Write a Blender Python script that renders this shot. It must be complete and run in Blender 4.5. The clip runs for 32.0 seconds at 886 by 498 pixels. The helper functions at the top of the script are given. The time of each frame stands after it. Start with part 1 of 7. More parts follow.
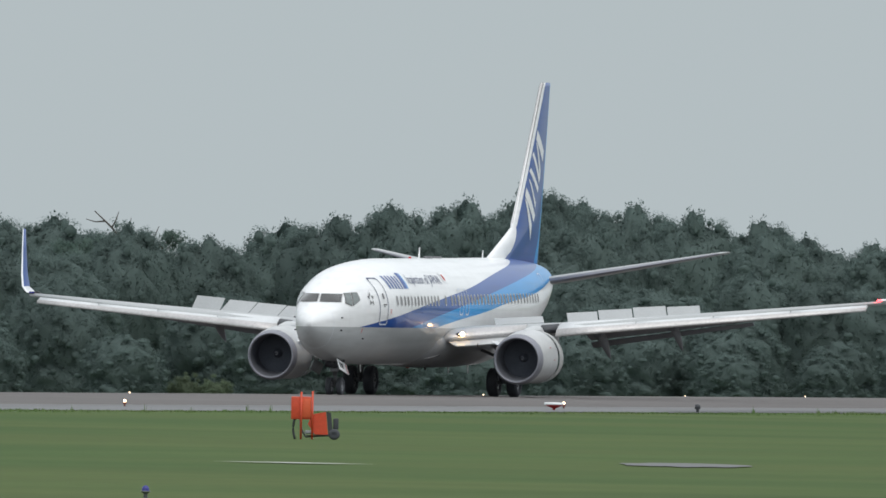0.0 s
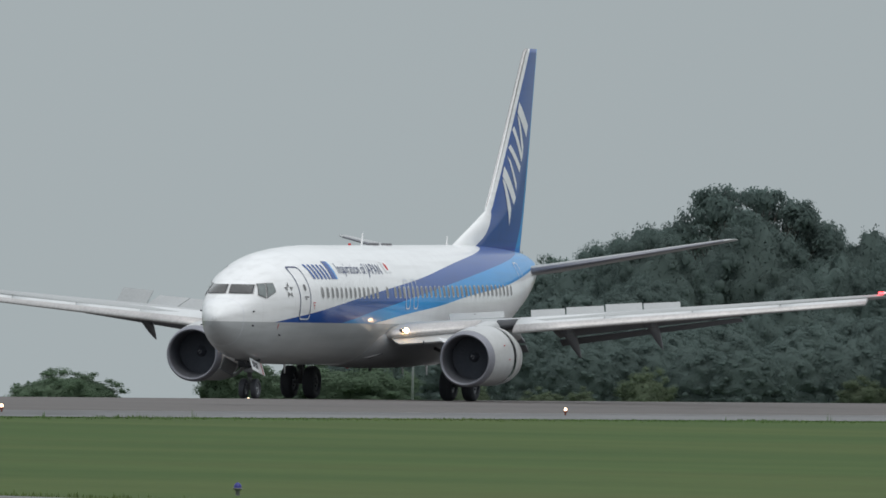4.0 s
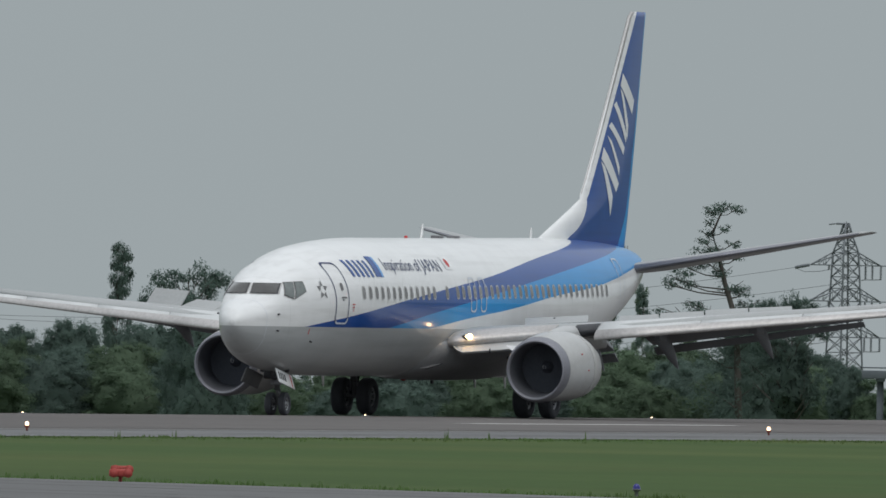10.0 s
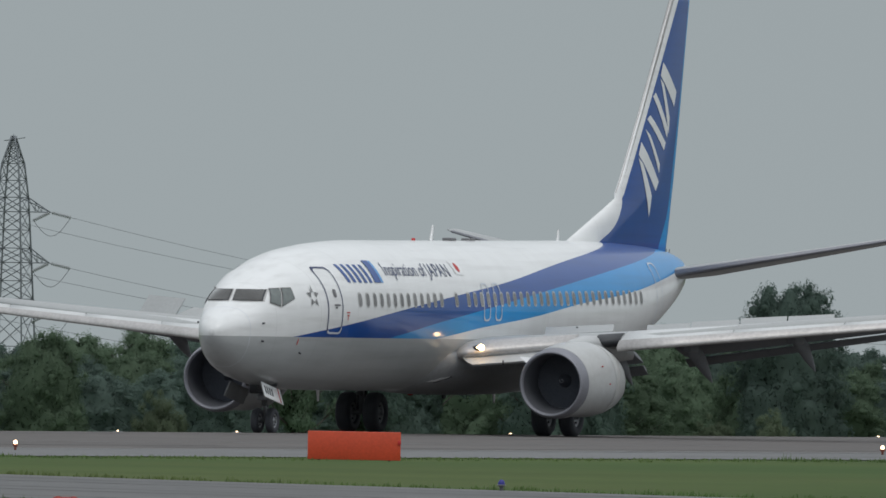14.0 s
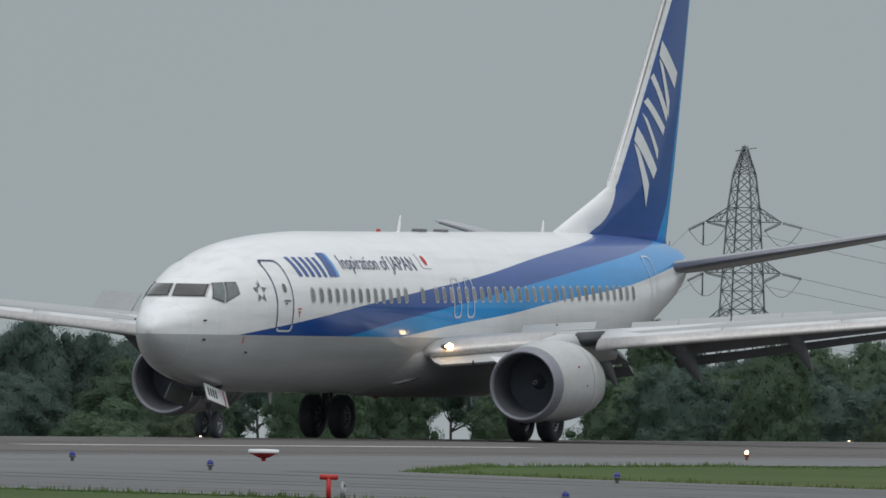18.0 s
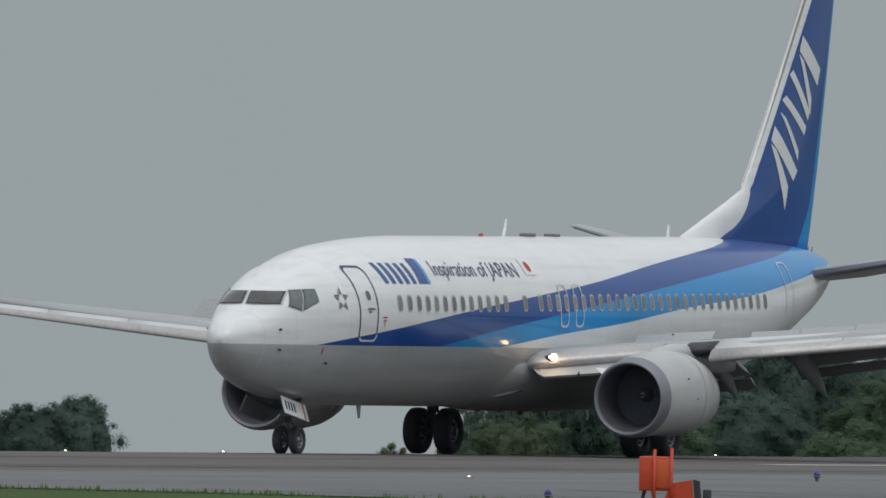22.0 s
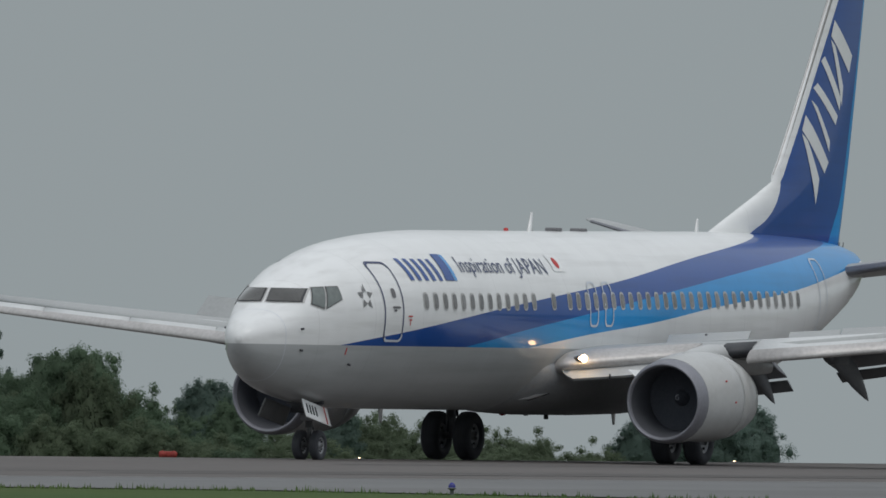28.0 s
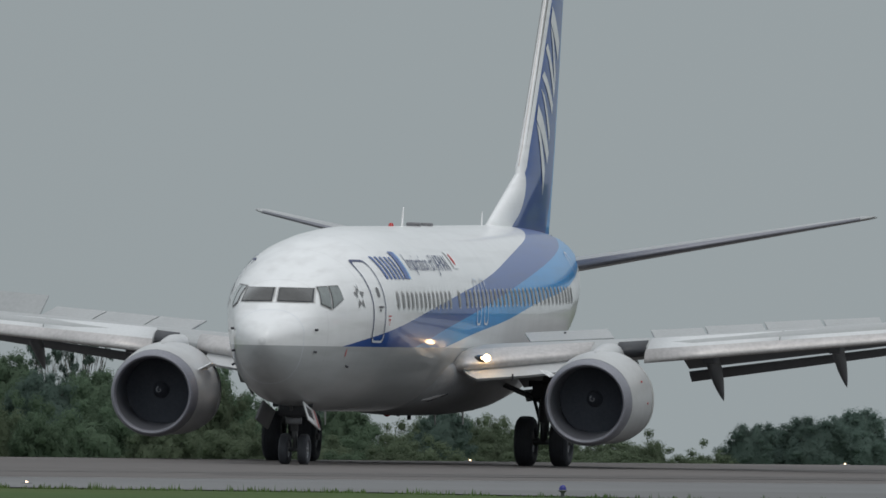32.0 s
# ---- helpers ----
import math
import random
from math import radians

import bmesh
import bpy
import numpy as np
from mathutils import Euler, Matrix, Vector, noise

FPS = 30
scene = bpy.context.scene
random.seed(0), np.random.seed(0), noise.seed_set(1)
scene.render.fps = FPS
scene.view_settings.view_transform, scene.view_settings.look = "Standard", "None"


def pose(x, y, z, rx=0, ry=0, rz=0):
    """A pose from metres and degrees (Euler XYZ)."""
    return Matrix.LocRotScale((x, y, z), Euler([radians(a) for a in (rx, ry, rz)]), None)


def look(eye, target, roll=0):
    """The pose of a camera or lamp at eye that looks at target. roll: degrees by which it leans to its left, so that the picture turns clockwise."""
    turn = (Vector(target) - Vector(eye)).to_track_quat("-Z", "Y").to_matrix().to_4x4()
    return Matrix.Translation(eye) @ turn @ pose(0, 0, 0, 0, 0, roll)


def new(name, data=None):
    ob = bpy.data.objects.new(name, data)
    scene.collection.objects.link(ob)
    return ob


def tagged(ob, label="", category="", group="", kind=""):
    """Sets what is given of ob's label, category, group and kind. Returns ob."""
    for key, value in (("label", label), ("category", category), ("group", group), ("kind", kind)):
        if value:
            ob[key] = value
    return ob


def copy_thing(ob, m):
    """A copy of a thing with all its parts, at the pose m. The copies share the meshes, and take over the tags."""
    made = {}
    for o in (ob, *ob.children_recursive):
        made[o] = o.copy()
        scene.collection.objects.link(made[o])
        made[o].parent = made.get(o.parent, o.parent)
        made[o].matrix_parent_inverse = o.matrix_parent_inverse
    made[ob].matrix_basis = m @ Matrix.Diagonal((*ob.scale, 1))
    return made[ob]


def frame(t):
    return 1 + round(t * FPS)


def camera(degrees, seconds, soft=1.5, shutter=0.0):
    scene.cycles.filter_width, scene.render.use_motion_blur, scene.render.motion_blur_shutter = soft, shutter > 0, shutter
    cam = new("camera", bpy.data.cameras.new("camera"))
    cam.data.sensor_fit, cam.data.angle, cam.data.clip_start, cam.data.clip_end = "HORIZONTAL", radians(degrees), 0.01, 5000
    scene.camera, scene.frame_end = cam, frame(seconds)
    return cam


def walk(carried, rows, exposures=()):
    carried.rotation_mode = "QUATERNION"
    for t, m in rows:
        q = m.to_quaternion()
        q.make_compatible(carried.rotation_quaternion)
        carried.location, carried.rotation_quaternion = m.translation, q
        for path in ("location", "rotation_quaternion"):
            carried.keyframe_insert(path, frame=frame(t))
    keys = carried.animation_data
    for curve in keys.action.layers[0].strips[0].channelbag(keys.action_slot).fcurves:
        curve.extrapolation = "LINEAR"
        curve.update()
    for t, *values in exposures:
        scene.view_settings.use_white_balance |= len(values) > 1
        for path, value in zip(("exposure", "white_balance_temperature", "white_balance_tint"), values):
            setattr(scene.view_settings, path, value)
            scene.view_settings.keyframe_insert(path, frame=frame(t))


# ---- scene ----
cam = camera(1.7191, 32.0, soft=1.6)
EYE_HEIGHT = 3.530
# seconds, yaw, pitch, roll of the tripod head
CAMERA_ROWS = [
    (0, -75.8206, 0.1087, -1.069), (0.5, -75.5828, 0.1040, -1.236), (1, -75.3471, 0.0999, -1.265), (1.5, -75.0699, 0.0958, -1.299),
    (2, -74.8571, 0.0939, -1.194), (2.5, -74.5862, 0.0973, -0.959), (4.5, -73.7157, 0.0893, -1.172), (5, -73.3363, 0.0835, -1.073),
    (5.5, -73.0295, 0.0891, -1.015), (6, -72.7973, 0.0905, -0.961), (6.5, -72.5898, 0.0911, -0.972), (7, -72.3966, 0.0922, -0.997),
    (7.5, -72.2363, 0.0930, -0.944), (8, -72.0271, 0.0876, -0.984), (8.5, -71.8408, 0.0876, -1.008), (9, -71.6227, 0.0915, -1.099),
    (9.5, -71.4518, 0.0960, -1.146), (10, -71.2632, 0.0962, -1.137), (10.5, -71.0611, 0.1026, -1.110), (11, -70.9498, 0.1077, -1.045),
    (11.5, -70.6860, 0.1124, -0.968), (12, -70.4676, 0.1138, -1.009), (12.5, -70.1647, 0.1068, -1.126), (13, -69.9386, 0.1077, -1.105),
    (13.5, -69.7911, 0.1118, -1.074), (14, -69.6030, 0.1107, -1.087), (14.5, -69.4225, 0.1131, -1.104), (16.5, -68.7352, 0.1046, -1.093),
    (17, -68.5473, 0.1107, -1.137), (17.5, -68.4007, 0.1080, -1.120), (18, -68.1838, 0.1040, -1.074), (18.5, -68.0231, 0.1026, -1.051),
    (19, -67.7780, 0.1015, -1.060), (19.5, -67.6177, 0.1018, -1.076), (20, -67.4019, 0.1049, -1.073), (20.5, -67.1974, 0.1106, -1.044),
    (21, -67.0461, 0.1182, -1.057), (21.5, -66.8833, 0.1176, -1.050), (22, -66.7388, 0.1166, -1.068), (22.5, -66.5441, 0.1168, -1.096),
    (23, -66.3957, 0.1190, -1.137), (23.5, -66.2504, 0.1182, -1.120), (24, -66.1169, 0.1186, -1.074), (24.5, -65.9835, 0.1123, -1.073),
    (25, -65.8783, 0.1154, -1.121), (25.5, -65.7854, 0.1151, -1.264), (27.5, -65.5045, 0.1088, -1.169), (28, -65.4403, 0.1126, -1.152),
    (28.5, -65.3734, 0.1108, -1.186), (29, -65.3056, 0.1101, -1.188), (29.5, -65.2453, 0.1107, -1.166), (30, -65.2381, 0.1090, -1.165),
    (30.5, -65.2354, 0.1091, -1.163), (31, -65.2303, 0.1116, -1.165), (31.5, -65.2280, 0.1143, -1.188), (32, -65.2249, 0.1127, -1.209)]
PLANE_ROWS = [
    (0, 1091.66, 281.09, -0.00), (0.5, 1073.64, 281.30, -0.23), (1, 1055.86, 281.53, -0.49), (1.5, 1038.52, 281.76, -0.81),
    (2, 1021.61, 282.03, -1.22), (2.5, 1005.14, 282.29, -1.38), (4.5, 945.80, 283.44, -0.45), (5, 932.28, 283.47, -0.02),
    (5.5, 919.02, 283.43, 0.33), (6, 906.12, 283.33, 0.64), (6.5, 893.65, 283.28, 0.63), (7, 881.57, 283.20, 0.58),
    (7.5, 869.75, 283.11, 0.56), (8, 858.25, 283.04, 0.38), (8.5, 847.03, 283.00, 0.20), (9, 836.16, 283.02, -0.04),
    (9.5, 825.57, 283.03, -0.16), (10, 815.19, 283.02, -0.19), (10.5, 805.07, 283.00, -0.15), (11, 795.23, 282.94, 0.01),
    (11.5, 785.68, 282.85, 0.14), (12, 776.46, 282.78, 0.23), (12.5, 767.56, 282.76, 0.24), (13, 758.84, 282.71, 0.19),
    (13.5, 750.24, 282.62, 0.14), (14, 741.83, 282.47, 0.14), (14.5, 733.55, 282.30, 0.17), (16.5, 702.50, 281.44, 0.34),
    (17, 695.76, 281.40, 0.33), (17.5, 689.16, 281.32, 0.34), (18, 682.69, 281.21, 0.33), (18.5, 676.55, 281.13, 0.29),
    (19, 670.72, 281.09, 0.24), (19.5, 665.15, 281.10, 0.11), (20, 659.84, 281.13, 0.00), (20.5, 654.74, 281.15, -0.08),
    (21, 649.88, 281.19, -0.16), (21.5, 645.26, 281.21, -0.21), (22, 640.79, 281.22, -0.24), (22.5, 636.47, 281.18, -0.24),
    (23, 632.36, 281.12, -0.23), (23.5, 628.56, 281.14, -0.26), (24, 625.09, 281.15, -0.24), (24.5, 621.75, 281.15, -0.20),
    (25, 618.48, 281.12, -0.23), (25.5, 615.38, 281.05, -0.22), (27.5, 604.23, 280.37, 0.90), (28, 601.58, 279.96, 1.79),
    (28.5, 599.01, 279.48, 2.80), (29, 596.46, 278.88, 4.02), (29.5, 593.91, 278.16, 5.43), (30, 591.42, 277.32, 7.04),
    (30.5, 588.96, 276.36, 8.76), (31, 586.51, 275.30, 10.61), (31.5, 584.08, 274.09, 12.60), (32, 581.72, 272.81, 14.63)]
EXPOSURES = [(0, 0.52), (1, 0.53), (2.5, 0.46), (4.5, 0.14), (7, 0.03), (18, 0.02), (20, -0.01), (22, -0.08), (24, -0.17), (29, -0.17), (30, -0.08), (32, -0.07)]
walk(cam, [(t, pose(0, 0, EYE_HEIGHT, 90 + p, r, y)) for t, y, p, r in CAMERA_ROWS],
     exposures=EXPOSURES)

# ---- world and sun: an overcast, hazy summer sky ----
world = bpy.data.worlds.new("overcast_sky")
scene.world = world
world.use_nodes = True
wn, wl = world.node_tree.nodes, world.node_tree.links
wn.clear()
w_out = wn.new("ShaderNodeOutputWorld")
w_bg = wn.new("ShaderNodeBackground")
w_bg.inputs["Strength"].default_value = 1.0
w_tc = wn.new("ShaderNodeTexCoord")
w_sep = wn.new("ShaderNodeSeparateXYZ")
w_max = wn.new("ShaderNodeMath")
w_max.operation = "MAXIMUM"
w_max.inputs[1].default_value = 0.01
w_com = wn.new("ShaderNodeCombineXYZ")
w_sky = wn.new("ShaderNodeTexSky")
w_sky.sky_type = "NISHITA"
w_sky.sun_disc = False
w_sky.sun_elevation, w_sky.sun_rotation = radians(58), radians(200)
w_sky.dust_density, w_sky.air_density = 4.0, 1.0
w_dim = wn.new("ShaderNodeVectorMath")
w_dim.operation = "SCALE"
w_dim.inputs["Scale"].default_value = 0.05
w_ramp = wn.new("ShaderNodeValToRGB")
w_ramp.color_ramp.elements[0].position = 0.0
w_ramp.color_ramp.elements[0].color = (0.336, 0.381, 0.398, 1)
w_ramp.color_ramp.elements[1].position = 1.0
w_ramp.color_ramp.elements[1].color = (0.82, 0.86, 0.90, 1)
e = w_ramp.color_ramp.elements.new(0.35)
e.color = (0.63, 0.675, 0.705, 1)
w_noise = wn.new("ShaderNodeTexNoise")
w_noise.inputs["Scale"].default_value = 6.0
w_noise.inputs["Detail"].default_value = 4.0
w_mix = wn.new("ShaderNodeMixRGB")
w_mix.blend_type = "MIX"
w_mix.inputs[0].default_value = 0.08
w_var = wn.new("ShaderNodeMapRange")
w_var.inputs["To Min"].default_value, w_var.inputs["To Max"].default_value = 0.92, 1.08
w_mul = wn.new("ShaderNodeVectorMath")
w_mul.operation = "SCALE"
wl.new(w_tc.outputs["Generated"], w_sep.inputs[0])
wl.new(w_tc.outputs["Generated"], w_noise.inputs["Vector"])
wl.new(w_sep.outputs["Z"], w_max.inputs[0])
wl.new(w_sep.outputs["X"], w_com.inputs["X"])
wl.new(w_sep.outputs["Y"], w_com.inputs["Y"])
wl.new(w_max.outputs[0], w_com.inputs["Z"])
wl.new(w_com.outputs[0], w_sky.inputs["Vector"])
wl.new(w_sky.outputs[0], w_dim.inputs[0])
wl.new(w_max.outputs[0], w_ramp.inputs[0])
wl.new(w_ramp.outputs[0], w_mix.inputs[1])
wl.new(w_dim.outputs[0], w_mix.inputs[2])
wl.new(w_noise.outputs["Fac"], w_var.inputs["Value"])
wl.new(w_mix.outputs[0], w_mul.inputs[0])
wl.new(w_var.outputs[0], w_mul.inputs["Scale"])
wl.new(w_mul.outputs[0], w_bg.inputs["Color"])
wl.new(w_bg.outputs[0], w_out.inputs[0])

sun = new("sun", bpy.data.lights.new("sun", "SUN"))
sun.data.energy, sun.data.angle, sun.data.color = 0.7, radians(25), (1.0, 0.97, 0.93)
sun.matrix_world = look((0, 0, 300), (260, 220, -340))


# ---- materials ----
def shader(name, color, rough=0.5, metal=0.0, vary=0.12, scale=3.0, fine=40.0, bump=0.0, coat=0.0, glow=0.0, random_tint=0.0, spec=0.5, thin=0.0, other=None):
    """A Principled material with colour varied at two scales, optional relief, clear coat or glow."""
    m = bpy.data.materials.new(name)
    m.use_nodes = True
    n, l = m.node_tree.nodes, m.node_tree.links
    b = n["Principled BSDF"]
    b.inputs["Roughness"].default_value, b.inputs["Metallic"].default_value = rough, metal
    b.inputs["Coat Weight"].default_value = coat
    b.inputs["Coat Roughness"].default_value = 0.05
    b.inputs["Specular IOR Level"].default_value = spec
    tc = n.new("ShaderNodeTexCoord")
    big, small = n.new("ShaderNodeTexNoise"), n.new("ShaderNodeTexNoise")
    big.inputs["Scale"].default_value, small.inputs["Scale"].default_value = scale, fine
    big.inputs["Detail"].default_value = 5.0
    l.new(tc.outputs["Object"], big.inputs["Vector"])
    l.new(tc.outputs["Object"], small.inputs["Vector"])
    add = n.new("ShaderNodeMath")
    l.new(big.outputs["Fac"], add.inputs[0])
    l.new(small.outputs["Fac"], add.inputs[1])
    rng = n.new("ShaderNodeMapRange")
    rng.inputs["From Min"].default_value, rng.inputs["From Max"].default_value = 0.6, 1.4
    rng.inputs["To Min"].default_value, rng.inputs["To Max"].default_value = 1 - vary, 1 + vary
    l.new(add.outputs[0], rng.inputs["Value"])
    base = n.new("ShaderNodeRGB")
    base.outputs[0].default_value = (*color, 1)
    hue = base.outputs[0]
    if other:
        third, ramp, mixc = n.new("ShaderNodeTexNoise"), n.new("ShaderNodeMapRange"), n.new("ShaderNodeMixRGB")
        third.inputs["Scale"].default_value, third.inputs["Detail"].default_value = scale * 0.6, 4.0
        ramp.inputs["From Min"].default_value, ramp.inputs["From Max"].default_value = 0.40, 0.68
        mixc.inputs[2].default_value = (*other, 1)
        l.new(tc.outputs["Object"], third.inputs["Vector"])
        l.new(third.outputs["Fac"], ramp.inputs["Value"])
        l.new(ramp.outputs[0], mixc.inputs[0])
        l.new(hue, mixc.inputs[1])
        hue = mixc.outputs[0]
    mul = n.new("ShaderNodeVectorMath")
    mul.operation = "SCALE"
    l.new(hue, mul.inputs[0])
    l.new(rng.outputs[0], mul.inputs["Scale"])
    last = mul.outputs[0]
    if random_tint:
        info = n.new("ShaderNodeObjectInfo")
        r2 = n.new("ShaderNodeMapRange")
        r2.inputs["To Min"].default_value, r2.inputs["To Max"].default_value = 1 - random_tint, 1 + random_tint
        l.new(info.outputs["Random"], r2.inputs["Value"])
        mul2 = n.new("ShaderNodeVectorMath")
        mul2.operation = "SCALE"
        l.new(last, mul2.inputs[0])
        l.new(r2.outputs[0], mul2.inputs["Scale"])
        last = mul2.outputs[0]
    l.new(last, b.inputs["Base Color"])
    if bump:
        bm_ = n.new("ShaderNodeBump")
        bm_.inputs["Strength"].default_value = bump
        l.new(small.outputs["Fac"], bm_.inputs["Height"])
        l.new(bm_.outputs[0], b.inputs["Normal"])
    if thin:
        tl, mx = n.new("ShaderNodeBsdfTranslucent"), n.new("ShaderNodeMixShader")
        mx.inputs[0].default_value = thin
        l.new(last, tl.inputs["Color"])
        l.new(b.outputs[0], mx.inputs[1])
        l.new(tl.outputs[0], mx.inputs[2])
        l.new(mx.outputs[0], n["Material Output"].inputs["Surface"])
    if glow:
        b.inputs["Emission Color"].default_value = (*color, 1)
        b.inputs["Emission Strength"].default_value = glow
    return m


def curve_node(n, points, x0, x1, y0, y1):
    """A value curve through (x, y) points; returns its input and output node."""
    a = n.new("ShaderNodeMapRange")
    a.inputs["From Min"].default_value, a.inputs["From Max"].default_value = x0, x1
    c = n.new("ShaderNodeFloatCurve")
    cv = c.mapping.curves[0]
    pts = [((x - x0) / (x1 - x0), (y - y0) / (y1 - y0)) for x, y in points]
    cv.points[0].location, cv.points[1].location = pts[0], pts[-1]
    for p in pts[1:-1]:
        cv.points.new(*p)
    for p in cv.points:
        p.handle_type = "AUTO"
    c.mapping.update()
    b = n.new("ShaderNodeMapRange")
    b.inputs["To Min"].default_value, b.inputs["To Max"].default_value = y0, y1
    return a, c, b


WHITE, DARK_BLUE, LIGHT_BLUE, BELLY = (0.87, 0.885, 0.895), (0.012, 0.080, 0.34), (0.006, 0.30, 0.72), (0.48, 0.50, 0.51)


def livery(name, curves, fields, axes):
    """Aircraft paint: fields of colour parted by curves over the airframe, with faint grime."""
    m = shader(name, WHITE, 0.30, 0.0, 0.03, 0.5, 9.0, coat=0.5, spec=0.12)
    n, l = m.node_tree.nodes, m.node_tree.links
    b = n["Principled BSDF"]
    tc = n.new("ShaderNodeTexCoord")
    sep = n.new("ShaderNodeSeparateXYZ")
    l.new(tc.outputs["Object"], sep.inputs[0])
    u, v = sep.outputs[axes[0]], sep.outputs[axes[1]]
    last = None
    base = n.new("ShaderNodeRGB")
    base.outputs[0].default_value = (*fields[0], 1)
    last = base.outputs[0]
    for pts, side, color in zip(curves, ("LESS_THAN", "LESS_THAN", "LESS_THAN", "LESS_THAN"), fields[1:]):
        ys = [p[1] for p in pts]
        lo, hi = min(ys) - 0.5, max(ys) + 0.5
        a, c, d = curve_node(n, pts, pts[0][0], pts[-1][0], lo, hi)
        l.new(u, a.inputs["Value"])
        l.new(a.outputs[0], c.inputs["Value"])
        l.new(c.outputs[0], d.inputs["Value"])
        cmp = n.new("ShaderNodeMath")
        cmp.operation = side
        l.new(v, cmp.inputs[0])
        l.new(d.outputs[0], cmp.inputs[1])
        mix = n.new("ShaderNodeMixRGB")
        mix.inputs[2].default_value = (*color, 1)
        l.new(cmp.outputs[0], mix.inputs[0])
        l.new(last, mix.inputs[1])
        last = mix.outputs[0]
    grime = n.new("ShaderNodeTexNoise")
    grime.inputs["Scale"].default_value, grime.inputs["Detail"].default_value = 0.9, 6.0
    stretch = n.new("ShaderNodeMapping")
    stretch.inputs["Scale"].default_value = (1.5, 1.0, 0.4)
    l.new(tc.outputs["Object"], stretch.inputs[0])
    l.new(stretch.outputs[0], grime.inputs["Vector"])
    g = n.new("ShaderNodeMapRange")
    g.inputs["From Min"].default_value, g.inputs["From Max"].default_value = 0.35, 0.75
    g.inputs["To Min"].default_value, g.inputs["To Max"].default_value = 1.015, 0.955
    l.new(grime.outputs["Fac"], g.inputs["Value"])
    mul = n.new("ShaderNodeVectorMath")
    mul.operation = "SCALE"
    l.new(last, mul.inputs[0])
    l.new(g.outputs[0], mul.inputs["Scale"])
    # dirt drawn out along the airflow
    streak, reach_ = n.new("ShaderNodeTexNoise"), n.new("ShaderNodeMapping")
    streak.inputs["Scale"].default_value, streak.inputs["Detail"].default_value = 1.0, 7.0
    reach_.inputs["Scale"].default_value = (0.22, 2.2, 4.5)
    l.new(tc.outputs["Object"], reach_.inputs[0])
    l.new(reach_.outputs[0], streak.inputs["Vector"])
    sg, tint_ = n.new("ShaderNodeMapRange"), n.new("ShaderNodeMixRGB")
    sg.inputs["From Min"].default_value, sg.inputs["From Max"].default_value = 0.48, 0.80
    sg.inputs["To Max"].default_value = 0.30
    tint_.blend_type = "MULTIPLY"
    tint_.inputs[2].default_value = (0.46, 0.445, 0.43, 1)
    l.new(streak.outputs["Fac"], sg.inputs["Value"])
    l.new(sg.outputs[0], tint_.inputs[0])
    l.new(last, tint_.inputs[1])
    l.new(tint_.outputs[0], mul.inputs[0])
    # faint skin joints every two metres or so
    step, part_of, thin_line, tone = (n.new("ShaderNodeMath") for _ in range(4))
    step.operation, part_of.operation, thin_line.operation, tone.operation = "MULTIPLY", "FRACT", "LESS_THAN", "MULTIPLY_ADD"
    step.inputs[1].default_value, thin_line.inputs[1].default_value = 0.47, 0.011
    tone.inputs[1].default_value, tone.inputs[2].default_value = -0.10, 1.0
    l.new(sep.outputs["X"], step.inputs[0])
    l.new(step.outputs[0], part_of.inputs[0])
    l.new(part_of.outputs[0], thin_line.inputs[0])
    l.new(thin_line.outputs[0], tone.inputs[0])
    mul2 = n.new("ShaderNodeVectorMath")
    mul2.operation = "SCALE"
    l.new(mul.outputs[0], mul2.inputs[0])
    l.new(tone.outputs[0], mul2.inputs["Scale"])
    l.new(mul2.outputs[0], b.inputs["Base Color"])
    return m


M = {}
M["hull"] = livery("fuselage_paint",
                   [[(0, 2.2), (2.95, 2.62), (9.93, 3.42), (13.96, 3.81), (18.2, 4.20), (23.0, 4.73), (30.0, 5.40), (39.5, 6.6)],
                    [(0, 1.6), (10.23, 2.77), (12.03, 3.0), (15.88, 3.42), (22.18, 4.09), (26.84, 4.56), (32.3, 5.06), (39.5, 5.8)],
                    [(0, 1.4), (14.18, 2.77), (16.04, 2.95), (19.93, 3.26), (24.0, 3.67), (28.26, 4.0), (32.46, 4.44), (39.5, 5.2)],
                    [(0, 2.62), (13, 2.63), (26, 2.64), (39.5, 2.64)]],
                   [WHITE, DARK_BLUE, LIGHT_BLUE, WHITE, BELLY], ("X", "Z"))
M["fin"] = livery("fin_paint",
                  [[(5.0, 38.9), (13.0, 39.4)],
                   [(5.0, 34.95), (5.28, 35.14), (5.65, 35.42), (6.29, 35.87), (7.12, 36.13), (8.04, 36.38), (8.7, 36.57), (11.4, 37.20), (13.0, 37.5)],
                   [(5.0, 28.8), (5.46, 30.02), (5.74, 30.85), (6.02, 31.32), (6.29, 31.60), (6.8, 32.04), (8.0, 33.02), (11.35, 35.66), (13.0, 36.96)],
                   ],
                  [WHITE, LIGHT_BLUE, DARK_BLUE, WHITE], ("Z", "X"))
M["white"] = shader("white_paint", WHITE, 0.35, 0.0, 0.05, 0.7, 12.0, coat=0.4)
M["wing"] = shader("wing_grey_paint", (0.39, 0.405, 0.41), 0.42, 0.0, 0.10, 0.8, 10.0)
M["wing_light"] = shader("pale_spoiler_paint", (0.66, 0.68, 0.69), 0.45, 0.0, 0.07, 1.0, 12.0)
M["slat_metal"] = shader("brushed_slat_metal", (0.54, 0.525, 0.52), 0.48, 0.40, 0.18, 0.8, 10.0)
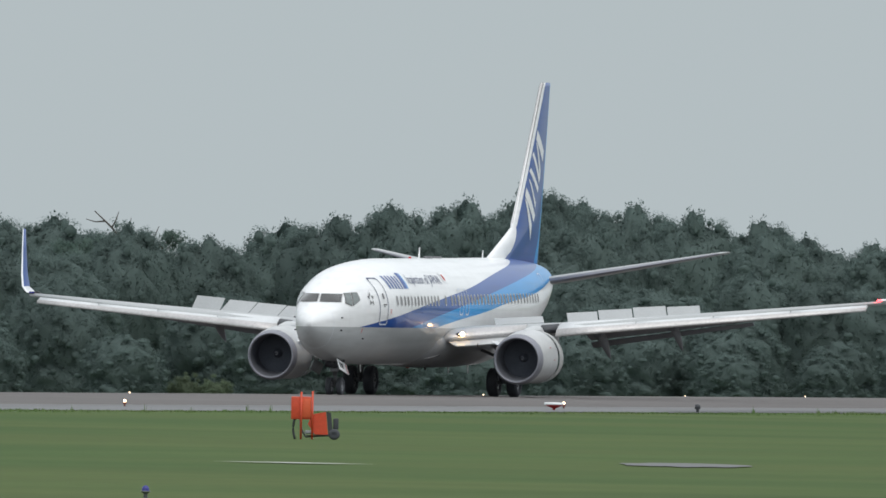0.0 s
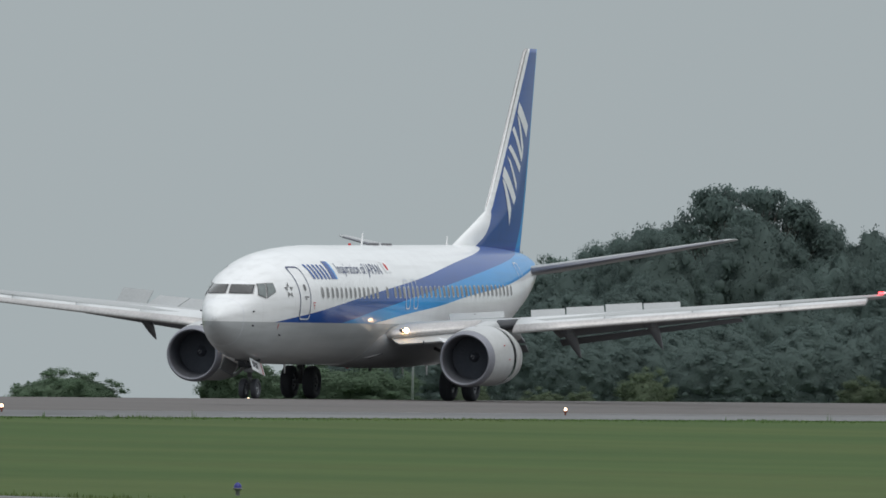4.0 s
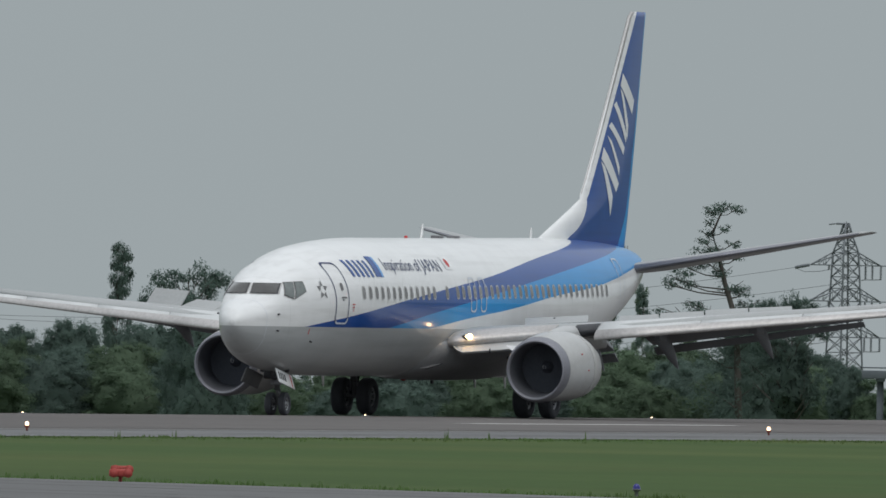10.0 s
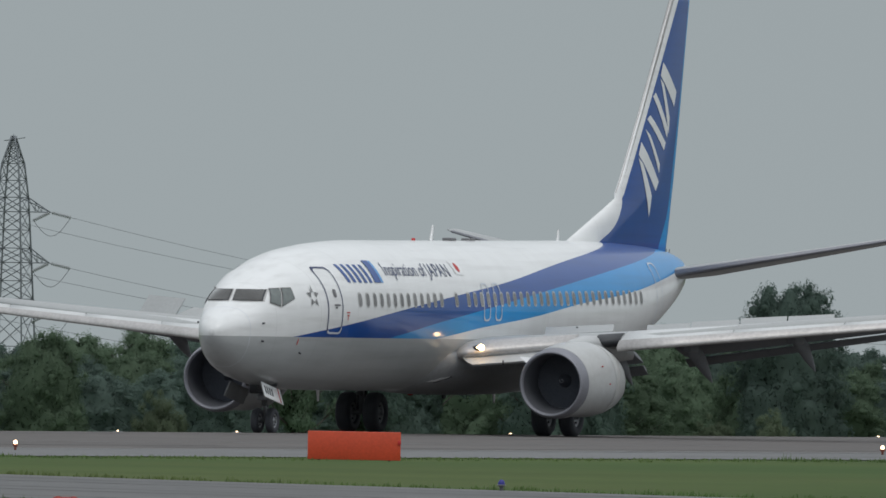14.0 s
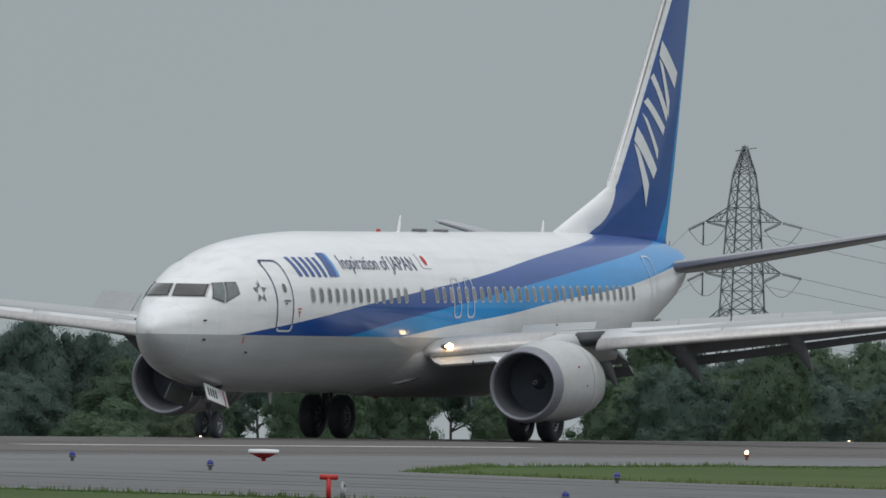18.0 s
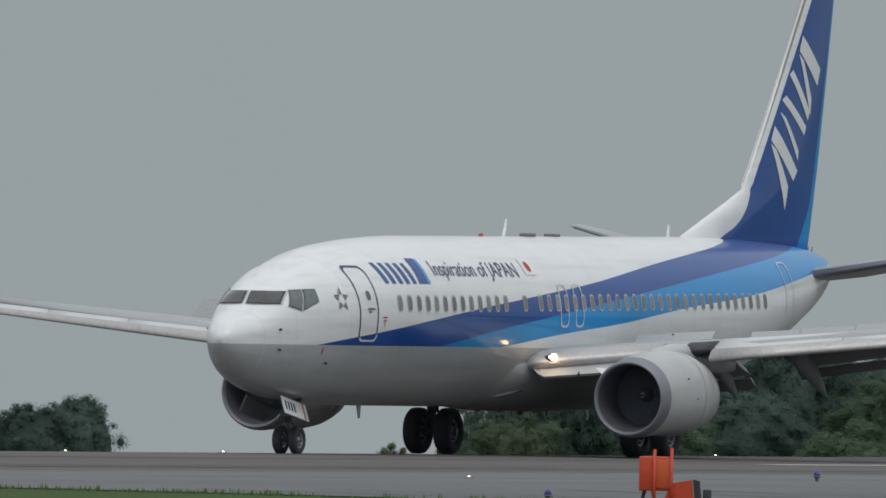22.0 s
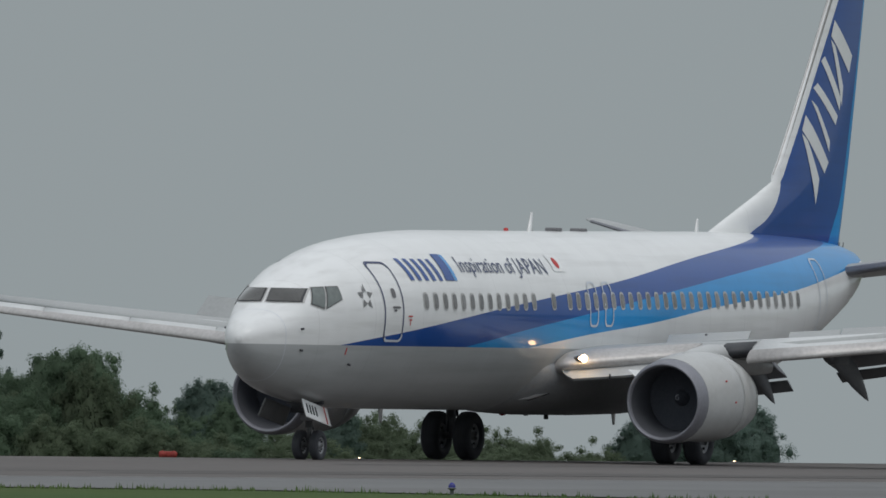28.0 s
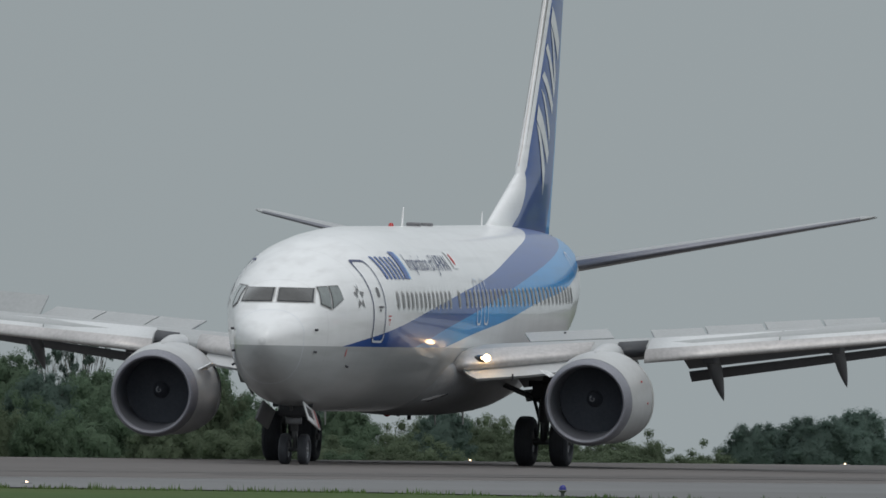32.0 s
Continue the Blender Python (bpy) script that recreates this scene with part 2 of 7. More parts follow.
M["lip"] = shader("dull_inlet_metal", (0.27, 0.275, 0.31), 0.55, 0.4, 0.12, 1.2, 16.0)
M["cowl"] = shader("cowl_grey_white_paint", (0.56, 0.575, 0.585), 0.40, 0.0, 0.07, 0.8, 9.0, coat=0.15, other=(0.44, 0.445, 0.44))
M["dark_metal"] = shader("dark_titanium", (0.09, 0.09, 0.10), 0.45, 0.7, 0.2, 2.0, 22.0)
M["duct"] = shader("inlet_liner_grey", (0.095, 0.10, 0.115), 0.6, 0.0, 0.15, 2.0, 22.0)
# flap grey set dark to stand for the shade under the wing
M["flap"] = shader("flap_shade_grey", (0.19, 0.20, 0.22), 0.5, 0.0, 0.12, 0.7, 9.0)
# fan base lifted and blued, haze included in the colour
M["fan"] = shader("haze_lifted_fan", (0.085, 0.093, 0.112), 0.9, 0.0, 0.15, 2.0, 22.0, spec=0.1)
# darker than the belly paint, with under-wing shade put into the grey
M["fairing"] = shader("shaded_fairing_grey", (0.30, 0.31, 0.325), 0.45, 0.0, 0.15, 0.7, 9.0)
# rubber paler and bluer than it is, to stand for haze
M["tyre"] = shader("haze_lifted_rubber", (0.066, 0.070, 0.082), 0.8, 0.0, 0.25, 4.0, 40.0, bump=0.1)
M["rim"] = shader("grey_wheel_hub", (0.32, 0.33, 0.35), 0.4, 0.4, 0.2, 6.0, 40.0)
M["strut"] = shader("grey_gear_paint", (0.16, 0.165, 0.17), 0.45, 0.2, 0.2, 3.0, 30.0)
# sky reflection is put into the glass colours, most in the side panes
M["glass"] = shader("dark_cockpit_glass", (0.055, 0.055, 0.053), 0.06, 0.0, 0.25, 1.5, 8.0, coat=1.0)
M["side_glass"] = shader("sky_tinted_side_glass", (0.115, 0.14, 0.135), 0.08, 0.0, 0.3, 1.5, 8.0, coat=1.0)
M["window"] = shader("cabin_window_grey", (0.23, 0.23, 0.235), 0.25, 0.0, 0.25, 2.0, 9.0, random_tint=0.25)
M["frame"] = shader("window_surround_grey", (0.52, 0.52, 0.52), 0.45, 0.0, 0.08, 2.0, 20.0)
M["blue"] = shader("deep_blue_paint", (0.022, 0.085, 0.32), 0.42, 0.0, 0.05, 0.8, 10.0, coat=0.15)
M["light_blue"] = shader("sky_blue_paint", (0.03, 0.30, 0.70), 0.32, 0.0, 0.05, 0.8, 10.0, coat=0.4)
M["ink"] = shader("slate_blue_lettering", (0.10, 0.12, 0.20), 0.5, 0.0, 0.05, 2.0, 20.0)
M["door_line"] = shader("blue_grey_door_outline", (0.06, 0.075, 0.16), 0.5, 0.0, 0.1, 2.0, 20.0)
M["pale_line"] = shader("pale_door_outline", (0.64, 0.68, 0.74), 0.5, 0.0, 0.1, 2.0, 20.0)
M["grey_mark"] = shader("grey_marking", (0.16, 0.16, 0.17), 0.5, 0.0, 0.1, 2.0, 20.0)
M["soft_mark"] = shader("soft_grey_marking", (0.20, 0.205, 0.21), 0.5, 0.0, 0.3, 4.0, 20.0)
M["red_mark"] = shader("red_marking", (0.55, 0.03, 0.03), 0.5, 0.0, 0.1, 2.0, 20.0)
# black raised towards blue-grey in place of haze
M["black"] = shader("haze_lifted_black", (0.045, 0.048, 0.055), 0.5, 0.0, 0.2, 3.0, 30.0)
M["lamp_on"] = shader("lit_landing_lamp", (1.0, 0.66, 0.33), 0.3, glow=17.0)
M["edge_on"] = shader("lit_edge_lamp", (1.0, 0.72, 0.45), 0.3, glow=5.0)
M["red_on"] = shader("lit_red_lamp", (1.0, 0.05, 0.06), 0.3, glow=6.0)
M["red_glass"] = shader("red_beacon_glass", (0.45, 0.02, 0.02), 0.2)
M["asphalt"] = shader("worn_runway_asphalt", (0.116, 0.106, 0.102), 0.75, 0.0, 0.22, 0.05, 1.5, bump=0.05, spec=0.25)
M["shoulder"] = shader("pale_shoulder_asphalt", (0.160, 0.163, 0.166), 0.75, 0.0, 0.16, 0.06, 1.2, bump=0.05, spec=0.3)
M["taxi"] = shader("grey_taxiway_asphalt", (0.132, 0.133, 0.134), 0.7, 0.0, 0.2, 0.08, 1.0, bump=0.05, spec=0.35)
M["paint_line"] = shader("worn_white_line_paint", (0.62, 0.62, 0.60), 0.7, 0.0, 0.2, 0.6, 6.0)
M["faded_line"] = shader("faded_edge_line_paint", (0.27, 0.265, 0.26), 0.75, 0.0, 0.35, 0.3, 4.0)
M["seam"] = shader("tarred_seam", (0.07, 0.07, 0.072), 0.7, 0.0, 0.2, 0.3, 4.0)
M["turf"] = shader("mown_turf", (0.058, 0.098, 0.031), 0.9, 0.0, 0.17, 0.05, 1.4, bump=0.10, spec=0.08, other=(0.083, 0.112, 0.038))
M["blade"] = shader("grass_blades", (0.128, 0.206, 0.076), 0.9, 0.0, 0.26, 0.05, 0.35, spec=0.08, other=(0.160, 0.206, 0.084))
M["orange"] = shader("orange_enamel", (0.62, 0.072, 0.028), 0.5, 0.0, 0.12, 2.0, 16.0)
M["lamp_base"] = shader("reddish_lamp_base", (0.30, 0.10, 0.07), 0.6, 0.0, 0.15, 4.0, 30.0)
M["mast"] = shader("brown_weathered_mast", (0.20, 0.12, 0.10), 0.7, 0.0, 0.2, 1.0, 8.0)
M["concrete"] = shader("pale_concrete", (0.42, 0.43, 0.40), 0.8, 0.0, 0.2, 0.4, 3.0)
M["dome"] = shader("blue_lamp_glass", (0.02, 0.025, 0.22), 0.2, 0.0, 0.1, 8.0, 30.0)
M["steel"] = shader("galvanised_steel", (0.20, 0.22, 0.24), 0.55, 0.3, 0.2, 0.5, 6.0)
M["gantry"] = shader("grey_painted_steel", (0.13, 0.15, 0.17), 0.6, 0.1, 0.15, 0.4, 4.0)
M["rust_red"] = shader("faded_red_posts", (0.40, 0.06, 0.05), 0.6, 0.0, 0.15, 1.0, 8.0)
M["cable"] = shader("weathered_cable", (0.16, 0.17, 0.18), 0.6, 0.3, 0.1, 0.5, 4.0)
M["insulator"] = shader("pale_insulator", (0.30, 0.32, 0.33), 0.4, 0.0, 0.1, 1.0, 8.0)
# distance haze is put into these greens: lifted, hill and deep ones bluer
M["leaf"] = shader("broadleaf_foliage", (0.150, 0.217, 0.143), 0.8, 0.0, 0.18, 0.20, 0.8, random_tint=0.16, spec=0.15, thin=0.4)
M["leaf_hazed"] = shader("haze_greyed_foliage", (0.166, 0.224, 0.208), 0.8, 0.0, 0.16, 0.2, 0.8, random_tint=0.10, spec=0.15, thin=0.4, other=(0.155, 0.211, 0.199))
M["leaf_part_hazed"] = shader("haze_blued_foliage", (0.150, 0.213, 0.184), 0.8, 0.0, 0.16, 0.2, 0.8, random_tint=0.14, spec=0.12, thin=0.4, other=(0.137, 0.199, 0.168))
# scrub green, its paleness partly heat haze in the colour
M["leaf_light"] = shader("bright_scrub_foliage", (0.160, 0.206, 0.134), 0.8, 0.0, 0.25, 0.25, 1.0, random_tint=0.16, spec=0.15, thin=0.4)
M["bark"] = shader("grey_bark", (0.085, 0.078, 0.070), 0.9, 0.0, 0.3, 1.0, 8.0)


# leaves let light through
for key in ("leaf", "leaf_hazed", "leaf_part_hazed", "leaf_light", "blade"):
    n, l = M[key].node_tree.nodes, M[key].node_tree.links
    b = n["Principled BSDF"]
    tl, mx = n.new("ShaderNodeBsdfTranslucent"), n.new("ShaderNodeMixShader")
    mx.inputs[0].default_value = 0.52
    l.new(b.inputs["Base Color"].links[0].from_socket, tl.inputs["Color"])
    l.new(b.outputs[0], mx.inputs[1])
    l.new(tl.outputs[0], mx.inputs[2])
    l.new(mx.outputs[0], n["Material Output"].inputs["Surface"])


# ---- small mesh tools ----
def finish(bm, name, material, smooth=True):
    bmesh.ops.recalc_face_normals(bm, faces=bm.faces)
    me = bpy.data.meshes.new(name)
    bm.to_mesh(me)
    bm.free()
    for mt in (material if isinstance(material, (list, tuple)) else [material]):
        me.materials.append(mt)
    if smooth:
        me.polygons.foreach_set("use_smooth", [True] * len(me.polygons))
    return me


def part(name, bm, material, parent, label="", smooth=True):
    ob = new(name, finish(bm, name, material, smooth))
    ob.parent = parent
    return tagged(ob, label)


def empty(name, m=None):
    ob = new(name)
    ob.empty_display_size = 0.3
    if m is not None:
        ob.matrix_basis = m
    return ob


def box(bm, c, s, m=None, bevel=0.0, mat=0):
    q = Matrix.Translation(c) @ (m or Matrix()) @ Matrix.Diagonal((*s, 1))
    r = bmesh.ops.create_cube(bm, size=1.0, matrix=q)
    fs = list({f for v in r["verts"] for f in v.link_faces})
    for f in fs:
        f.material_index = mat
    if bevel:
        es = list({e for v in r["verts"] for e in v.link_edges})
        bmesh.ops.bevel(bm, geom=es, offset=bevel, segments=2, affect="EDGES", profile=0.5)
    return bm


def rod(bm, a, b, r, n=8, r2=None, mat=0):
    a, b = Vector(a), Vector(b)
    d = b - a
    if d.length < 1e-6:
        return bm
    q = Matrix.Translation((a + b) / 2) @ d.to_track_quat("Z", "Y").to_matrix().to_4x4()
    res = bmesh.ops.create_cone(bm, cap_ends=True, segments=n, radius1=r, radius2=r if r2 is None else r2, depth=d.length, matrix=q)
    for f in {f for v in res["verts"] for f in v.link_faces}:
        f.material_index = mat
    return bm


def tube(bm, pts, r, n=6, r2=None):
    """One continuous bent tube through points."""
    loops = []
    for i, p in enumerate(pts):
        d = (Vector(pts[min(i + 1, len(pts) - 1)]) - Vector(pts[max(i - 1, 0)])).normalized()
        q = d.to_track_quat("Z", "Y")
        rr = r if r2 is None else r + (r2 - r) * i / (len(pts) - 1)
        loops.append([Vector(p) + q @ Vector((rr * math.cos(2 * math.pi * k / n), rr * math.sin(2 * math.pi * k / n), 0)) for k in range(n)])
    return rings(bm, loops, cap0=True, cap1=True)


def rings(bm, loops, close=True, cap0=False, cap1=False, mat=0):
    """Skin a list of equal-length point loops."""
    vs = [[bm.verts.new(p) for p in lp] for lp in loops]
    n = len(vs[0])
    for a, b in zip(vs, vs[1:]):
        for i in range(n if close else n - 1):
            j = (i + 1) % n
            try:
                bm.faces.new((a[i], a[j], b[j], b[i])).material_index = mat
            except ValueError:
                pass
    if cap0:
        bm.faces.new(vs[0]).material_index = mat
    if cap1:
        bm.faces.new(vs[-1][::-1]).material_index = mat
    return bm


def turned(bm, profile, origin, axis="X", n=40, squash=1.0, mat=0):
    """A surface of revolution about an axis through origin; profile: (along, radius)."""
    loops = []
    for a, r in profile:
        lp = []
        for i in range(n):
            t = 2 * math.pi * i / n
            p, q = r * math.cos(t), r * math.sin(t)
            if q < 0:
                q *= squash
            lp.append({"X": (origin[0] + a, origin[1] + p, origin[2] + q), "Y": (origin[0] + p, origin[1] + a, origin[2] + q),
                       "Z": (origin[0] + p, origin[1] + q, origin[2] + a)}[axis])
        loops.append(lp)
    return rings(bm, loops, mat=mat)


def interp(table, x, k):
    if x <= table[0][0]:
        return table[0][k]
    for p, q in zip(table, table[1:]):
        if x <= q[0]:
            f = (x - p[0]) / (q[0] - p[0])
            return p[k] + (q[k] - p[k]) * f
    return table[-1][k]


# ---- the airliner; its own space: x aft from the nose, y to starboard, z up from the wheels' contact ----
airliner = tagged(empty("airliner"), "white twin-jet airliner with dark and light blue bands", "airplane")

# x, half width, top, bottom, widest height
HULL = [(0.0, 0.03, 2.74, 2.68, 2.71), (0.06, 0.18, 2.88, 2.52, 2.71), (0.2, 0.33, 3.02, 2.32, 2.72), (0.5, 0.53, 3.20, 2.04, 2.76), (1.0, 0.75, 3.40, 1.78, 2.84),
        (1.42, 0.88, 3.55, 1.63, 2.92), (1.56, 0.92, 3.70, 1.60, 2.94), (1.74, 0.97, 3.88, 1.56, 2.97), (2.2, 1.09, 4.09, 1.47, 3.04), (3.0, 1.29, 4.38, 1.36, 3.14),
        (4.0, 1.51, 4.68, 1.27, 3.26), (5.0, 1.70, 4.90, 1.22, 3.35), (6.0, 1.82, 5.04, 1.19, 3.40), (7.5, 1.88, 5.17, 1.18, 3.42), (9.5, 1.88, 5.27, 1.18, 3.42), (18.0, 1.88, 5.33, 1.18, 3.42), (25.0, 1.88, 5.39, 1.20, 3.44),
        (27.0, 1.86, 5.41, 1.42, 3.48), (29.0, 1.76, 5.41, 1.83, 3.60), (31.0, 1.56, 5.39, 2.34, 3.82), (33.0, 1.26, 5.34, 2.92, 4.08), (34.6, 0.96, 5.26, 3.44, 4.32),
        (35.5, 0.76, 5.18, 3.82, 4.48), (36.0, 0.60, 5.10, 4.10, 4.58), (36.28, 0.46, 5.02, 4.28, 4.63), (36.40, 0.30, 4.92, 4.42, 4.65)]


def smooth_at(x, k):
    """A gently rounded reading of the hull table."""
    s = 0.10 if x < 2.6 else 0.35
    return (interp(HULL, x - s, k) + 2 * interp(HULL, x, k) + interp(HULL, x + s, k)) / 4 if 0.3 < x < 36.0 else interp(HULL, x, k)


def hull_point(x, ang, off=0.0):
    w, zt, zb, zm = (smooth_at(x, k) for k in (1, 2, 3, 4))
    c, s = math.cos(ang), math.sin(ang)
    e = 2 / 2.25 if x < 4 else 1.0
    hgt = (zt - zm) if s > 0 else (zm - zb)
    return Vector((x, math.copysign(abs(c) ** e, c) * (w + off), zm + math.copysign(abs(s) ** e, s) * (hgt + off)))


def side_point(x, z, port=True, off=0.008):
    """The point of the hull's side at station x and height z."""
    w, zt, zb, zm = (smooth_at(x, k) for k in (1, 2, 3, 4))
    hgt = (zt - zm) if z > zm else (zm - zb)
    p = 2.25 if x < 4 else 2.0
    q = max(0.0, 1 - abs((z - zm) / hgt) ** p) ** (1 / p) * w
    nrm = Vector((0, q / w ** 2, (z - zm) / hgt ** 2)).normalized()
    y, z2 = q + nrm.y * off, z + nrm.z * off
    return Vector((x, -y if port else y, z2))


bm = bmesh.new()
stations = [0.0, 0.02, 0.06, 0.12, 0.2, 0.35, 0.5, 0.7, 0.9, 1.1, 1.3, 1.42, 1.5, 1.6, 1.7, 1.8, 2.0, 2.2, 2.5, 2.8, 3.2, 3.6, 4, 4.5, 5, 5.5, 6, 6.7, 7.5, 9]
stations += [10 + 1.5 * i for i in range(11)] + [25.8, 26.6, 27.4, 28.2, 29, 30, 31, 32, 33, 34, 34.6, 35.1, 35.5, 35.8, 36.0, 36.15, 36.28, 36.36, 36.40]
rings(bm, [[hull_point(x, 2 * math.pi * (i + 0.5) / 72) for i in range(72)] for x in stations], cap0=True, cap1=True)
fuselage = part("fuselage", bm, M["hull"], airliner, "white upper hull with dark and light blue sweeping bands and grey belly")


def hull_x(y, z):
    """The station at which the nose's skin passes through (y, z)."""
    lo, hi = 0.0, 6.0
    for _ in range(40):
        x = (lo + hi) / 2
        w, zt, zb, zm = (smooth_at(x, k) for k in (1, 2, 3, 4))
        hgt = (zt - zm) if z > zm else (zm - zb)
        if abs(y / w) ** 2.25 + abs((z - zm) / hgt) ** 2.25 > 1:
            lo = x
        else:
            hi = x
    return hi


def pane(bm, corners, off, front, n=6):
    """A cockpit pane: front panes lie on the nose along x, side panes on the hull's side."""
    a, b, c, d = corners
    g = []
    for i in range(n + 1):
        row = []
        for j in range(n + 1):
            u, v = i / n, j / n
            p = (a * (1 - u) + b * u) * (1 - v) + (d * (1 - u) + c * u) * v
            if front:
                row.append(bm.verts.new((hull_x(p.y, p.z) - off, p.y, p.z + off)))
            else:
                row.append(bm.verts.new(side_point(p.x, p.z, p.y < 0, off)))
        g.append(row)
    for i in range(n):
        for j in range(n):
            bm.faces.new((g[i][j], g[i + 1][j], g[i + 1][j + 1], g[i][j + 1]))
    return bm


# cockpit glazing: three panes a side, in pale frames
for side in (-1, 1):
    for nm, cs in (("windshield", ((1.73, 0.05, 3.87), (2.06, 0.74, 3.87), (1.95, 0.80, 3.56), (1.47, 0.06, 3.57))),
                   ("cockpit_side_window", ((2.30, 0.85, 3.90), (2.66, 0.95, 3.92), (2.36, 1.03, 3.43), (1.98, 0.86, 3.525))),
                   ("cockpit_side_window", ((2.71, 0.97, 3.925), (3.09, 1.06, 3.94), (3.05, 1.20, 3.65), (2.42, 1.07, 3.43)))):
        cs = [Vector((x, side * y, z)) for x, y, z in cs]
        mid = sum(cs, Vector()) / 4
        front = nm == "windshield"
        part(nm, pane(bmesh.new(), [mid + (c - mid) * 0.93 for c in cs], 0.024, front), M["glass" if front else "side_glass"], fuselage)
        part("window_seal", pane(bmesh.new(), [mid + (c - mid) * 1.01 for c in cs], 0.018, front), M["black"], fuselage)
        part("window_frame", pane(bmesh.new(), [mid + (c - mid) * 1.09 for c in cs], 0.010, front), M["frame"], fuselage)
    # wiper
    bm = bmesh.new()
    rod(bm, (1.50, side * 0.12, 3.60), (1.90, side * 0.70, 3.62), 0.015, 6)
    part("wiper", bm, M["black"], fuselage)

# radome seam
bm = bmesh.new()
rings(bm, [[hull_point(x, 2 * math.pi * i / 48, 0.004) for i in range(48)] for x in (0.988, 1.0)])
part("radome_seam", bm, M["pale_line"], fuselage)


def oval(bm, x, z, wid, hei, port, off, n=16, mat=0, power=0.6):
    c = bm.verts.new(side_point(x, z, port, off))
    lp = []
    for i in range(n):
        t = 2 * math.pi * i / n
        u, v = math.cos(t), math.sin(t)
        lp.append(bm.verts.new(side_point(x + math.copysign(abs(u) ** power, u) * wid / 2, z + math.copysign(abs(v) ** power, v) * hei / 2, port, off)))
    for i in range(n):
        bm.faces.new((c, lp[i], lp[(i + 1) % n])).material_index = mat
    return bm


# cabin windows: one row a side, each a grey pane in its surround
xs = [6.54 + 0.522 * i for i in range(13)] + [13.98] + [14.94 + 0.527 * i for i in range(28)]
for port in (True, False):
    for x in xs:
        bm = bmesh.new()
        oval(bm, x, 3.655 + 0.0105 * max(0, x - 9), 0.275, 0.41, port, 0.006, mat=0)
        oval(bm, x + 0.01, 3.655 + 0.0105 * max(0, x - 9), 0.205, 0.33, port, 0.013, mat=1)
        part("cabin_window", bm, [M["frame"], M["window"]], fuselage)


def ribbon(bm, pts, port, wid=0.045, off=0.012):
    """A narrow closed band along (x, z) points on the hull's side."""
    n = len(pts)
    cx, cz = sum(p[0] for p in pts) / n, sum(p[1] for p in pts) / n
    loops = []
    for k in (0, 1):
        lp = []
        for x, z in pts:
            dx, dz = x - cx, z - cz
            d = math.hypot(dx, dz)
            s = 1 - k * wid / d
            sx = 1 - k * wid / max(abs(dx), 0.15)
            lp.append(side_point(cx + dx * sx, cz + dz * (1 - k * wid / max(abs(dz), 0.15)), port, off))
        loops.append(lp)
    return rings(bm, loops)


def rounded(x0, x1, z0, z1, r, n=5, steps=8):
    pts = []
    for cx, cz, a in ((x1 - r, z1 - r, 0), (x0 + r, z1 - r, 90), (x0 + r, z0 + r, 180), (x1 - r, z0 + r, 270)):
        pts += [(cx + r * math.cos(radians(a + 90 * i / n)), cz + r * math.sin(radians(a + 90 * i / n))) for i in range(n + 1)]
    out = []
    for p, q in zip(pts, pts[1:] + pts[:1]):
        m = max(1, int(math.hypot(q[0] - p[0], q[1] - p[1]) / 0.12))
        out += [(p[0] + (q[0] - p[0]) * i / m, p[1] + (q[1] - p[1]) * i / m) for i in range(m)]
    return out


for port in (True, False):
    for nm, dims, mt, wid in (("cabin_door", (4.60, 5.42, 2.72, 4.52, 0.16), "door_line", 0.042), ("cabin_door", (30.92, 31.62, 3.14, 4.84, 0.16), "pale_line", 0.04),
                              ("overwing_exit", (16.10, 16.62, 3.14, 4.18, 0.15), "pale_line", 0.045), ("overwing_exit", (17.01, 17.53, 3.15, 4.19, 0.15), "pale_line", 0.045)):
        part(nm, ribbon(bmesh.new(), rounded(*dims), port, wid), M[mt], fuselage)
    # where the door's outline crosses the blue band it is pale
    low = [p for p in rounded(4.60, 5.42, 2.72, 4.52, 0.16) if p[1] < 2.80 + 0.115 * (p[0] - 4.6)]
    bm = bmesh.new()
    prev = None
    for x, z in low:
        q = [bm.verts.new(side_point(5.01 + (x - 5.01) * f, 3.62 + (z - 3.62) * g, port, 0.017)) for f, g in ((1.0, 1.0), (0.88, 0.945))]
        if prev:
            bm.faces.new((prev[0], prev[1], q[1], q[0]))
        prev = q
    part("door_outline", bm, M["pale_line"], fuselage, "pale foot of the door's outline", False)
    bm = bmesh.new()
    oval(bm, 5.06, 3.82, 0.17, 0.22, port, 0.012)
    part("door_window", bm, M["grey_mark"], fuselage)
    bm = bmesh.new()
    for dx, dz, sx, sz in ((0, 0, 0.34, 0.05), (-0.06, -0.07, 0.12, 0.05)):
        oval(bm, 5.10 + dx, 3.50 + dz, sx, sz, port, 0.014)
    part("door_handle", bm, M["grey_mark"], fuselage)


def decal(name, polys, mat, port, off=0.014, label=""):
    """Flat shapes, (x, z) polygons, laid on the hull's side."""
    bm = bmesh.new()
    for poly in polys:
        if len(poly) == 4:
            a, b, c, d = (Vector(p) for p in poly)
            g = [[bm.verts.new(side_point(*((a * (1 - u) + b * u) * (1 - v) + (d * (1 - u) + c * u) * v), port, off)) for v in (0, 0.2, 0.4, 0.6, 0.8, 1)] for u in (0, 0.5, 1)]
            for i in range(2):
                for j in range(5):
                    bm.faces.new((g[i][j], g[i + 1][j], g[i + 1][j + 1], g[i][j + 1]))
        else:
            bm.faces.new([bm.verts.new(side_point(x, z, port, off)) for x, z in poly])
    return part(name, bm, M[mat], fuselage, label, False)


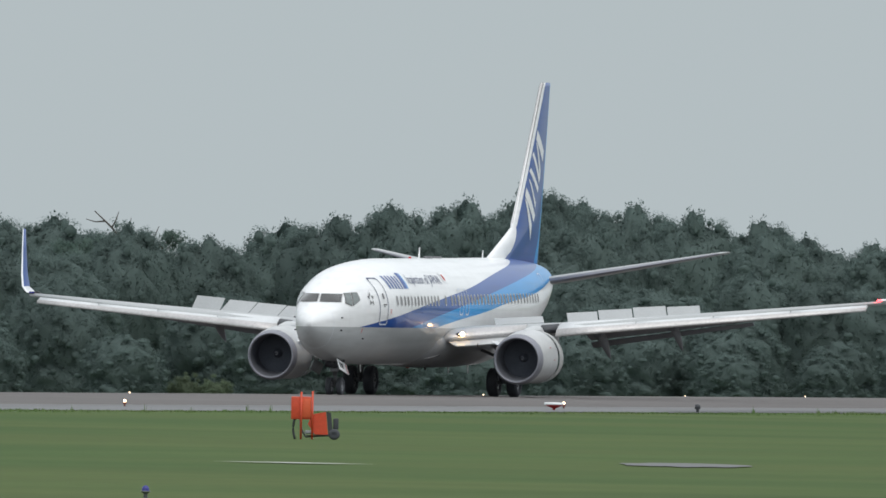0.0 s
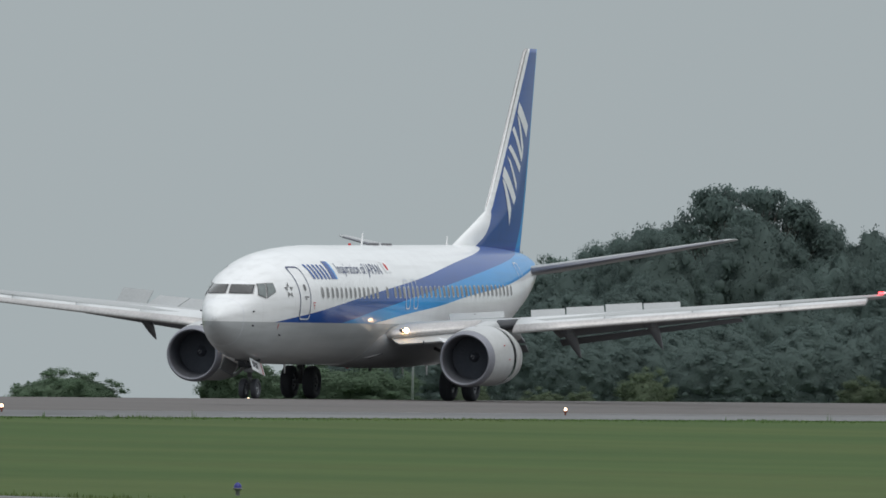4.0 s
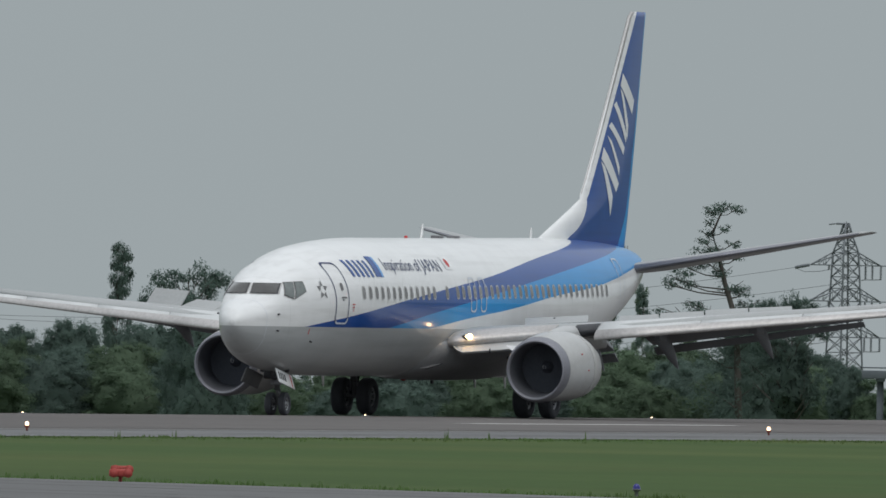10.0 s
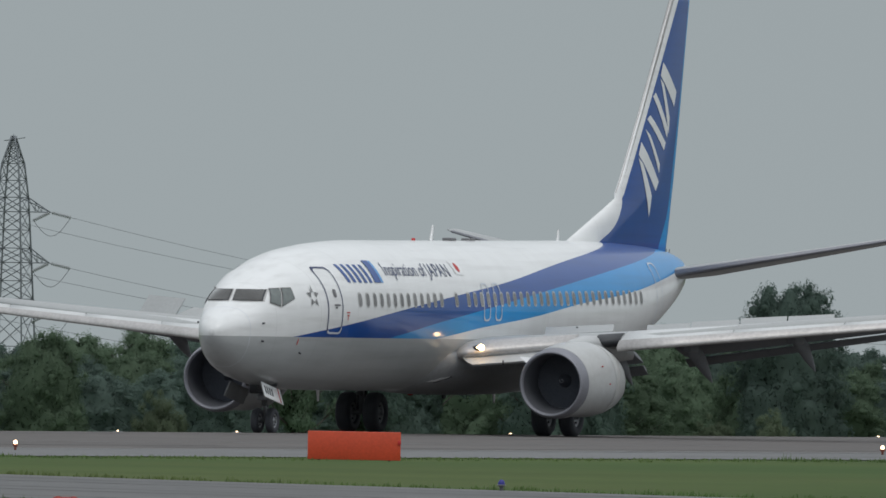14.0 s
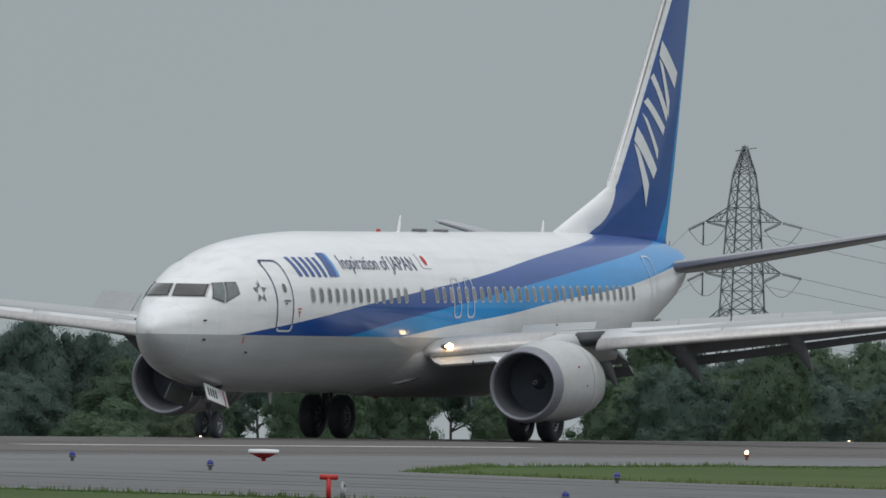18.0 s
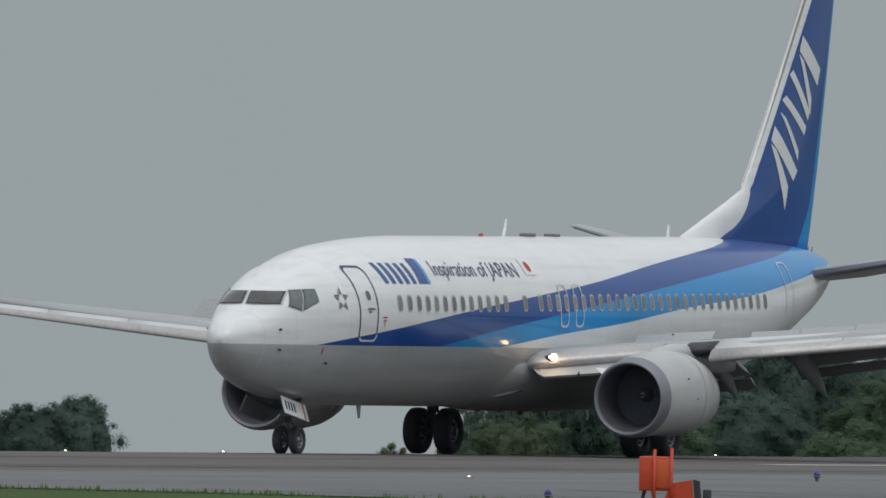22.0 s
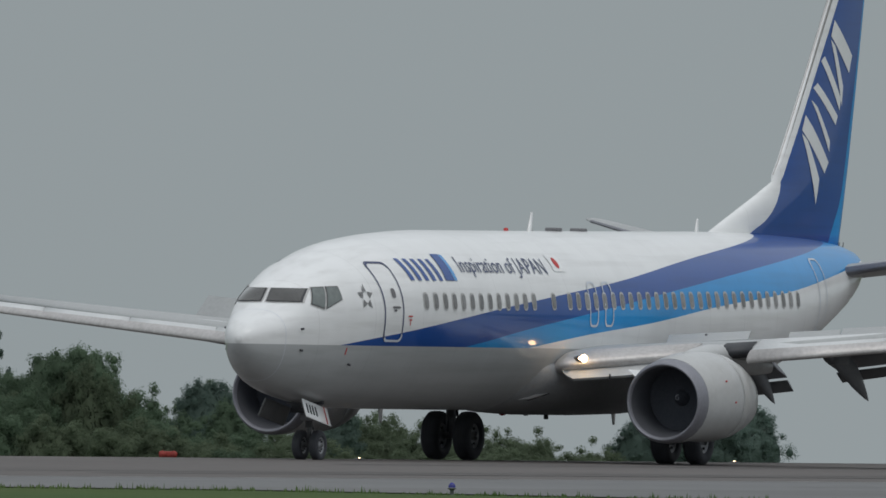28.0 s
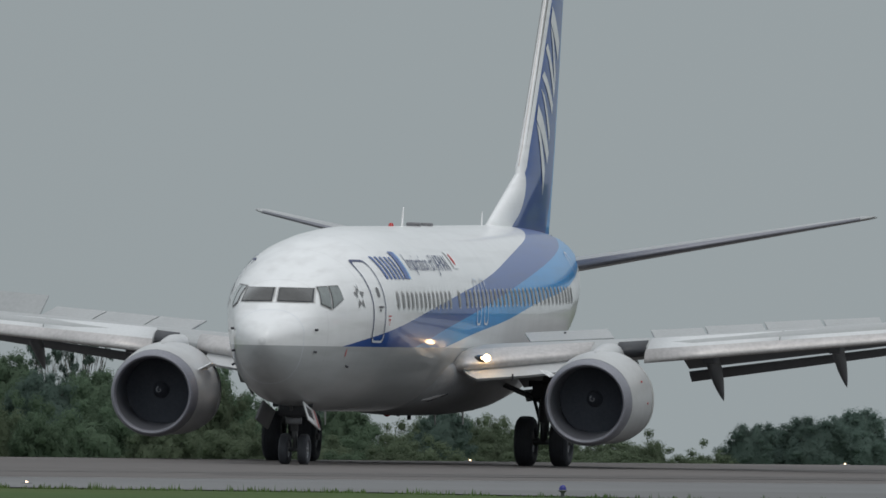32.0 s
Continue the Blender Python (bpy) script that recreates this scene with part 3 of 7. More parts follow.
for port in (True, False):
    # airline mark beside the door: plain slanted bars and a two-tone panel
    bars = [[(5.94 + 0.37 * i, 4.60), (6.11 + 0.37 * i, 4.60), (6.25 + 0.37 * i, 4.12), (6.06 + 0.37 * i, 4.12)] for i in range(5)]
    for bar in bars:
        decal("airline_mark_bar", [bar], "blue", port)
    decal("airline_mark_panel", [[(7.92, 4.72), (8.34, 4.72), (8.38, 4.13), (7.90, 4.13)]], "blue", port)
    decal("airline_mark_edge", [[(8.35, 4.72), (8.50, 4.70), (8.55, 4.13), (8.39, 4.13)]], "light_blue", port)
    # alliance mark: five grey wedges round a gap
    wedges = []
    for k in range(5):
        a = radians(90 + 72 * k)
        cx, cz = 3.95 + 0.20 * math.cos(a), 3.72 + 0.20 * math.sin(a)
        wedges.append([(cx + 0.11 * math.cos(a + b), cz + 0.11 * math.sin(a + b)) for b in (0, 2.3, 3.9)])
    for wedge in wedges:
        decal("alliance_mark", [wedge], "soft_mark", port)
    decal("flag_field", [[(14.55, 4.77), (15.21, 4.77), (15.21, 4.39), (14.55, 4.39)]], "white", port)
    decal("flag_disc", [[(14.88 + 0.13 * math.cos(2 * math.pi * i / 16), 4.58 + 0.125 * math.sin(2 * math.pi * i / 16)) for i in range(16)]], "red_mark", port, 0.02)
    decal("rescue_mark", [[(5.62, 3.32), (5.82, 3.32), (5.82, 3.29), (5.62, 3.29)], [(5.66, 3.24), (5.79, 3.24), (5.79, 3.21), (5.66, 3.21)], [(5.71, 3.21), (5.74, 3.21), (5.74, 3.10), (5.71, 3.10)]], "red_mark", port)
    decal("hull_stripe", [[(3.20, 2.57), (3.24, 2.57), (3.22, 2.41), (3.18, 2.41)]], "red_mark", port)
    for x, z in ((1.52, 2.50), (1.50, 2.97), (3.45, 2.20)):
        bm = bmesh.new()
        rod(bm, side_point(x, z, port, 0.0), side_point(x, z, port, 0.07), 0.026, 8)
        part("probe", bm, M["dark_metal"], fuselage)

# the slogan in letters on both sides
for port in (True, False):
    fc = bpy.data.curves.new("slogan", "FONT")
    fc.body = "Inspiration of JAPAN"
    fc.size, fc.resolution_u = 0.62, 3
    fob = new("slogan_source", fc)
    dg = bpy.context.evaluated_depsgraph_get()
    me = bpy.data.meshes.new_from_object(fob.evaluated_get(dg))
    bpy.data.objects.remove(fob)
    wmax = max(v.co.x for v in me.vertices)
    bm = bmesh.new()
    bm.from_mesh(me)
    islands, seen = [], set()
    for v in bm.verts:
        if v.index in seen:
            continue
        todo, group = [v], []
        while todo:
            w = todo.pop()
            if w.index not in seen:
                seen.add(w.index)
                group.append(w)
                todo += [e.other_vert(w) for e in w.link_edges]
        islands.append((min(w.co.x for w in group), max(w.co.x for w in group), {w.index for w in group}))
    letters = []
    for x0, x1, group in sorted(islands, key=lambda i: i[0]):
        if letters and x0 < letters[-1][1] - 0.02:
            letters[-1] = (letters[-1][0], max(x1, letters[-1][1]), letters[-1][2] | group)
        else:
            letters.append((x0, x1, group))
    for x0, x1, group in letters:
        lm = bm.copy()
        bmesh.ops.delete(lm, geom=[v for v in lm.verts if v.index not in group], context="VERTS")
        for v in lm.verts:
            u = v.co.x / wmax
            v.co = side_point(8.95 + 5.15 * u if port else 14.10 - 5.15 * u, 4.33 + v.co.y * 0.80, port, 0.018)
        part("letter", lm, M["ink"], fuselage, smooth=False)
    bm.free()

# roof fittings
bm = bmesh.new()
rings(bm, [[(16.74 + dx * s + (0.22 * k), y * s, 5.29 + 0.46 * k) for dx, y in ((0, 0.0), (0.15, 0.025), (0.36, 0), (0.15, -0.025))] for k, s in ((0, 1), (1, 0.4))], cap1=True)
part("blade_antenna", bm, M["white"], fuselage)
bm = bmesh.new()
rings(bm, [[(26.9 + dx * s + (0.12 * k), y * s, 5.38 + 0.33 * k) for dx, y in ((0, 0.0), (0.12, 0.02), (0.28, 0), (0.12, -0.02))] for k, s in ((0, 1), (1, 0.45))], cap1=True)
part("blade_antenna", bm, M["white"], fuselage)
bm = bmesh.new()
turned(bm, [(0, 0.07), (0.04, 0.06), (0.10, 0.05), (0.115, 0.0)], (15.5, 0, 5.27), "Z", 12)
part("beacon", bm, M["red_glass"], fuselage)
bm = bmesh.new()
turned(bm, [(0, 0.10), (0.05, 0.10), (0.11, 0.07), (0.13, 0.0)], (15.5, 0, 1.19), "Z", 12, mat=0)
bmesh.ops.scale(bm, vec=(1, 1, -1), space=Matrix.Translation((0, 0, -1.19)), verts=bm.verts)
part("beacon", bm, M["red_glass"], fuselage)
for x in (18.35, 19.85):
    bm = bmesh.new()
    box(bm, (x, 0, 5.365), (0.42, 0.28, 0.09), bevel=0.03)
    part("antenna_pad", bm, M["grey_mark"], fuselage)
for x, yy in ((8.5, 0.15), (22.5, 0.2), (24.4, -0.1)):
    bm = bmesh.new()
    rings(bm, [[(x + dx * s + 0.12 * k, yy + y * s, 1.22 - 0.34 * k) for dx, y in ((0, 0.0), (0.14, 0.025), (0.3, 0), (0.14, -0.025))] for k, s in ((0, 1), (1, 0.5))], cap1=True)
    part("belly_antenna", bm, M["white"], fuselage)
for x, yy, hh in ((15.9, -0.1, 0.10), (16.9, 0.0, 0.12), (17.5, 0.12, 0.08), (18.0, -0.05, 0.20)):
    bm = bmesh.new()
    box(bm, (x, yy, 1.19 - hh / 2), (0.16, 0.07, hh), bevel=0.02)
    part("belly_fitting", bm, M["black"], fuselage)
bm = bmesh.new()
turned(bm, [(-0.10, 0.27), (0.0, 0.25), (0.04, 0.21), (0.04, 0.15), (-0.2, 0.13)], (36.42, 0, 4.62), "X", 20)
part("exhaust_cone", bm, M["dark_metal"], fuselage)

# belly fairing between the wings
FAIRING = [(12.6, 0.5, 1.30), (13.2, 1.0, 1.24), (13.8, 1.40, 1.18), (14.4, 1.70, 1.14), (15.0, 1.92, 1.11), (16, 2.08, 1.09), (19.5, 2.08, 1.09), (21.5, 1.98, 1.12), (23.2, 1.6, 1.20), (24.5, 1.0, 1.29)]
bm = bmesh.new()
loops = []
for x, w, zb in FAIRING:
    loops.append([(x, w * math.cos(t), 2.15 + (2.15 - zb) * math.sin(t) * (1 if math.sin(t) < 0 else 0.35)) for t in (2 * math.pi * i / 28 for i in range(28))])
rings(bm, loops, cap0=True, cap1=True)
part("belly_fairing", bm, M["fairing"], fuselage)


def on_fairing(x, z, side, off):
    w, depth = interp(FAIRING, x, 1), 2.15 - interp(FAIRING, x, 2)
    return (x, side * (w * math.sqrt(max(0.0, 1 - ((z - 2.15) / depth) ** 2)) + off), z)


# ram air inlets: a pale ramp, and a black plate for the mouth's inner shade
for side in (-1, 1):
    for nm, mt, poly in (("inlet_ramp", "white", ((13.98, 1.45), (14.25, 1.46), (14.60, 1.60), (14.28, 1.56))), ("inlet_mouth", "black", ((14.24, 1.44), (14.30, 1.42), (14.66, 1.585), (14.62, 1.615)))):
        bm = bmesh.new()
        rings(bm, [[on_fairing(x, z, side, off) for x, z in poly] for off in (-0.06, 0.014)], cap1=True)
        part(nm, bm, M[mt], fuselage, smooth=False)


# ---- wings ----
def foil(xle, c, y, z, th, n=14, cut=1.0, twist=0.0):
    """One wing section: upper side aft to the nose, then lower side back."""
    up, lo = [], []
    for i in range(n + 1):
        u = (1 - math.cos(math.pi * i / n)) / 2 * cut
        t = 5 * th * (0.2969 * math.sqrt(u) - 0.126 * u - 0.3516 * u ** 2 + 0.2843 * u ** 3 - 0.1015 * u ** 4)
        cam_ = 0.02 * (1 - (2 * u - 1) ** 2)
        up.append((u, cam_ + t))
        lo.append((u, cam_ - t * 0.9))
    pts = up[::-1] + lo[1:]
    s, k = math.sin(twist), math.cos(twist)
    return [(xle + c * (u * k + v * s), y, z + c * (v * k - u * s)) for u, v in pts]


WING = [(1.0, 15.3, 6.5, 2.10, 0.10), (1.5, 14.78, 7.0, 2.18, 0.10), (1.75, 14.48, 7.3, 2.21, 0.10), (1.95, 14.44, 7.36, 2.25, 0.10), (2.3, 14.63, 7.17, 2.29, 0.10), (5.5, 16.85, 4.95, 2.67, 0.108), (8.0, 18.1, 4.25, 2.88, 0.115), (12.0, 20.05, 3.05, 3.20, 0.11), (17.1, 22.55, 1.65, 3.62, 0.10)]


lift = 0.0      # how far the wing now built bends up at its tip


def bend(y):
    return lift * max(0.0, (y - 6.0) / 11.1)


def wing_at(y):
    x, c, z, th = (interp(WING, y, k) for k in range(1, 5))
    return x, c, z + bend(y), th


def lofted(bm, secs, caps=True):
    return rings(bm, secs, cap0=caps, cap1=caps)


spoilers, sleeves, fans = [], [], []
for side in (-1, 1):
    lift = 0.30 if side < 0 else 0.0
    bm = bmesh.new()
    lofted(bm, [foil(x, c, side * y, z + bend(y), th * (0.9 if y > 5 else 1), cut=0.80, twist=radians(1.8 if y > 5 else 0.6)) for y, x, c, z, th in WING])
    wing = part("wing", bm, M["wing"], airliner, "grey swept wing with slats and flaps out")
    # polished inboard leading edge, faired into the hull
    bm = bmesh.new()
    lofted(bm, [foil(wing_at(y)[0] - 0.03, wing_at(y)[1], side * y, wing_at(y)[2], wing_at(y)[3] * 1.04, cut=0.10, n=12) for y in (1.45, 1.6, 1.75, 1.85, 1.95, 2.1, 2.3, 2.7, 3.3, 3.9, 4.45)])
    part("leading_edge", bm, M["slat_metal"], wing, "polished inboard leading edge")
    # inboard leading-edge flap hanging below, its inner corner cut away
    bm = bmesh.new()
    loops = []
    for y, x0, z0 in ((1.88, 0.02, 0.10), (2.05, -0.14, 0.24), (2.22, -0.26, 0.33), (3.2, -0.28, 0.35), (4.2, -0.26, 0.33)):
        x, c, z, th = wing_at(y)
        loops.append([(x + x0, side * y, z - z0), (x + x0 + 0.06, side * y, z - z0 - 0.05), (x + 0.36, side * y, z - 0.14), (x + 0.22, side * y, z - 0.05)])
    rings(bm, loops, cap0=True, cap1=True)
    part("krueger_flap", bm, M["cowl"], wing, smooth=False)
    bm = bmesh.new()
    x, c, z, th = wing_at(2.95)
    box(bm, (x - 0.30, side * 2.95, z - 0.36), (0.05, 0.035, 0.14), bevel=0.01)
    part("hinge_stop", bm, M["dark_metal"], wing)
    # black skin painted in for the shaded void between engine strut and slats
    bm = bmesh.new()
    lofted(bm, [foil(wing_at(y)[0] - 0.02, wing_at(y)[1], side * y, wing_at(y)[2], wing_at(y)[3] * 1.03, cut=0.07, n=8) for y in (4.98, 5.3, 5.58)])
    part("slat_cavity", bm, M["black"], wing, "black leading-edge panel standing for a shaded bay")
    # thin black rod standing up from the inboard wing
    bm = bmesh.new()
    rod(bm, (19.88, side * 3.22, 2.45), (19.90, side * 3.22, 3.03), 0.03, 8)
    part("spoiler_post", bm, M["black"], wing)
    # slats, drooped ahead of the leading edge, in four lengths
    for y0, y1 in ((5.62, 8.35), (8.39, 11.1), (11.14, 13.85), (13.89, 16.6)):
        bm = bmesh.new()
        secs = []
        for k in range(4):
            y = y0 + (y1 - y0) * k / 3
            x, c, z, th = wing_at(y)
            ch = 0.17 * c + 0.18
            s = foil(x - 0.34, ch / 0.5, side * y, z - 0.26, 0.16, n=10, cut=0.5, twist=radians(-20))
            secs.append(s)
        lofted(bm, secs)
        part("slat", bm, M["wing_light"], wing)
    # slat noses in bare metal
    bm = bmesh.new()
    secs = []
    for k in range(8):
        y = 5.60 + (16.62 - 5.60) * k / 7
        x, c, z, th = wing_at(y)
        ch = 0.17 * c + 0.18
        secs.append(foil(x - 0.352, ch / 0.5, side * y, z - 0.26, 0.172, n=10, cut=0.15, twist=radians(-20)))
    lofted(bm, secs)
    part("slat_nose", bm, M["slat_metal"], wing, "brushed metal slat nose")
    # flaps, run out and down, with a thin aft segment
    for y0, y1 in ((2.0, 4.55), (5.75, 11.9)):
        for nm, fx, fz, fc, ang in (("flap", 0.79, -0.055, 0.19, 18), ("aft_flap", 0.968, -0.125, 0.09, 32)):
            bm = bmesh.new()
            secs = []
            for k in range(4):
                y = y0 + (y1 - y0) * k / 3
                x, c, z, th = wing_at(y)
                c2 = min(c, 5.4)
                secs.append(foil(x + c - c2 + c2 * fx, c2 * fc, side * y, z + c2 * fz + 0.12, 0.13, n=8, twist=radians(ang)))
            lofted(bm, secs)
            part(nm, bm, M["flap"], wing)
    # spoiler panels, hinged on the upper skin
    for y0, y1, up0, up1 in ((2.6, 4.4, 16, 13), (5.3, 6.42, 34, 18), (6.46, 7.70, 35, 18), (7.74, 8.95, 36, 18), (8.99, 10.2, 58, 52)):
        loops = []
        ym = (y0 + y1) / 2
        xm, cm, zm_, tm = wing_at(ym)
        hx, hz = xm + 0.60 * cm, zm_ + (0.050 if y0 > 5 else 0.068) * cm
        bm = bmesh.new()
        for y in (y0, y1):
            x, c, z, th = wing_at(y)
            ox, oz = x + 0.60 * c - hx, z + 0.050 * c - hz
            ln = 0.60 if y0 > 8.98 else 0.78 if y0 > 5 else 1.0
            yy = side * (y - ym) * math.hypot(1, 0.31)
            loops.append([(0, yy, 0), (ln * 0.5, yy, -0.01), (ln, yy, -0.03), (ln, yy, -0.055), (0, yy, -0.05)])
        rings(bm, loops, cap0=True, cap1=True)
        sp = part("spoiler", bm, M["wing"], wing, smooth=False)
        hinge = pose(hx, side * ym, hz, side * 3.8, 0, -side * 17.2)
        spoilers.append((sp, hinge, up0, up1))
    # flap track fairings, their tails drooped with the flaps
    for y, tx, tz, ln, r in ((4.20, 21.76, 1.46, 2.0, 0.18), (6.55, 21.71, 1.57, 2.5, 0.21), (9.17, 22.78, 1.93, 2.2, 0.19)):
        x, c, z, th = wing_at(y)
        z0 = z - 0.10
        loops = []
        for u, k in ((0, 0.15), (0.10, 0.6), (0.25, 0.95), (0.45, 1.0), (0.62, 0.95), (0.78, 0.70), (0.92, 0.35), (1, 0.06)):
            cx = tx - ln * (1 - u)
            cz = z0 + (tz - z0) * (0.35 * u + 0.65 * u * u)
            loops.append([(cx, side * y + r * k * 0.62 * math.cos(t), cz + r * 1.5 * k * math.sin(t)) for t in (2 * math.pi * i / 14 for i in range(14))])
        bm = bmesh.new()
        rings(bm, loops, cap0=True, cap1=True)
        part("flap_track_fairing", bm, M["flap"], wing)
        bm = bmesh.new()
        box(bm, (tx - ln * 0.78, side * (y + 0.02), z0 - 0.16), (0.7, 0.30, 0.26), bevel=0.05)
        part("carriage_fairing", bm, M["flap"], wing)
    # winglet with a pale front edge
    loops, edge = [], []
    for u, y, z, x, c in ((0, 17.0, 3.68, 22.55, 1.68), (0.1, 17.25, 3.73, 22.70, 1.42), (0.25, 17.48, 3.95, 22.90, 1.18), (0.45, 17.60, 4.42, 23.2, 0.96), (0.75, 17.74, 5.40, 23.75, 0.66), (1, 17.84, 6.21, 24.2, 0.44)):
        nx = min(1, u / 0.3)
        z += lift
        for lst, cut, grow in ((loops, 1.0, 0), (edge, 0.10, 0.012)):
            sec = foil(x - grow, c, 0, 0, 0.085, n=8, cut=cut)
            lst.append([(px, side * (y + (pz * (1 + grow * 3)) * -nx), z + pz * (1 - nx)) for px, py, pz in sec])
    bm = bmesh.new()
    rings(bm, loops[2:], cap1=True)
    part("winglet", bm, M["blue"], wing, "blue upswept winglet")
    bm = bmesh.new()
    rings(bm, loops[:3])
    part("winglet_root", bm, M["wing_light"], wing, "pale curved winglet root")
    bm = bmesh.new()
    rings(bm, edge, cap1=True)
    part("winglet_edge", bm, M["white"], wing)
    bm = bmesh.new()
    box(bm, (22.62, side * 17.02, 3.72 + lift), (0.22, 0.18, 0.08), bevel=0.03)
    part("navigation_light", bm, M["red_on"] if side < 0 else M["dome"], wing)
    # landing lamp behind an oval lens in the wing root
    bm = bmesh.new()
    bmesh.ops.create_uvsphere(bm, u_segments=20, v_segments=12, radius=1.0, matrix=pose(14.66, side * 2.22, 2.40, 0, 0, side * 35) @ Matrix.Diagonal((0.10, 0.20, 0.085, 1)))
    part("lamp_lens", bm, M["glass"], wing, "dark oval lamp lens")
    for y_, x_, r_ in ((2.40, 14.53, 0.082), (2.31, 14.50, 0.03)):
        bm = bmesh.new()
        bmesh.ops.create_uvsphere(bm, u_segments=14, v_segments=10, radius=r_, matrix=Matrix.Translation((x_, side * y_, 2.42)))
        part("landing_light", bm, M["lamp_on"], wing, "lit landing light")

    # engine: drooped inlet, flattened under the belly of the cowl
    ex, ey, ez = 13.50, side * (4.86 if side < 0 else 4.94), 1.56

    def cowl_loops(profile, x_off=0.0, n=56):
        out = []
        for x, r in profile:
            k = min(1.0, max(0.0, (x + x_off - 0.1) / 0.9))
            droop = -0.085 * max(0.0, 1 - (x + x_off) / 1.4)
            lp = []
            for i in range(n):
                t = 2 * math.pi * i / n
                c, sn = math.cos(t), math.sin(t)
                if sn < 0:
                    zz = -r * (1 - 0.10 * k) * abs(sn) ** (1 - 0.16 * k)
                    yy = math.copysign(abs(c) ** (1 - 0.10 * k), c) * r
                else:
                    zz, yy = r * 0.98 * sn, r * c
                lp.append((x, yy, zz + droop))
            out.append(lp)
        return out

    bm = bmesh.new()
    rings(bm, [[(ex + p, ey + q, ez + w) for p, q, w in lp] for lp in cowl_loops([(0.22, 0.985), (0.06, 0.960), (-0.05, 0.930), (-0.12, 0.900), (-0.15, 0.872), (-0.138, 0.850), (-0.10, 0.832), (-0.05, 0.818)])])
    engine = part("engine", bm, M["lip"], airliner, "underwing jet engine with a dull metal inlet lip")
    bm = bmesh.new()
    rings(bm, [[(ex + p, ey + q, ez + w) for p, q, w in lp] for lp in cowl_loops([(0.22, 0.988), (0.55, 1.028), (0.9, 1.055), (1.3, 1.085), (1.7, 1.100), (2.0, 1.104), (2.12, 1.10), (2.12, 1.03), (1.9, 1.02)])])
    part("fan_cowl", bm, M["cowl"], engine)
    bm = bmesh.new()
    rings(bm, cowl_loops([(0.0, 1.05), (0.0, 1.112), (0.5, 1.06), (1.0, 0.955), (1.42, 0.84), (1.42, 0.81), (0.9, 0.90), (0.2, 1.00), (0.0, 1.05)], 2.13))
    sleeve = part("reverser_sleeve", bm, M["cowl"], engine)
    sleeve.matrix_basis = pose(ex + 2.13, ey, ez)
    sleeves.append((sleeve, ex + 2.13, ey, ez))
    bm = bmesh.new()
    turned(bm, [(2.0, 0.955), (2.9, 0.92), (2.9, 0.86), (2.0, 0.88)], (ex, ey, ez), "X", 40, 0.95)
    part("cascade_ring", bm, M["black"], engine)
    bm = bmesh.new()
    rings(bm, [[(ex + p, ey + q, ez + w) for p, q, w in lp] for lp in cowl_loops([(-0.05, 0.818), (0.06, 0.800), (0.26, 0.785), (0.6, 0.782), (0.85, 0.784), (1.25, 0.80)])])
    part("inlet_duct", bm, M["duct"], engine)
    bm = bmesh.new()
    turned(bm, [(2.6, 0.66), (3.6, 0.56), (4.3, 0.42), (4.3, 0.39), (3.9, 0.36)], (ex, ey, ez), "X", 32)
    part("core_nozzle", bm, M["dark_metal"], engine)
    bm = bmesh.new()
    turned(bm, [(3.8, 0.33), (4.4, 0.24), (4.9, 0.05), (4.92, 0.0)], (ex, ey, ez), "X", 24)
    part("exhaust_plug", bm, M["dark_metal"], engine)
    bm = bmesh.new()
    roots = []
    for k in range(24):
        a = 2 * math.pi * k / 24
        ca, sa = math.cos(a), math.sin(a)
        vs = []
        for r, tw, ch in ((0.20, 0.45, 0.14), (0.5, 0.95, 0.26), (0.785, 1.2, 0.36)):
            for s in (-0.5, 0.5):
                dx, dt = s * ch * math.cos(tw), s * ch * math.sin(tw)
                vs.append(bm.verts.new((dx, r * ca - dt * sa, r * sa + dt * ca)))
        for i in (0, 2):
            bm.faces.new((vs[i], vs[i + 1], vs[i + 3], vs[i + 2]))
        roots.append((vs[0], vs[1]))
    for k in range(24):
        (p0, p1), (q0, q1) = roots[k], roots[(k + 1) % 24]
        bm.faces.new((p0, p1, q1, q0))
    turned(bm, [(0.05, 0.785), (0.06, 0.2), (0.06, 0.0)], (-0.125, 0, 0), "X", 32)
    turned(bm, [(-0.36, 0.0), (-0.33, 0.05), (-0.2, 0.13), (-0.08, 0.18), (0.08, 0.20)], (0, 0, 0), "X", 24)
    prev = None
    for k in range(13):
        a = k / 12 * 5.4
        r = 0.025 + 0.050 * k / 12
        xx = -0.345 + 0.10 * (r / 0.11) ** 1.2 - 0.026
        q = [bm.verts.new((xx, rr * math.cos(a), rr * math.sin(a))) for rr in (r - 0.009, r + 0.009)]
        if prev:
            bm.faces.new((prev[0], prev[1], q[1], q[0])).material_index = 1
        prev = q
    fan = part("fan", bm, [M["fan"], M["rim"]], engine, "dark fan with a white swirl on its spinner", False)
    fan.matrix_basis = pose(ex + 1.08, ey, ez)
    fans.append((fan, ex + 1.08, ey, ez))
    # pylon, chine and blisters
    bm = bmesh.new()
    loops = []
    for x, w, z0, z1 in ((14.5, 0.06, 2.52, 2.58), (15.2, 0.22, 2.40, 2.70), (16.0, 0.30, 2.30, 2.80), (17.4, 0.26, 2.20, 2.80), (18.8, 0.20, 2.1, 2.6), (19.8, 0.08, 2.15, 2.45)):
        loops.append([(x, ey + w * math.cos(t), (z0 + z1) / 2 + (z1 - z0) / 2 * math.sin(t)) for t in (2 * math.pi * i / 16 for i in range(16))])
    rings(bm, loops, cap0=True, cap1=True)
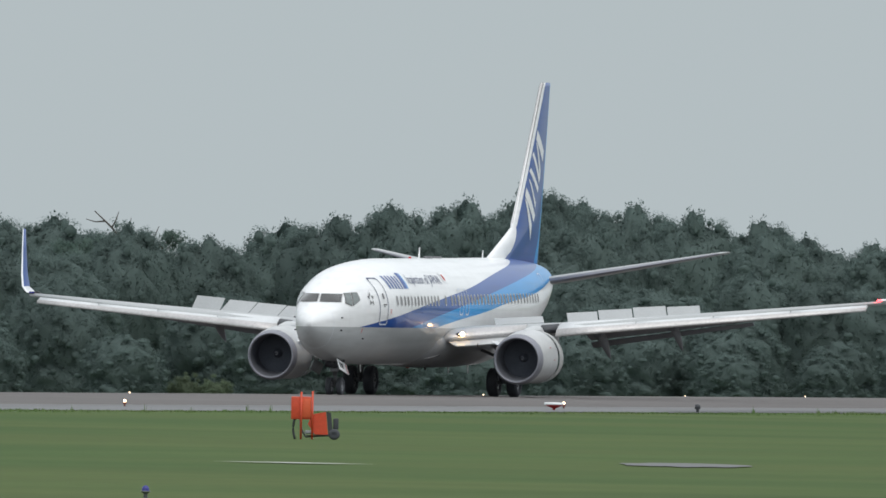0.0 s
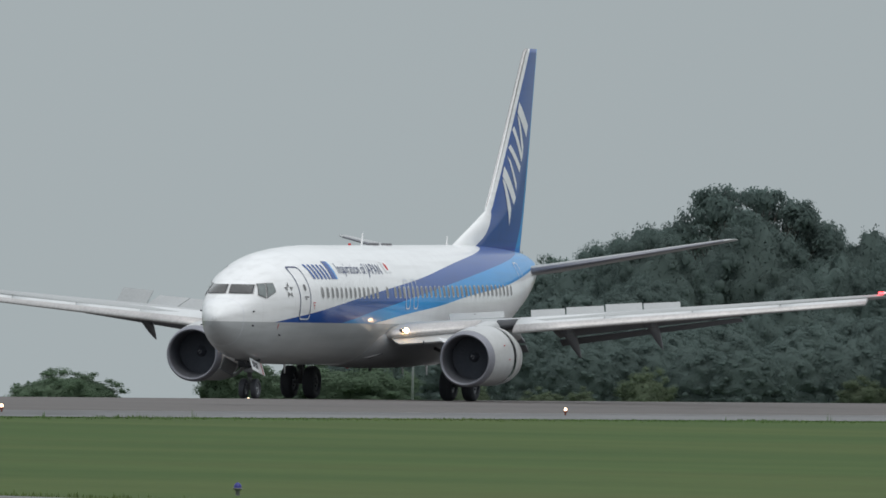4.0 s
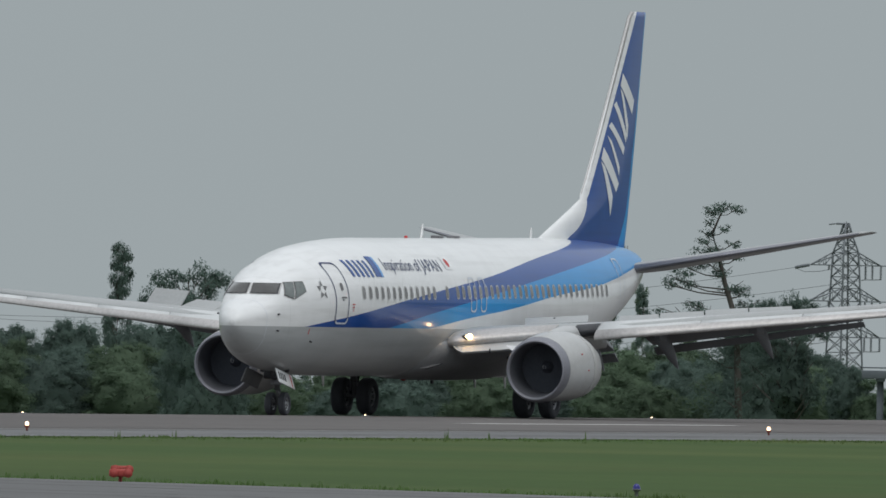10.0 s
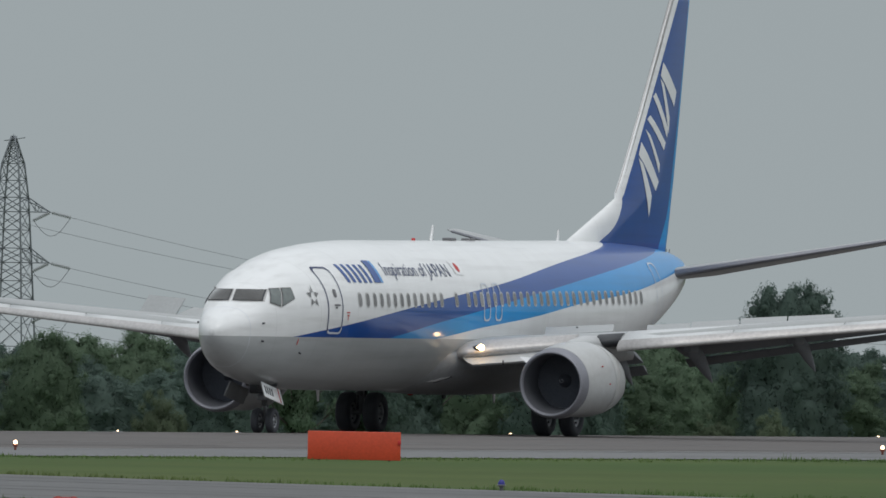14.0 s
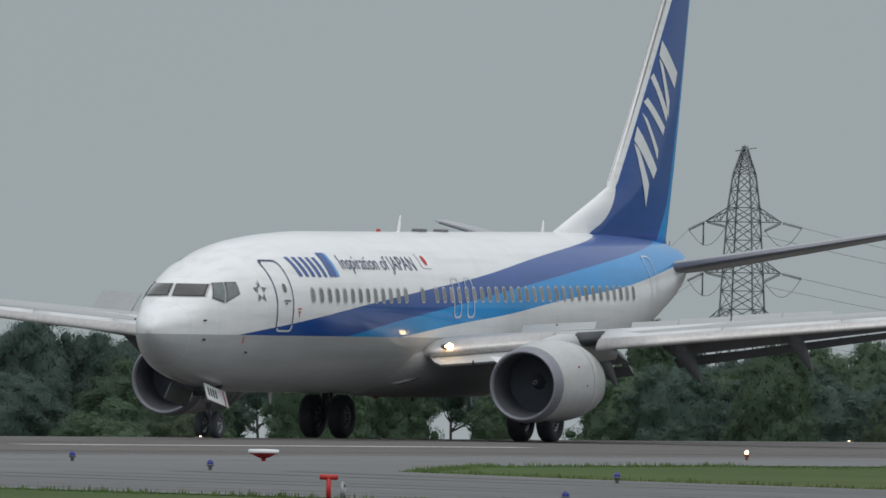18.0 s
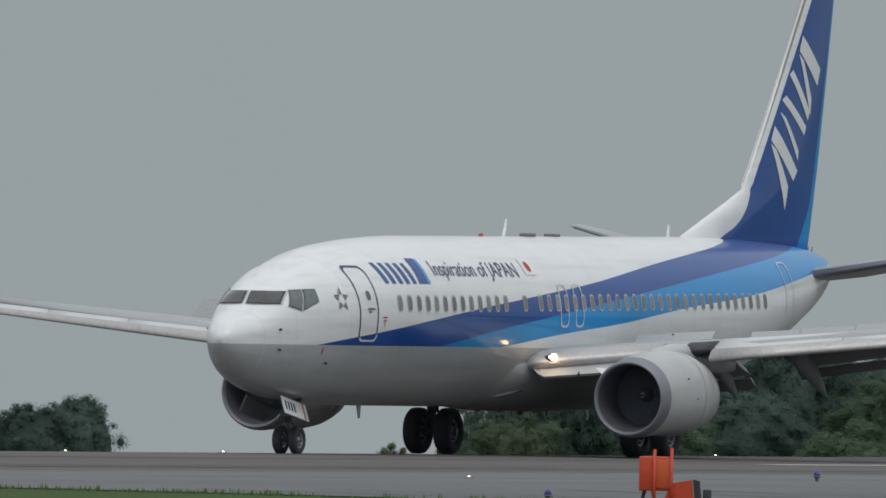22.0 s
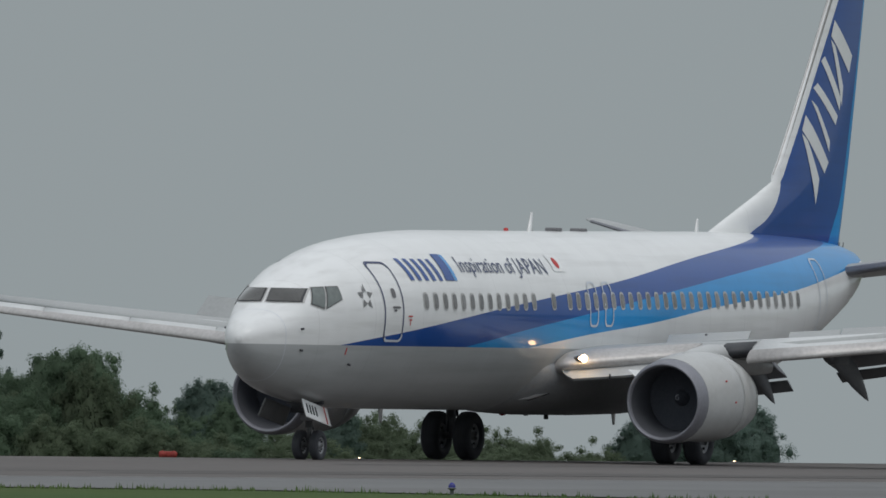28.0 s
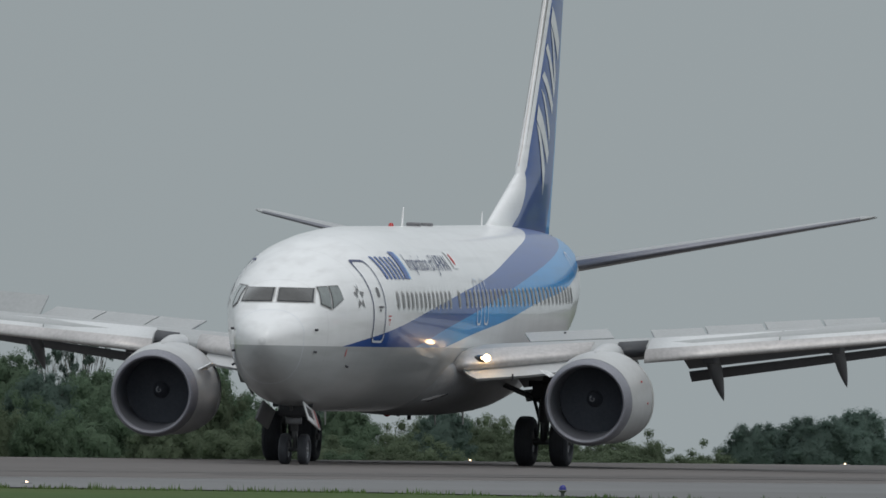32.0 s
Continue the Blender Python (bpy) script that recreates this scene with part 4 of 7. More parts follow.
    part("pylon", bm, M["cowl"], engine)
    bm = bmesh.new()
    yi, zi = ey - side * 0.93, ez + 0.46
    rings(bm, [[(13.95, yi, zi), (13.97, yi, zi + 0.025), (14.95, yi, zi + 0.025), (14.95, yi, zi)], [(14.12, yi - side * 0.25, zi + 0.15), (14.14, yi - side * 0.25, zi + 0.17), (14.92, yi - side * 0.22, zi + 0.15), (14.92, yi - side * 0.22, zi + 0.13)]], cap1=True)
    part("nacelle_chine", bm, M["white"], engine, smooth=False)
    for a, xx in ((22, 1.2), (-4, 1.6)):
        bm = bmesh.new()
        yy, zz = ey + side * 1.095 * math.cos(radians(a)), ez + 1.075 * math.sin(radians(a))
        box(bm, (ex + xx, yy, zz), (0.07, 0.03, 0.04), bevel=0.01)
        part("cowl_latch", bm, M["red_mark"], engine)

    # tailplane
    bm = bmesh.new()
    lofted(bm, [foil(x, c, side * y, z - (0.0 if side < 0 else 0.11), th) for y, x, c, z, th in ((0.3, 33.1, 3.6, 4.42, 0.10), (1.0, 33.7, 3.6, 4.53, 0.10), (4.0, 35.62, 2.55, 5.14, 0.09), (6.98, 37.40, 1.30, 5.74, 0.09), (7.2, 37.66, 0.90, 5.79, 0.06))])
    stab = part("tailplane", bm, M["wing"], airliner, "pale grey tailplane")
    bm = bmesh.new()
    lofted(bm, [foil(x - 0.012, c, side * y, z - (0.0 if side < 0 else 0.11), th * 1.08, cut=0.05, n=8) for y, x, c, z, th in ((1.0, 33.7, 3.6, 4.53, 0.10), (4.0, 35.62, 2.55, 5.14, 0.09), (6.98, 37.40, 1.30, 5.74, 0.09))])
    part("tailplane_edge", bm, M["lip"], stab, "dull metal leading edge")

# ---- tail fin ----
FIN = [(5.0, 26.6, 35.85), (5.42, 27.82, 35.95), (5.7, 28.72, 36.04), (6.3, 30.68, 36.20), (6.62, 31.66, 36.28), (6.78, 31.68, 36.32), (7.15, 32.02, 36.42), (9.0, 33.46, 36.82), (11.0, 34.96, 37.22), (12.2, 35.85, 37.46), (12.36, 36.12, 37.47)]


def fin_half(x, z):
    x0, x1 = interp(FIN, z, 1), interp(FIN, z, 2)
    u = min(1, max(0, (x - x0) / (x1 - x0)))
    th = 0.085 * min(1.0, 5.0 / (x1 - x0))
    return (x1 - x0) * 5 * th * (0.2969 * math.sqrt(u) - 0.126 * u - 0.3516 * u ** 2 + 0.2843 * u ** 3 - 0.1015 * u ** 4)


bm = bmesh.new()
loops = []
for z, x0, x1 in FIN:
    us = [(1 - math.cos(math.pi * i / 16)) / 2 for i in range(17)]
    lp = [(x0 + (x1 - x0) * u, fin_half(x0 + (x1 - x0) * u, z), z) for u in us[::-1]]
    lp += [(x0 + (x1 - x0) * u, -fin_half(x0 + (x1 - x0) * u, z), z) for u in us[1:-1]]
    loops.append(lp)
rings(bm, loops, cap0=True, cap1=True)
fin = part("tail_fin", bm, M["fin"], airliner, "blue tail fin with white front edge and light blue rear")
bm = bmesh.new()
loops = [[(x + dx, y, z) for dx, y in ((-0.012, 0), (0.10, 0.075), (0.10, -0.075))] for z, x, _ in FIN[5:]]
rings(bm, loops, cap1=True)
part("fin_edge", bm, M["slat_metal"], fin, "bare metal leading edge")
for sgn in (-1, 1):
    for poly in ([(33.08, 7.86), (33.31, 8.22), (34.80, 7.12), (34.52, 6.86)], [(33.06, 7.78), (33.38, 7.62), (34.16, 6.72), (34.00, 6.12)],
                 [(33.64, 8.58), (33.98, 8.42), (34.86, 7.62), (34.82, 7.36)], [(33.78, 8.86), (34.02, 8.98), (35.38, 8.22), (35.24, 8.0)], [(34.26, 9.50), (34.46, 9.62), (35.60, 8.62), (35.50, 8.36)],
                 [(34.86, 10.10), (35.08, 10.48), (36.34, 9.66), (36.14, 9.24)], [(34.84, 10.02), (35.12, 9.86), (35.72, 8.92), (35.66, 8.46)]):
        bm = bmesh.new()
        a, b, c, d = (Vector((p[0], p[1])) for p in poly)
        g = []
        for i in range(5):
            row = []
            for j in range(3):
                p = (a * (1 - i / 4) + d * (i / 4)) * (1 - j / 2) + (b * (1 - i / 4) + c * (i / 4)) * (j / 2)
                row.append(bm.verts.new((p.x, sgn * (fin_half(p.x, p.y) + 0.012), p.y)))
            g.append(row)
        for i in range(4):
            for j in range(2):
                bm.faces.new((g[i][j], g[i + 1][j], g[i + 1][j + 1], g[i][j + 1]))
        part("tail_mark_bar", bm, M["white"], fin, smooth=False)
for x in (35.6, 35.85, 36.1):
    bm = bmesh.new()
    rod(bm, (x, 0, 4.98), (x + 0.1, 0, 5.24), 0.012, 5)
    part("static_wick", bm, M["black"], fin)


# ---- landing gear ----
def wheel_mesh(r, w, rim_r):
    bm = bmesh.new()
    turned(bm, [(-w / 2 * 0.7, rim_r), (-w / 2, rim_r * 1.12), (-w / 2, r * 0.86), (-w * 0.36, r * 0.97), (-w * 0.18, r), (w * 0.18, r), (w * 0.36, r * 0.97), (w / 2, r * 0.86), (w / 2, rim_r * 1.12), (w / 2 * 0.7, rim_r)], (0, 0, 0), "Y", 36, mat=0)
    for s in (-1, 1):
        turned(bm, [(s * w * 0.35, rim_r), (s * w * 0.30, rim_r * 0.85), (s * w * 0.12, rim_r * 0.6), (s * w * 0.15, rim_r * 0.35), (s * w * 0.42, rim_r * 0.28), (s * w * 0.42, 0.0)], (0, 0, 0), "Y", 24, mat=1)
        for k in range(9):
            a = 2 * math.pi * k / 9
            box(bm, (rim_r * 0.70 * math.cos(a), s * w * 0.24, rim_r * 0.70 * math.sin(a)), (rim_r * 0.16,) * 3, mat=2)
    for k in (-0.3, -0.1, 0.1, 0.3):
        turned(bm, [(w * k - 0.008, r * 1.0012 if abs(k) < 0.2 else r * 0.984), (w * k + 0.008, r * 1.0012 if abs(k) < 0.2 else r * 0.984)], (0, 0, 0), "Y", 36, mat=2)
    return finish(bm, "wheel", [M["tyre"], M["rim"], M["black"]])


wheels = []
nose_wheel, main_wheel = wheel_mesh(0.345, 0.20, 0.19), wheel_mesh(0.565, 0.40, 0.29)
NX, MX = 4.22, 19.42
bm = bmesh.new()
rod(bm, (NX, 0, 0.36), (NX - 0.05, 0, 1.05), 0.05, 12)
rod(bm, (NX - 0.05, 0, 0.75), (NX - 0.12, 0, 1.75), 0.085, 12)
rod(bm, (NX, -0.30, 0.345), (NX, 0.30, 0.345), 0.045, 10)
nose_gear = part("nose_gear", bm, M["strut"], airliner, "grey twin-wheel nose gear")
bm = bmesh.new()
rod(bm, (NX - 0.05, 0, 1.0), (NX - 1.0, 0, 1.55), 0.045, 8)
rod(bm, (NX + 0.12, 0, 0.45), (NX + 0.22, 0, 0.70), 0.025, 6)
rod(bm, (NX + 0.22, 0, 0.70), (NX + 0.05, 0, 0.92), 0.025, 6)
part("drag_brace", bm, M["strut"], nose_gear)
bm = bmesh.new()
box(bm, (NX - 0.14, 0, 0.98), (0.10, 0.34, 0.16), bevel=0.03)
part("taxi_lamp", bm, M["rim"], nose_gear)
# black block and rod added for the dark mass inside the gear bay
bm = bmesh.new()
box(bm, (NX - 0.22, 0, 1.24), (0.46, 0.62, 0.34), bevel=0.05)
rod(bm, (NX - 0.30, -0.44, 1.34), (NX - 0.30, 0.44, 1.34), 0.07, 10)
part("steering_unit", bm, M["black"], nose_gear, "black block filling in the dark mass of the gear bay")
for s in (-1, 1):
    w = new("wheel", nose_wheel)
    w.parent = nose_gear
    wheels.append((w, NX, s * 0.21, 0.345))
    bm = bmesh.new()
    # starboard door grey instead of white, for its shaded inner side
    box(bm, (3.36, s * 0.52, 1.09), (1.45, 0.03, 0.44), pose(0, 0, 0, s * 20, 9, 0), bevel=0.012)
    part("gear_door", bm, M["white"] if s < 0 else M["strut"], nose_gear, "nose gear door with dark number bars")
    # inner panel, its dark grey standing for shade inside the door
    bm = bmesh.new()
    box(bm, (3.36, s * 0.498, 1.09), (1.45, 0.02, 0.44), pose(0, 0, 0, s * 20, 9, 0), bevel=0.008)
    part("door_lining", bm, M["strut"], nose_gear)
    for k in range(4):
        bm = bmesh.new()
        box(bm, (2.80 + 0.17 * k, s * 0.541, 1.19 - 0.027 * k), (0.065, 0.012, 0.22), pose(0, 0, 0, s * 20, 9, 0))
        part("number_bar", bm, M["black"], nose_gear, smooth=False)
    bm = bmesh.new()
    box(bm, (3.86, s * 0.541, 1.02), (0.03, 0.012, 0.40), pose(0, 0, 0, s * 20, 9, 0))
    part("door_stripe", bm, M["red_mark"], nose_gear, "thin red stripe", False)
for s in (-1, 1):
    y = s * 2.87
    bm = bmesh.new()
    rod(bm, (MX, y, 0.565), (MX - 0.05, y, 1.25), 0.085, 12)
    rod(bm, (MX - 0.05, y, 1.0), (MX - 0.12, y + s * 0.12, 2.35), 0.13, 12)
    rod(bm, (MX, y - 0.62, 0.565), (MX, y + 0.62, 0.565), 0.07, 10)
    gear = part("main_gear", bm, M["strut"], airliner, "dark twin-wheel main landing gear")
    bm = bmesh.new()
    rod(bm, (MX - 0.08, y, 1.45), (MX - 0.05, y - s * 1.5, 2.05), 0.06, 8)
    rod(bm, (MX + 0.12, y, 0.68), (MX + 0.32, y, 0.98), 0.035, 6)
    rod(bm, (MX + 0.32, y, 0.98), (MX + 0.1, y, 1.25), 0.035, 6)
    part("side_brace", bm, M["strut"], gear)
    bm = bmesh.new()
    box(bm, (MX - 0.12, y + s * 0.02, 1.72), (0.42, 0.52, 0.36), bevel=0.06)
    rod(bm, (MX - 0.10, y - 0.34, 1.86), (MX - 0.10, y + 0.34, 1.86), 0.07, 8)
    rod(bm, (MX - 0.20, y - s * 0.22, 1.58), (MX - 0.02, y - s * 0.10, 1.05), 0.04, 6)
    part("trunnion", bm, M["tyre"], gear, "dark trunnion block over the strut")
    bm = bmesh.new()
    rod(bm, (MX - 0.16, y + 0.07, 1.55), (MX - 0.10, y + 0.12, 0.72), 0.022, 6)
    rod(bm, (MX - 0.16, y - 0.07, 1.50), (MX - 0.10, y - 0.13, 0.70), 0.022, 6)
    part("brake_line", bm, M["rim"], gear)
    bm = bmesh.new()
    box(bm, (MX - 0.05, y + s * 0.22, 1.62), (0.75, 0.04, 0.90), pose(0, 0, 0, s * -8, 0, 0), bevel=0.015)
    part("gear_door", bm, M["strut"], gear)
    for k in (-1, 1):
        w = new("wheel", main_wheel)
        w.parent = gear
        wheels.append((w, MX, y + k * 0.40, 0.565))


# ---- ground, runway and taxiway ----
CREST = 282.0          # the runway's crown; the land falls away behind it
FALL = 0.02


def ground_z(y):
    return 0.0 if y < CREST else -FALL * (y - CREST)


def sheet(name, polys, mat, z=0.0, label="", kind="structure"):
    """Flat pieces of ground that follow the land's fall."""
    bm = bmesh.new()
    for poly in polys:
        bm.faces.new([bm.verts.new((x, y, ground_z(y) + z)) for x, y in poly])
    ob = new(name, finish(bm, name, mat, False))
    return tagged(ob, label, "", "", kind)


def strip(x0, x1, y0, y1, step=200.0):
    """Quads from x0 to x1, cut at the crest."""
    ys = [y0] + ([CREST] if y0 < CREST < y1 else []) + [y1]
    out = []
    n = max(1, int((x1 - x0) / step))
    for a, b in zip(ys, ys[1:]):
        for i in range(n):
            p, q = x0 + (x1 - x0) * i / n, x0 + (x1 - x0) * (i + 1) / n
            out.append([(p, a), (q, a), (q, b), (p, b)])
    return out


tagged(sheet("ground", strip(-3000, 4950, -2500, 2600, 800), M["turf"], 0.0), "green mown airfield grass falling away behind the runway", "grass", kind="structure")
tagged(sheet("runway", strip(-600, 2600, 250.5, 312.0), M["asphalt"], 0.02), "worn grey-brown asphalt runway", "runway", kind="structure")
tagged(sheet("runway_shoulder", strip(-600, 2600, 238.0, 250.5), M["shoulder"], 0.02), "pale grey asphalt runway shoulder", "pavement", kind="structure")

# the exit taxiway, flaring into the shoulder
EAST = [(430.0, 92.0), (470.0, 133.0), (500.0, 164.0), (523.0, 188.0), (540.0, 206.0), (552.0, 217.0), (566.0, 227.5), (590.0, 235.5), (612.0, 238.0)]
WEST = [(400.0, 105.0), (440.0, 146.0), (472.0, 180.0), (486.0, 196.0), (496.0, 208.0), (503.0, 217.0), (507.5, 226.0), (504.0, 234.0), (490.0, 238.0)]
bm = bmesh.new()
loop_ = [bm.verts.new((x, y, 0.02)) for x, y in EAST + WEST[::-1]]
bmesh.ops.triangulate(bm, faces=[bm.faces.new(loop_)])
tagged(new("taxiway", finish(bm, "taxiway", M["taxi"], False)), "grey asphalt exit taxiway joining the runway", "taxiway", kind="structure")


def band(name, pts, w, mat, z, label):
    """A painted or worn band along a line of ground points."""
    bm = bmesh.new()
    for (xa, ya), (xb, yb) in zip(pts, pts[1:]):
        d = Vector((xb - xa, yb - ya, 0)).normalized()
        n = Vector((-d.y, d.x, 0)) * w / 2
        bm.faces.new([bm.verts.new(p) for p in (Vector((xa, ya, z)) - n, Vector((xb, yb, z)) - n, Vector((xb, yb, z)) + n, Vector((xa, ya, z)) + n)])
    return tagged(new(name, finish(bm, name, mat, False)), label, "", "", "structure")


band("runway_marking", [(639.5, 266.5), (671.5, 266.5)], 0.9, M["paint_line"], 0.026, "worn white runway line")
band("runway_marking", [(788.0, 266.5), (812.0, 266.5)], 0.9, M["paint_line"], 0.026, "worn white runway line")
band("runway_edge_line", [(400, 250.3), (1500, 250.3)], 0.35, M["faded_line"], 0.026, "worn white runway edge line")
rnd = random.Random(5)
for i in range(26):
    y = rnd.choice((238.8, 240.5, 242.2, 244.0, 246.0, 248.4, 253, 256, 259, 262, 265, 272, 275, 278))
    x = rnd.uniform(470, 1150)
    band("pavement_seam", [(x, y), (x + rnd.uniform(40, 160), y)], rnd.uniform(0.15, 0.5), M["seam"] if i % 3 else M["shoulder"], 0.024 + 0.0002 * i, "tarred pavement seam")
for k in range(1, 9):
    pts = []
    for a, b in zip(EAST, WEST):
        u = k / 9
        pts.append((a[0] * (1 - u) + b[0] * u, a[1] * (1 - u) + b[1] * u))
    band("taxiway_seam", pts[:-2], 0.25 + 0.12 * (k % 3), M["seam"] if k % 3 else M["shoulder"], 0.026, "taxiway paving joint")

# grass tufts along the pavement edges
rg = np.random.RandomState(11)
verts, faces = [], []


def tuft(x, y, hgt, n):
    for _ in range(n):
        a, r = rg.uniform(0, 6.28), rg.uniform(0, 0.16)
        bx, by = x + r * math.cos(a), y + r * math.sin(a)
        wd, lean, hh = rg.uniform(0.010, 0.030), rg.uniform(-0.10, 0.10), hgt * rg.uniform(0.6, 1.3)
        k = len(verts)
        ux, uy = -math.sin(a), math.cos(a)
        verts.extend([(bx - ux * wd, by - uy * wd, 0), (bx + ux * wd, by + uy * wd, 0), (bx + lean, by + lean * 0.5, hh)])
        faces.append((k, k + 1, k + 2))


for i in range(4200):
    x = rg.uniform(608, 1010)
    tuft(x, 237.9 - abs(rg.normal(0, 1.6)), 0.050 + 0.12 * max(0, noise.noise((x * 0.12, 3, 0))) ** 1.5 + (0.18 if rg.rand() < 0.006 else 0), 4)
for lst in (EAST, WEST):
    for (xa, ya), (xb, yb) in zip(lst, lst[1:]):
        for i in range(int(math.hypot(xb - xa, yb - ya) * 10)):
            u = rg.rand()
            sx = 0.6 if lst is EAST else -0.6
            tuft(xa + (xb - xa) * u + sx * (0.6 + abs(rg.normal(0, 0.8))), ya + (yb - ya) * u, 0.04 + 0.09 * rg.rand() ** 2, 5)
me = bpy.data.meshes.new("grass")
me.from_pydata(verts, [], faces)
me.materials.append(M["blade"])
tagged(new("grass", me), "green grass tufts beside the pavements", "grass", kind="stuff")

# bare scars and a pale slab edge in the grass
def blot(x, y, lx, ly, mat, name, label):
    bm = bmesh.new()
    n = 22
    ca, sa = math.cos(math.atan2(y, x)), math.sin(math.atan2(y, x))
    pts = [(lx * math.cos(t) * (1 + 0.25 * noise.noise((t * 3, x, 0))), ly * math.sin(t) * (1 + 0.3 * noise.noise((t * 2, y, 5)))) for t in (2 * math.pi * i / n for i in range(n))]
    bm.faces.new([bm.verts.new((x + p * ca - q * sa, y + p * sa + q * ca, 0.02)) for p, q in pts])
    tagged(new(name, finish(bm, name, mat, False)), label, "", "", "structure")


blot(648.0, 158.0, 8.0, 1.5, M["taxi"], "bare_patch", "bare earth patch in the grass")
band("slab_edge", [(626.0, 162.5), (624.4, 160.0)], 2.2, M["concrete"], 0.024, "pale concrete slab edge in the grass")


# ---- airfield furniture ----
def at(name, x, y, turn=0.0, z=0.0):
    return empty(name, pose(x, y, z, 0, 0, turn))


def edge_lamp(x, y, mat, glow_r=0.034):
    root = tagged(at("edge_lamp", x, y), "small lit runway edge lamp on a short stem", "lamp", "runway edge lamps")
    bm = bmesh.new()
    rod(bm, (0, 0, 0), (0, 0, 0.02), 0.10, 14)
    rod(bm, (0, 0, 0.02), (0, 0, 0.12), 0.03, 8)
    turned(bm, [(0.09, 0.03), (0.11, 0.06), (0.15, 0.065), (0.16, 0.05)], (0, 0, 0), "Z", 14)
    part("stem", bm, M["lamp_base"], root)
    bm = bmesh.new()
    turned(bm, [(0.16, glow_r * 1.25), (0.20, glow_r * 1.3), (0.235, glow_r * 1.05), (0.25, 0.0)], (0, 0, 0), "Z", 12)
    part("lens", bm, mat, root, "lit lens")
    return root


for x, y in [(x, 247.0) for x in (995.0, 935.3, 875.3, 815.4, 755.7, 696.0, 636.1)]:
    edge_lamp(x, y, M["edge_on"])
first = None
for x in (610.7, 631.7, 640.9, 671.1, 686.0, 731.4, 740.3, 761.5, 791.7, 821.8, 848.6, 881.8, 956.7, 1065.1, 1119.3, 1152.6, 1173.3):
    if first is None:
        first = tagged(at("inset_lamp", x, CREST - 0.9, 0, 0.02), "flush lamp glowing on the runway's crown", "lamp", "runway crown lamps")
        bm = bmesh.new()
        turned(bm, [(0, 0.13), (0.02, 0.12), (0.03, 0.07)], (0, 0, 0), "Z", 14)
        part("rim", bm, M["grey_mark"], first)
        bm = bmesh.new()
        turned(bm, [(0.022, 0.030), (0.045, 0.024), (0.052, 0.0)], (0, 0, 0), "Z", 12)
        part("lens", bm, M["edge_on"], first, "lit lens")
    else:
        copy_thing(first, pose(x, CREST - 0.9, 0.02))
for x, y in [(565.2, 242.3), (504.6, 241.5)]:
    copy_thing(first, pose(x, y, 0.02))


def blue_lamp(x, y):
    root = tagged(at("taxiway_lamp", x, y), "blue domed taxiway edge lamp on a dark stem", "lamp", "taxiway edge lamps")
    bm = bmesh.new()
    turned(bm, [(0, 0.04), (0.08, 0.035), (0.105, 0.06), (0.12, 0.09), (0.13, 0.09), (0.14, 0.06)], (0, 0, 0), "Z", 16)
    part("stem", bm, M["strut"], root)
    bm = bmesh.new()
    turned(bm, [(0.13, 0.07), (0.175, 0.068), (0.21, 0.05), (0.23, 0.025), (0.235, 0.0)], (0, 0, 0), "Z", 16)
    part("dome", bm, M["dome"], root, "blue glass dome")


for x, y in [(506.7, 133.4), (497.7, 146.4), (510.0, 169.2), (529.7, 195.7), (544.3, 214.1), (485.9, 192.1), (578.8, 240.1), (558.2, 228.5), (501.5, 213.4), (505.4, 230.7)]:
    blue_lamp(x, y)


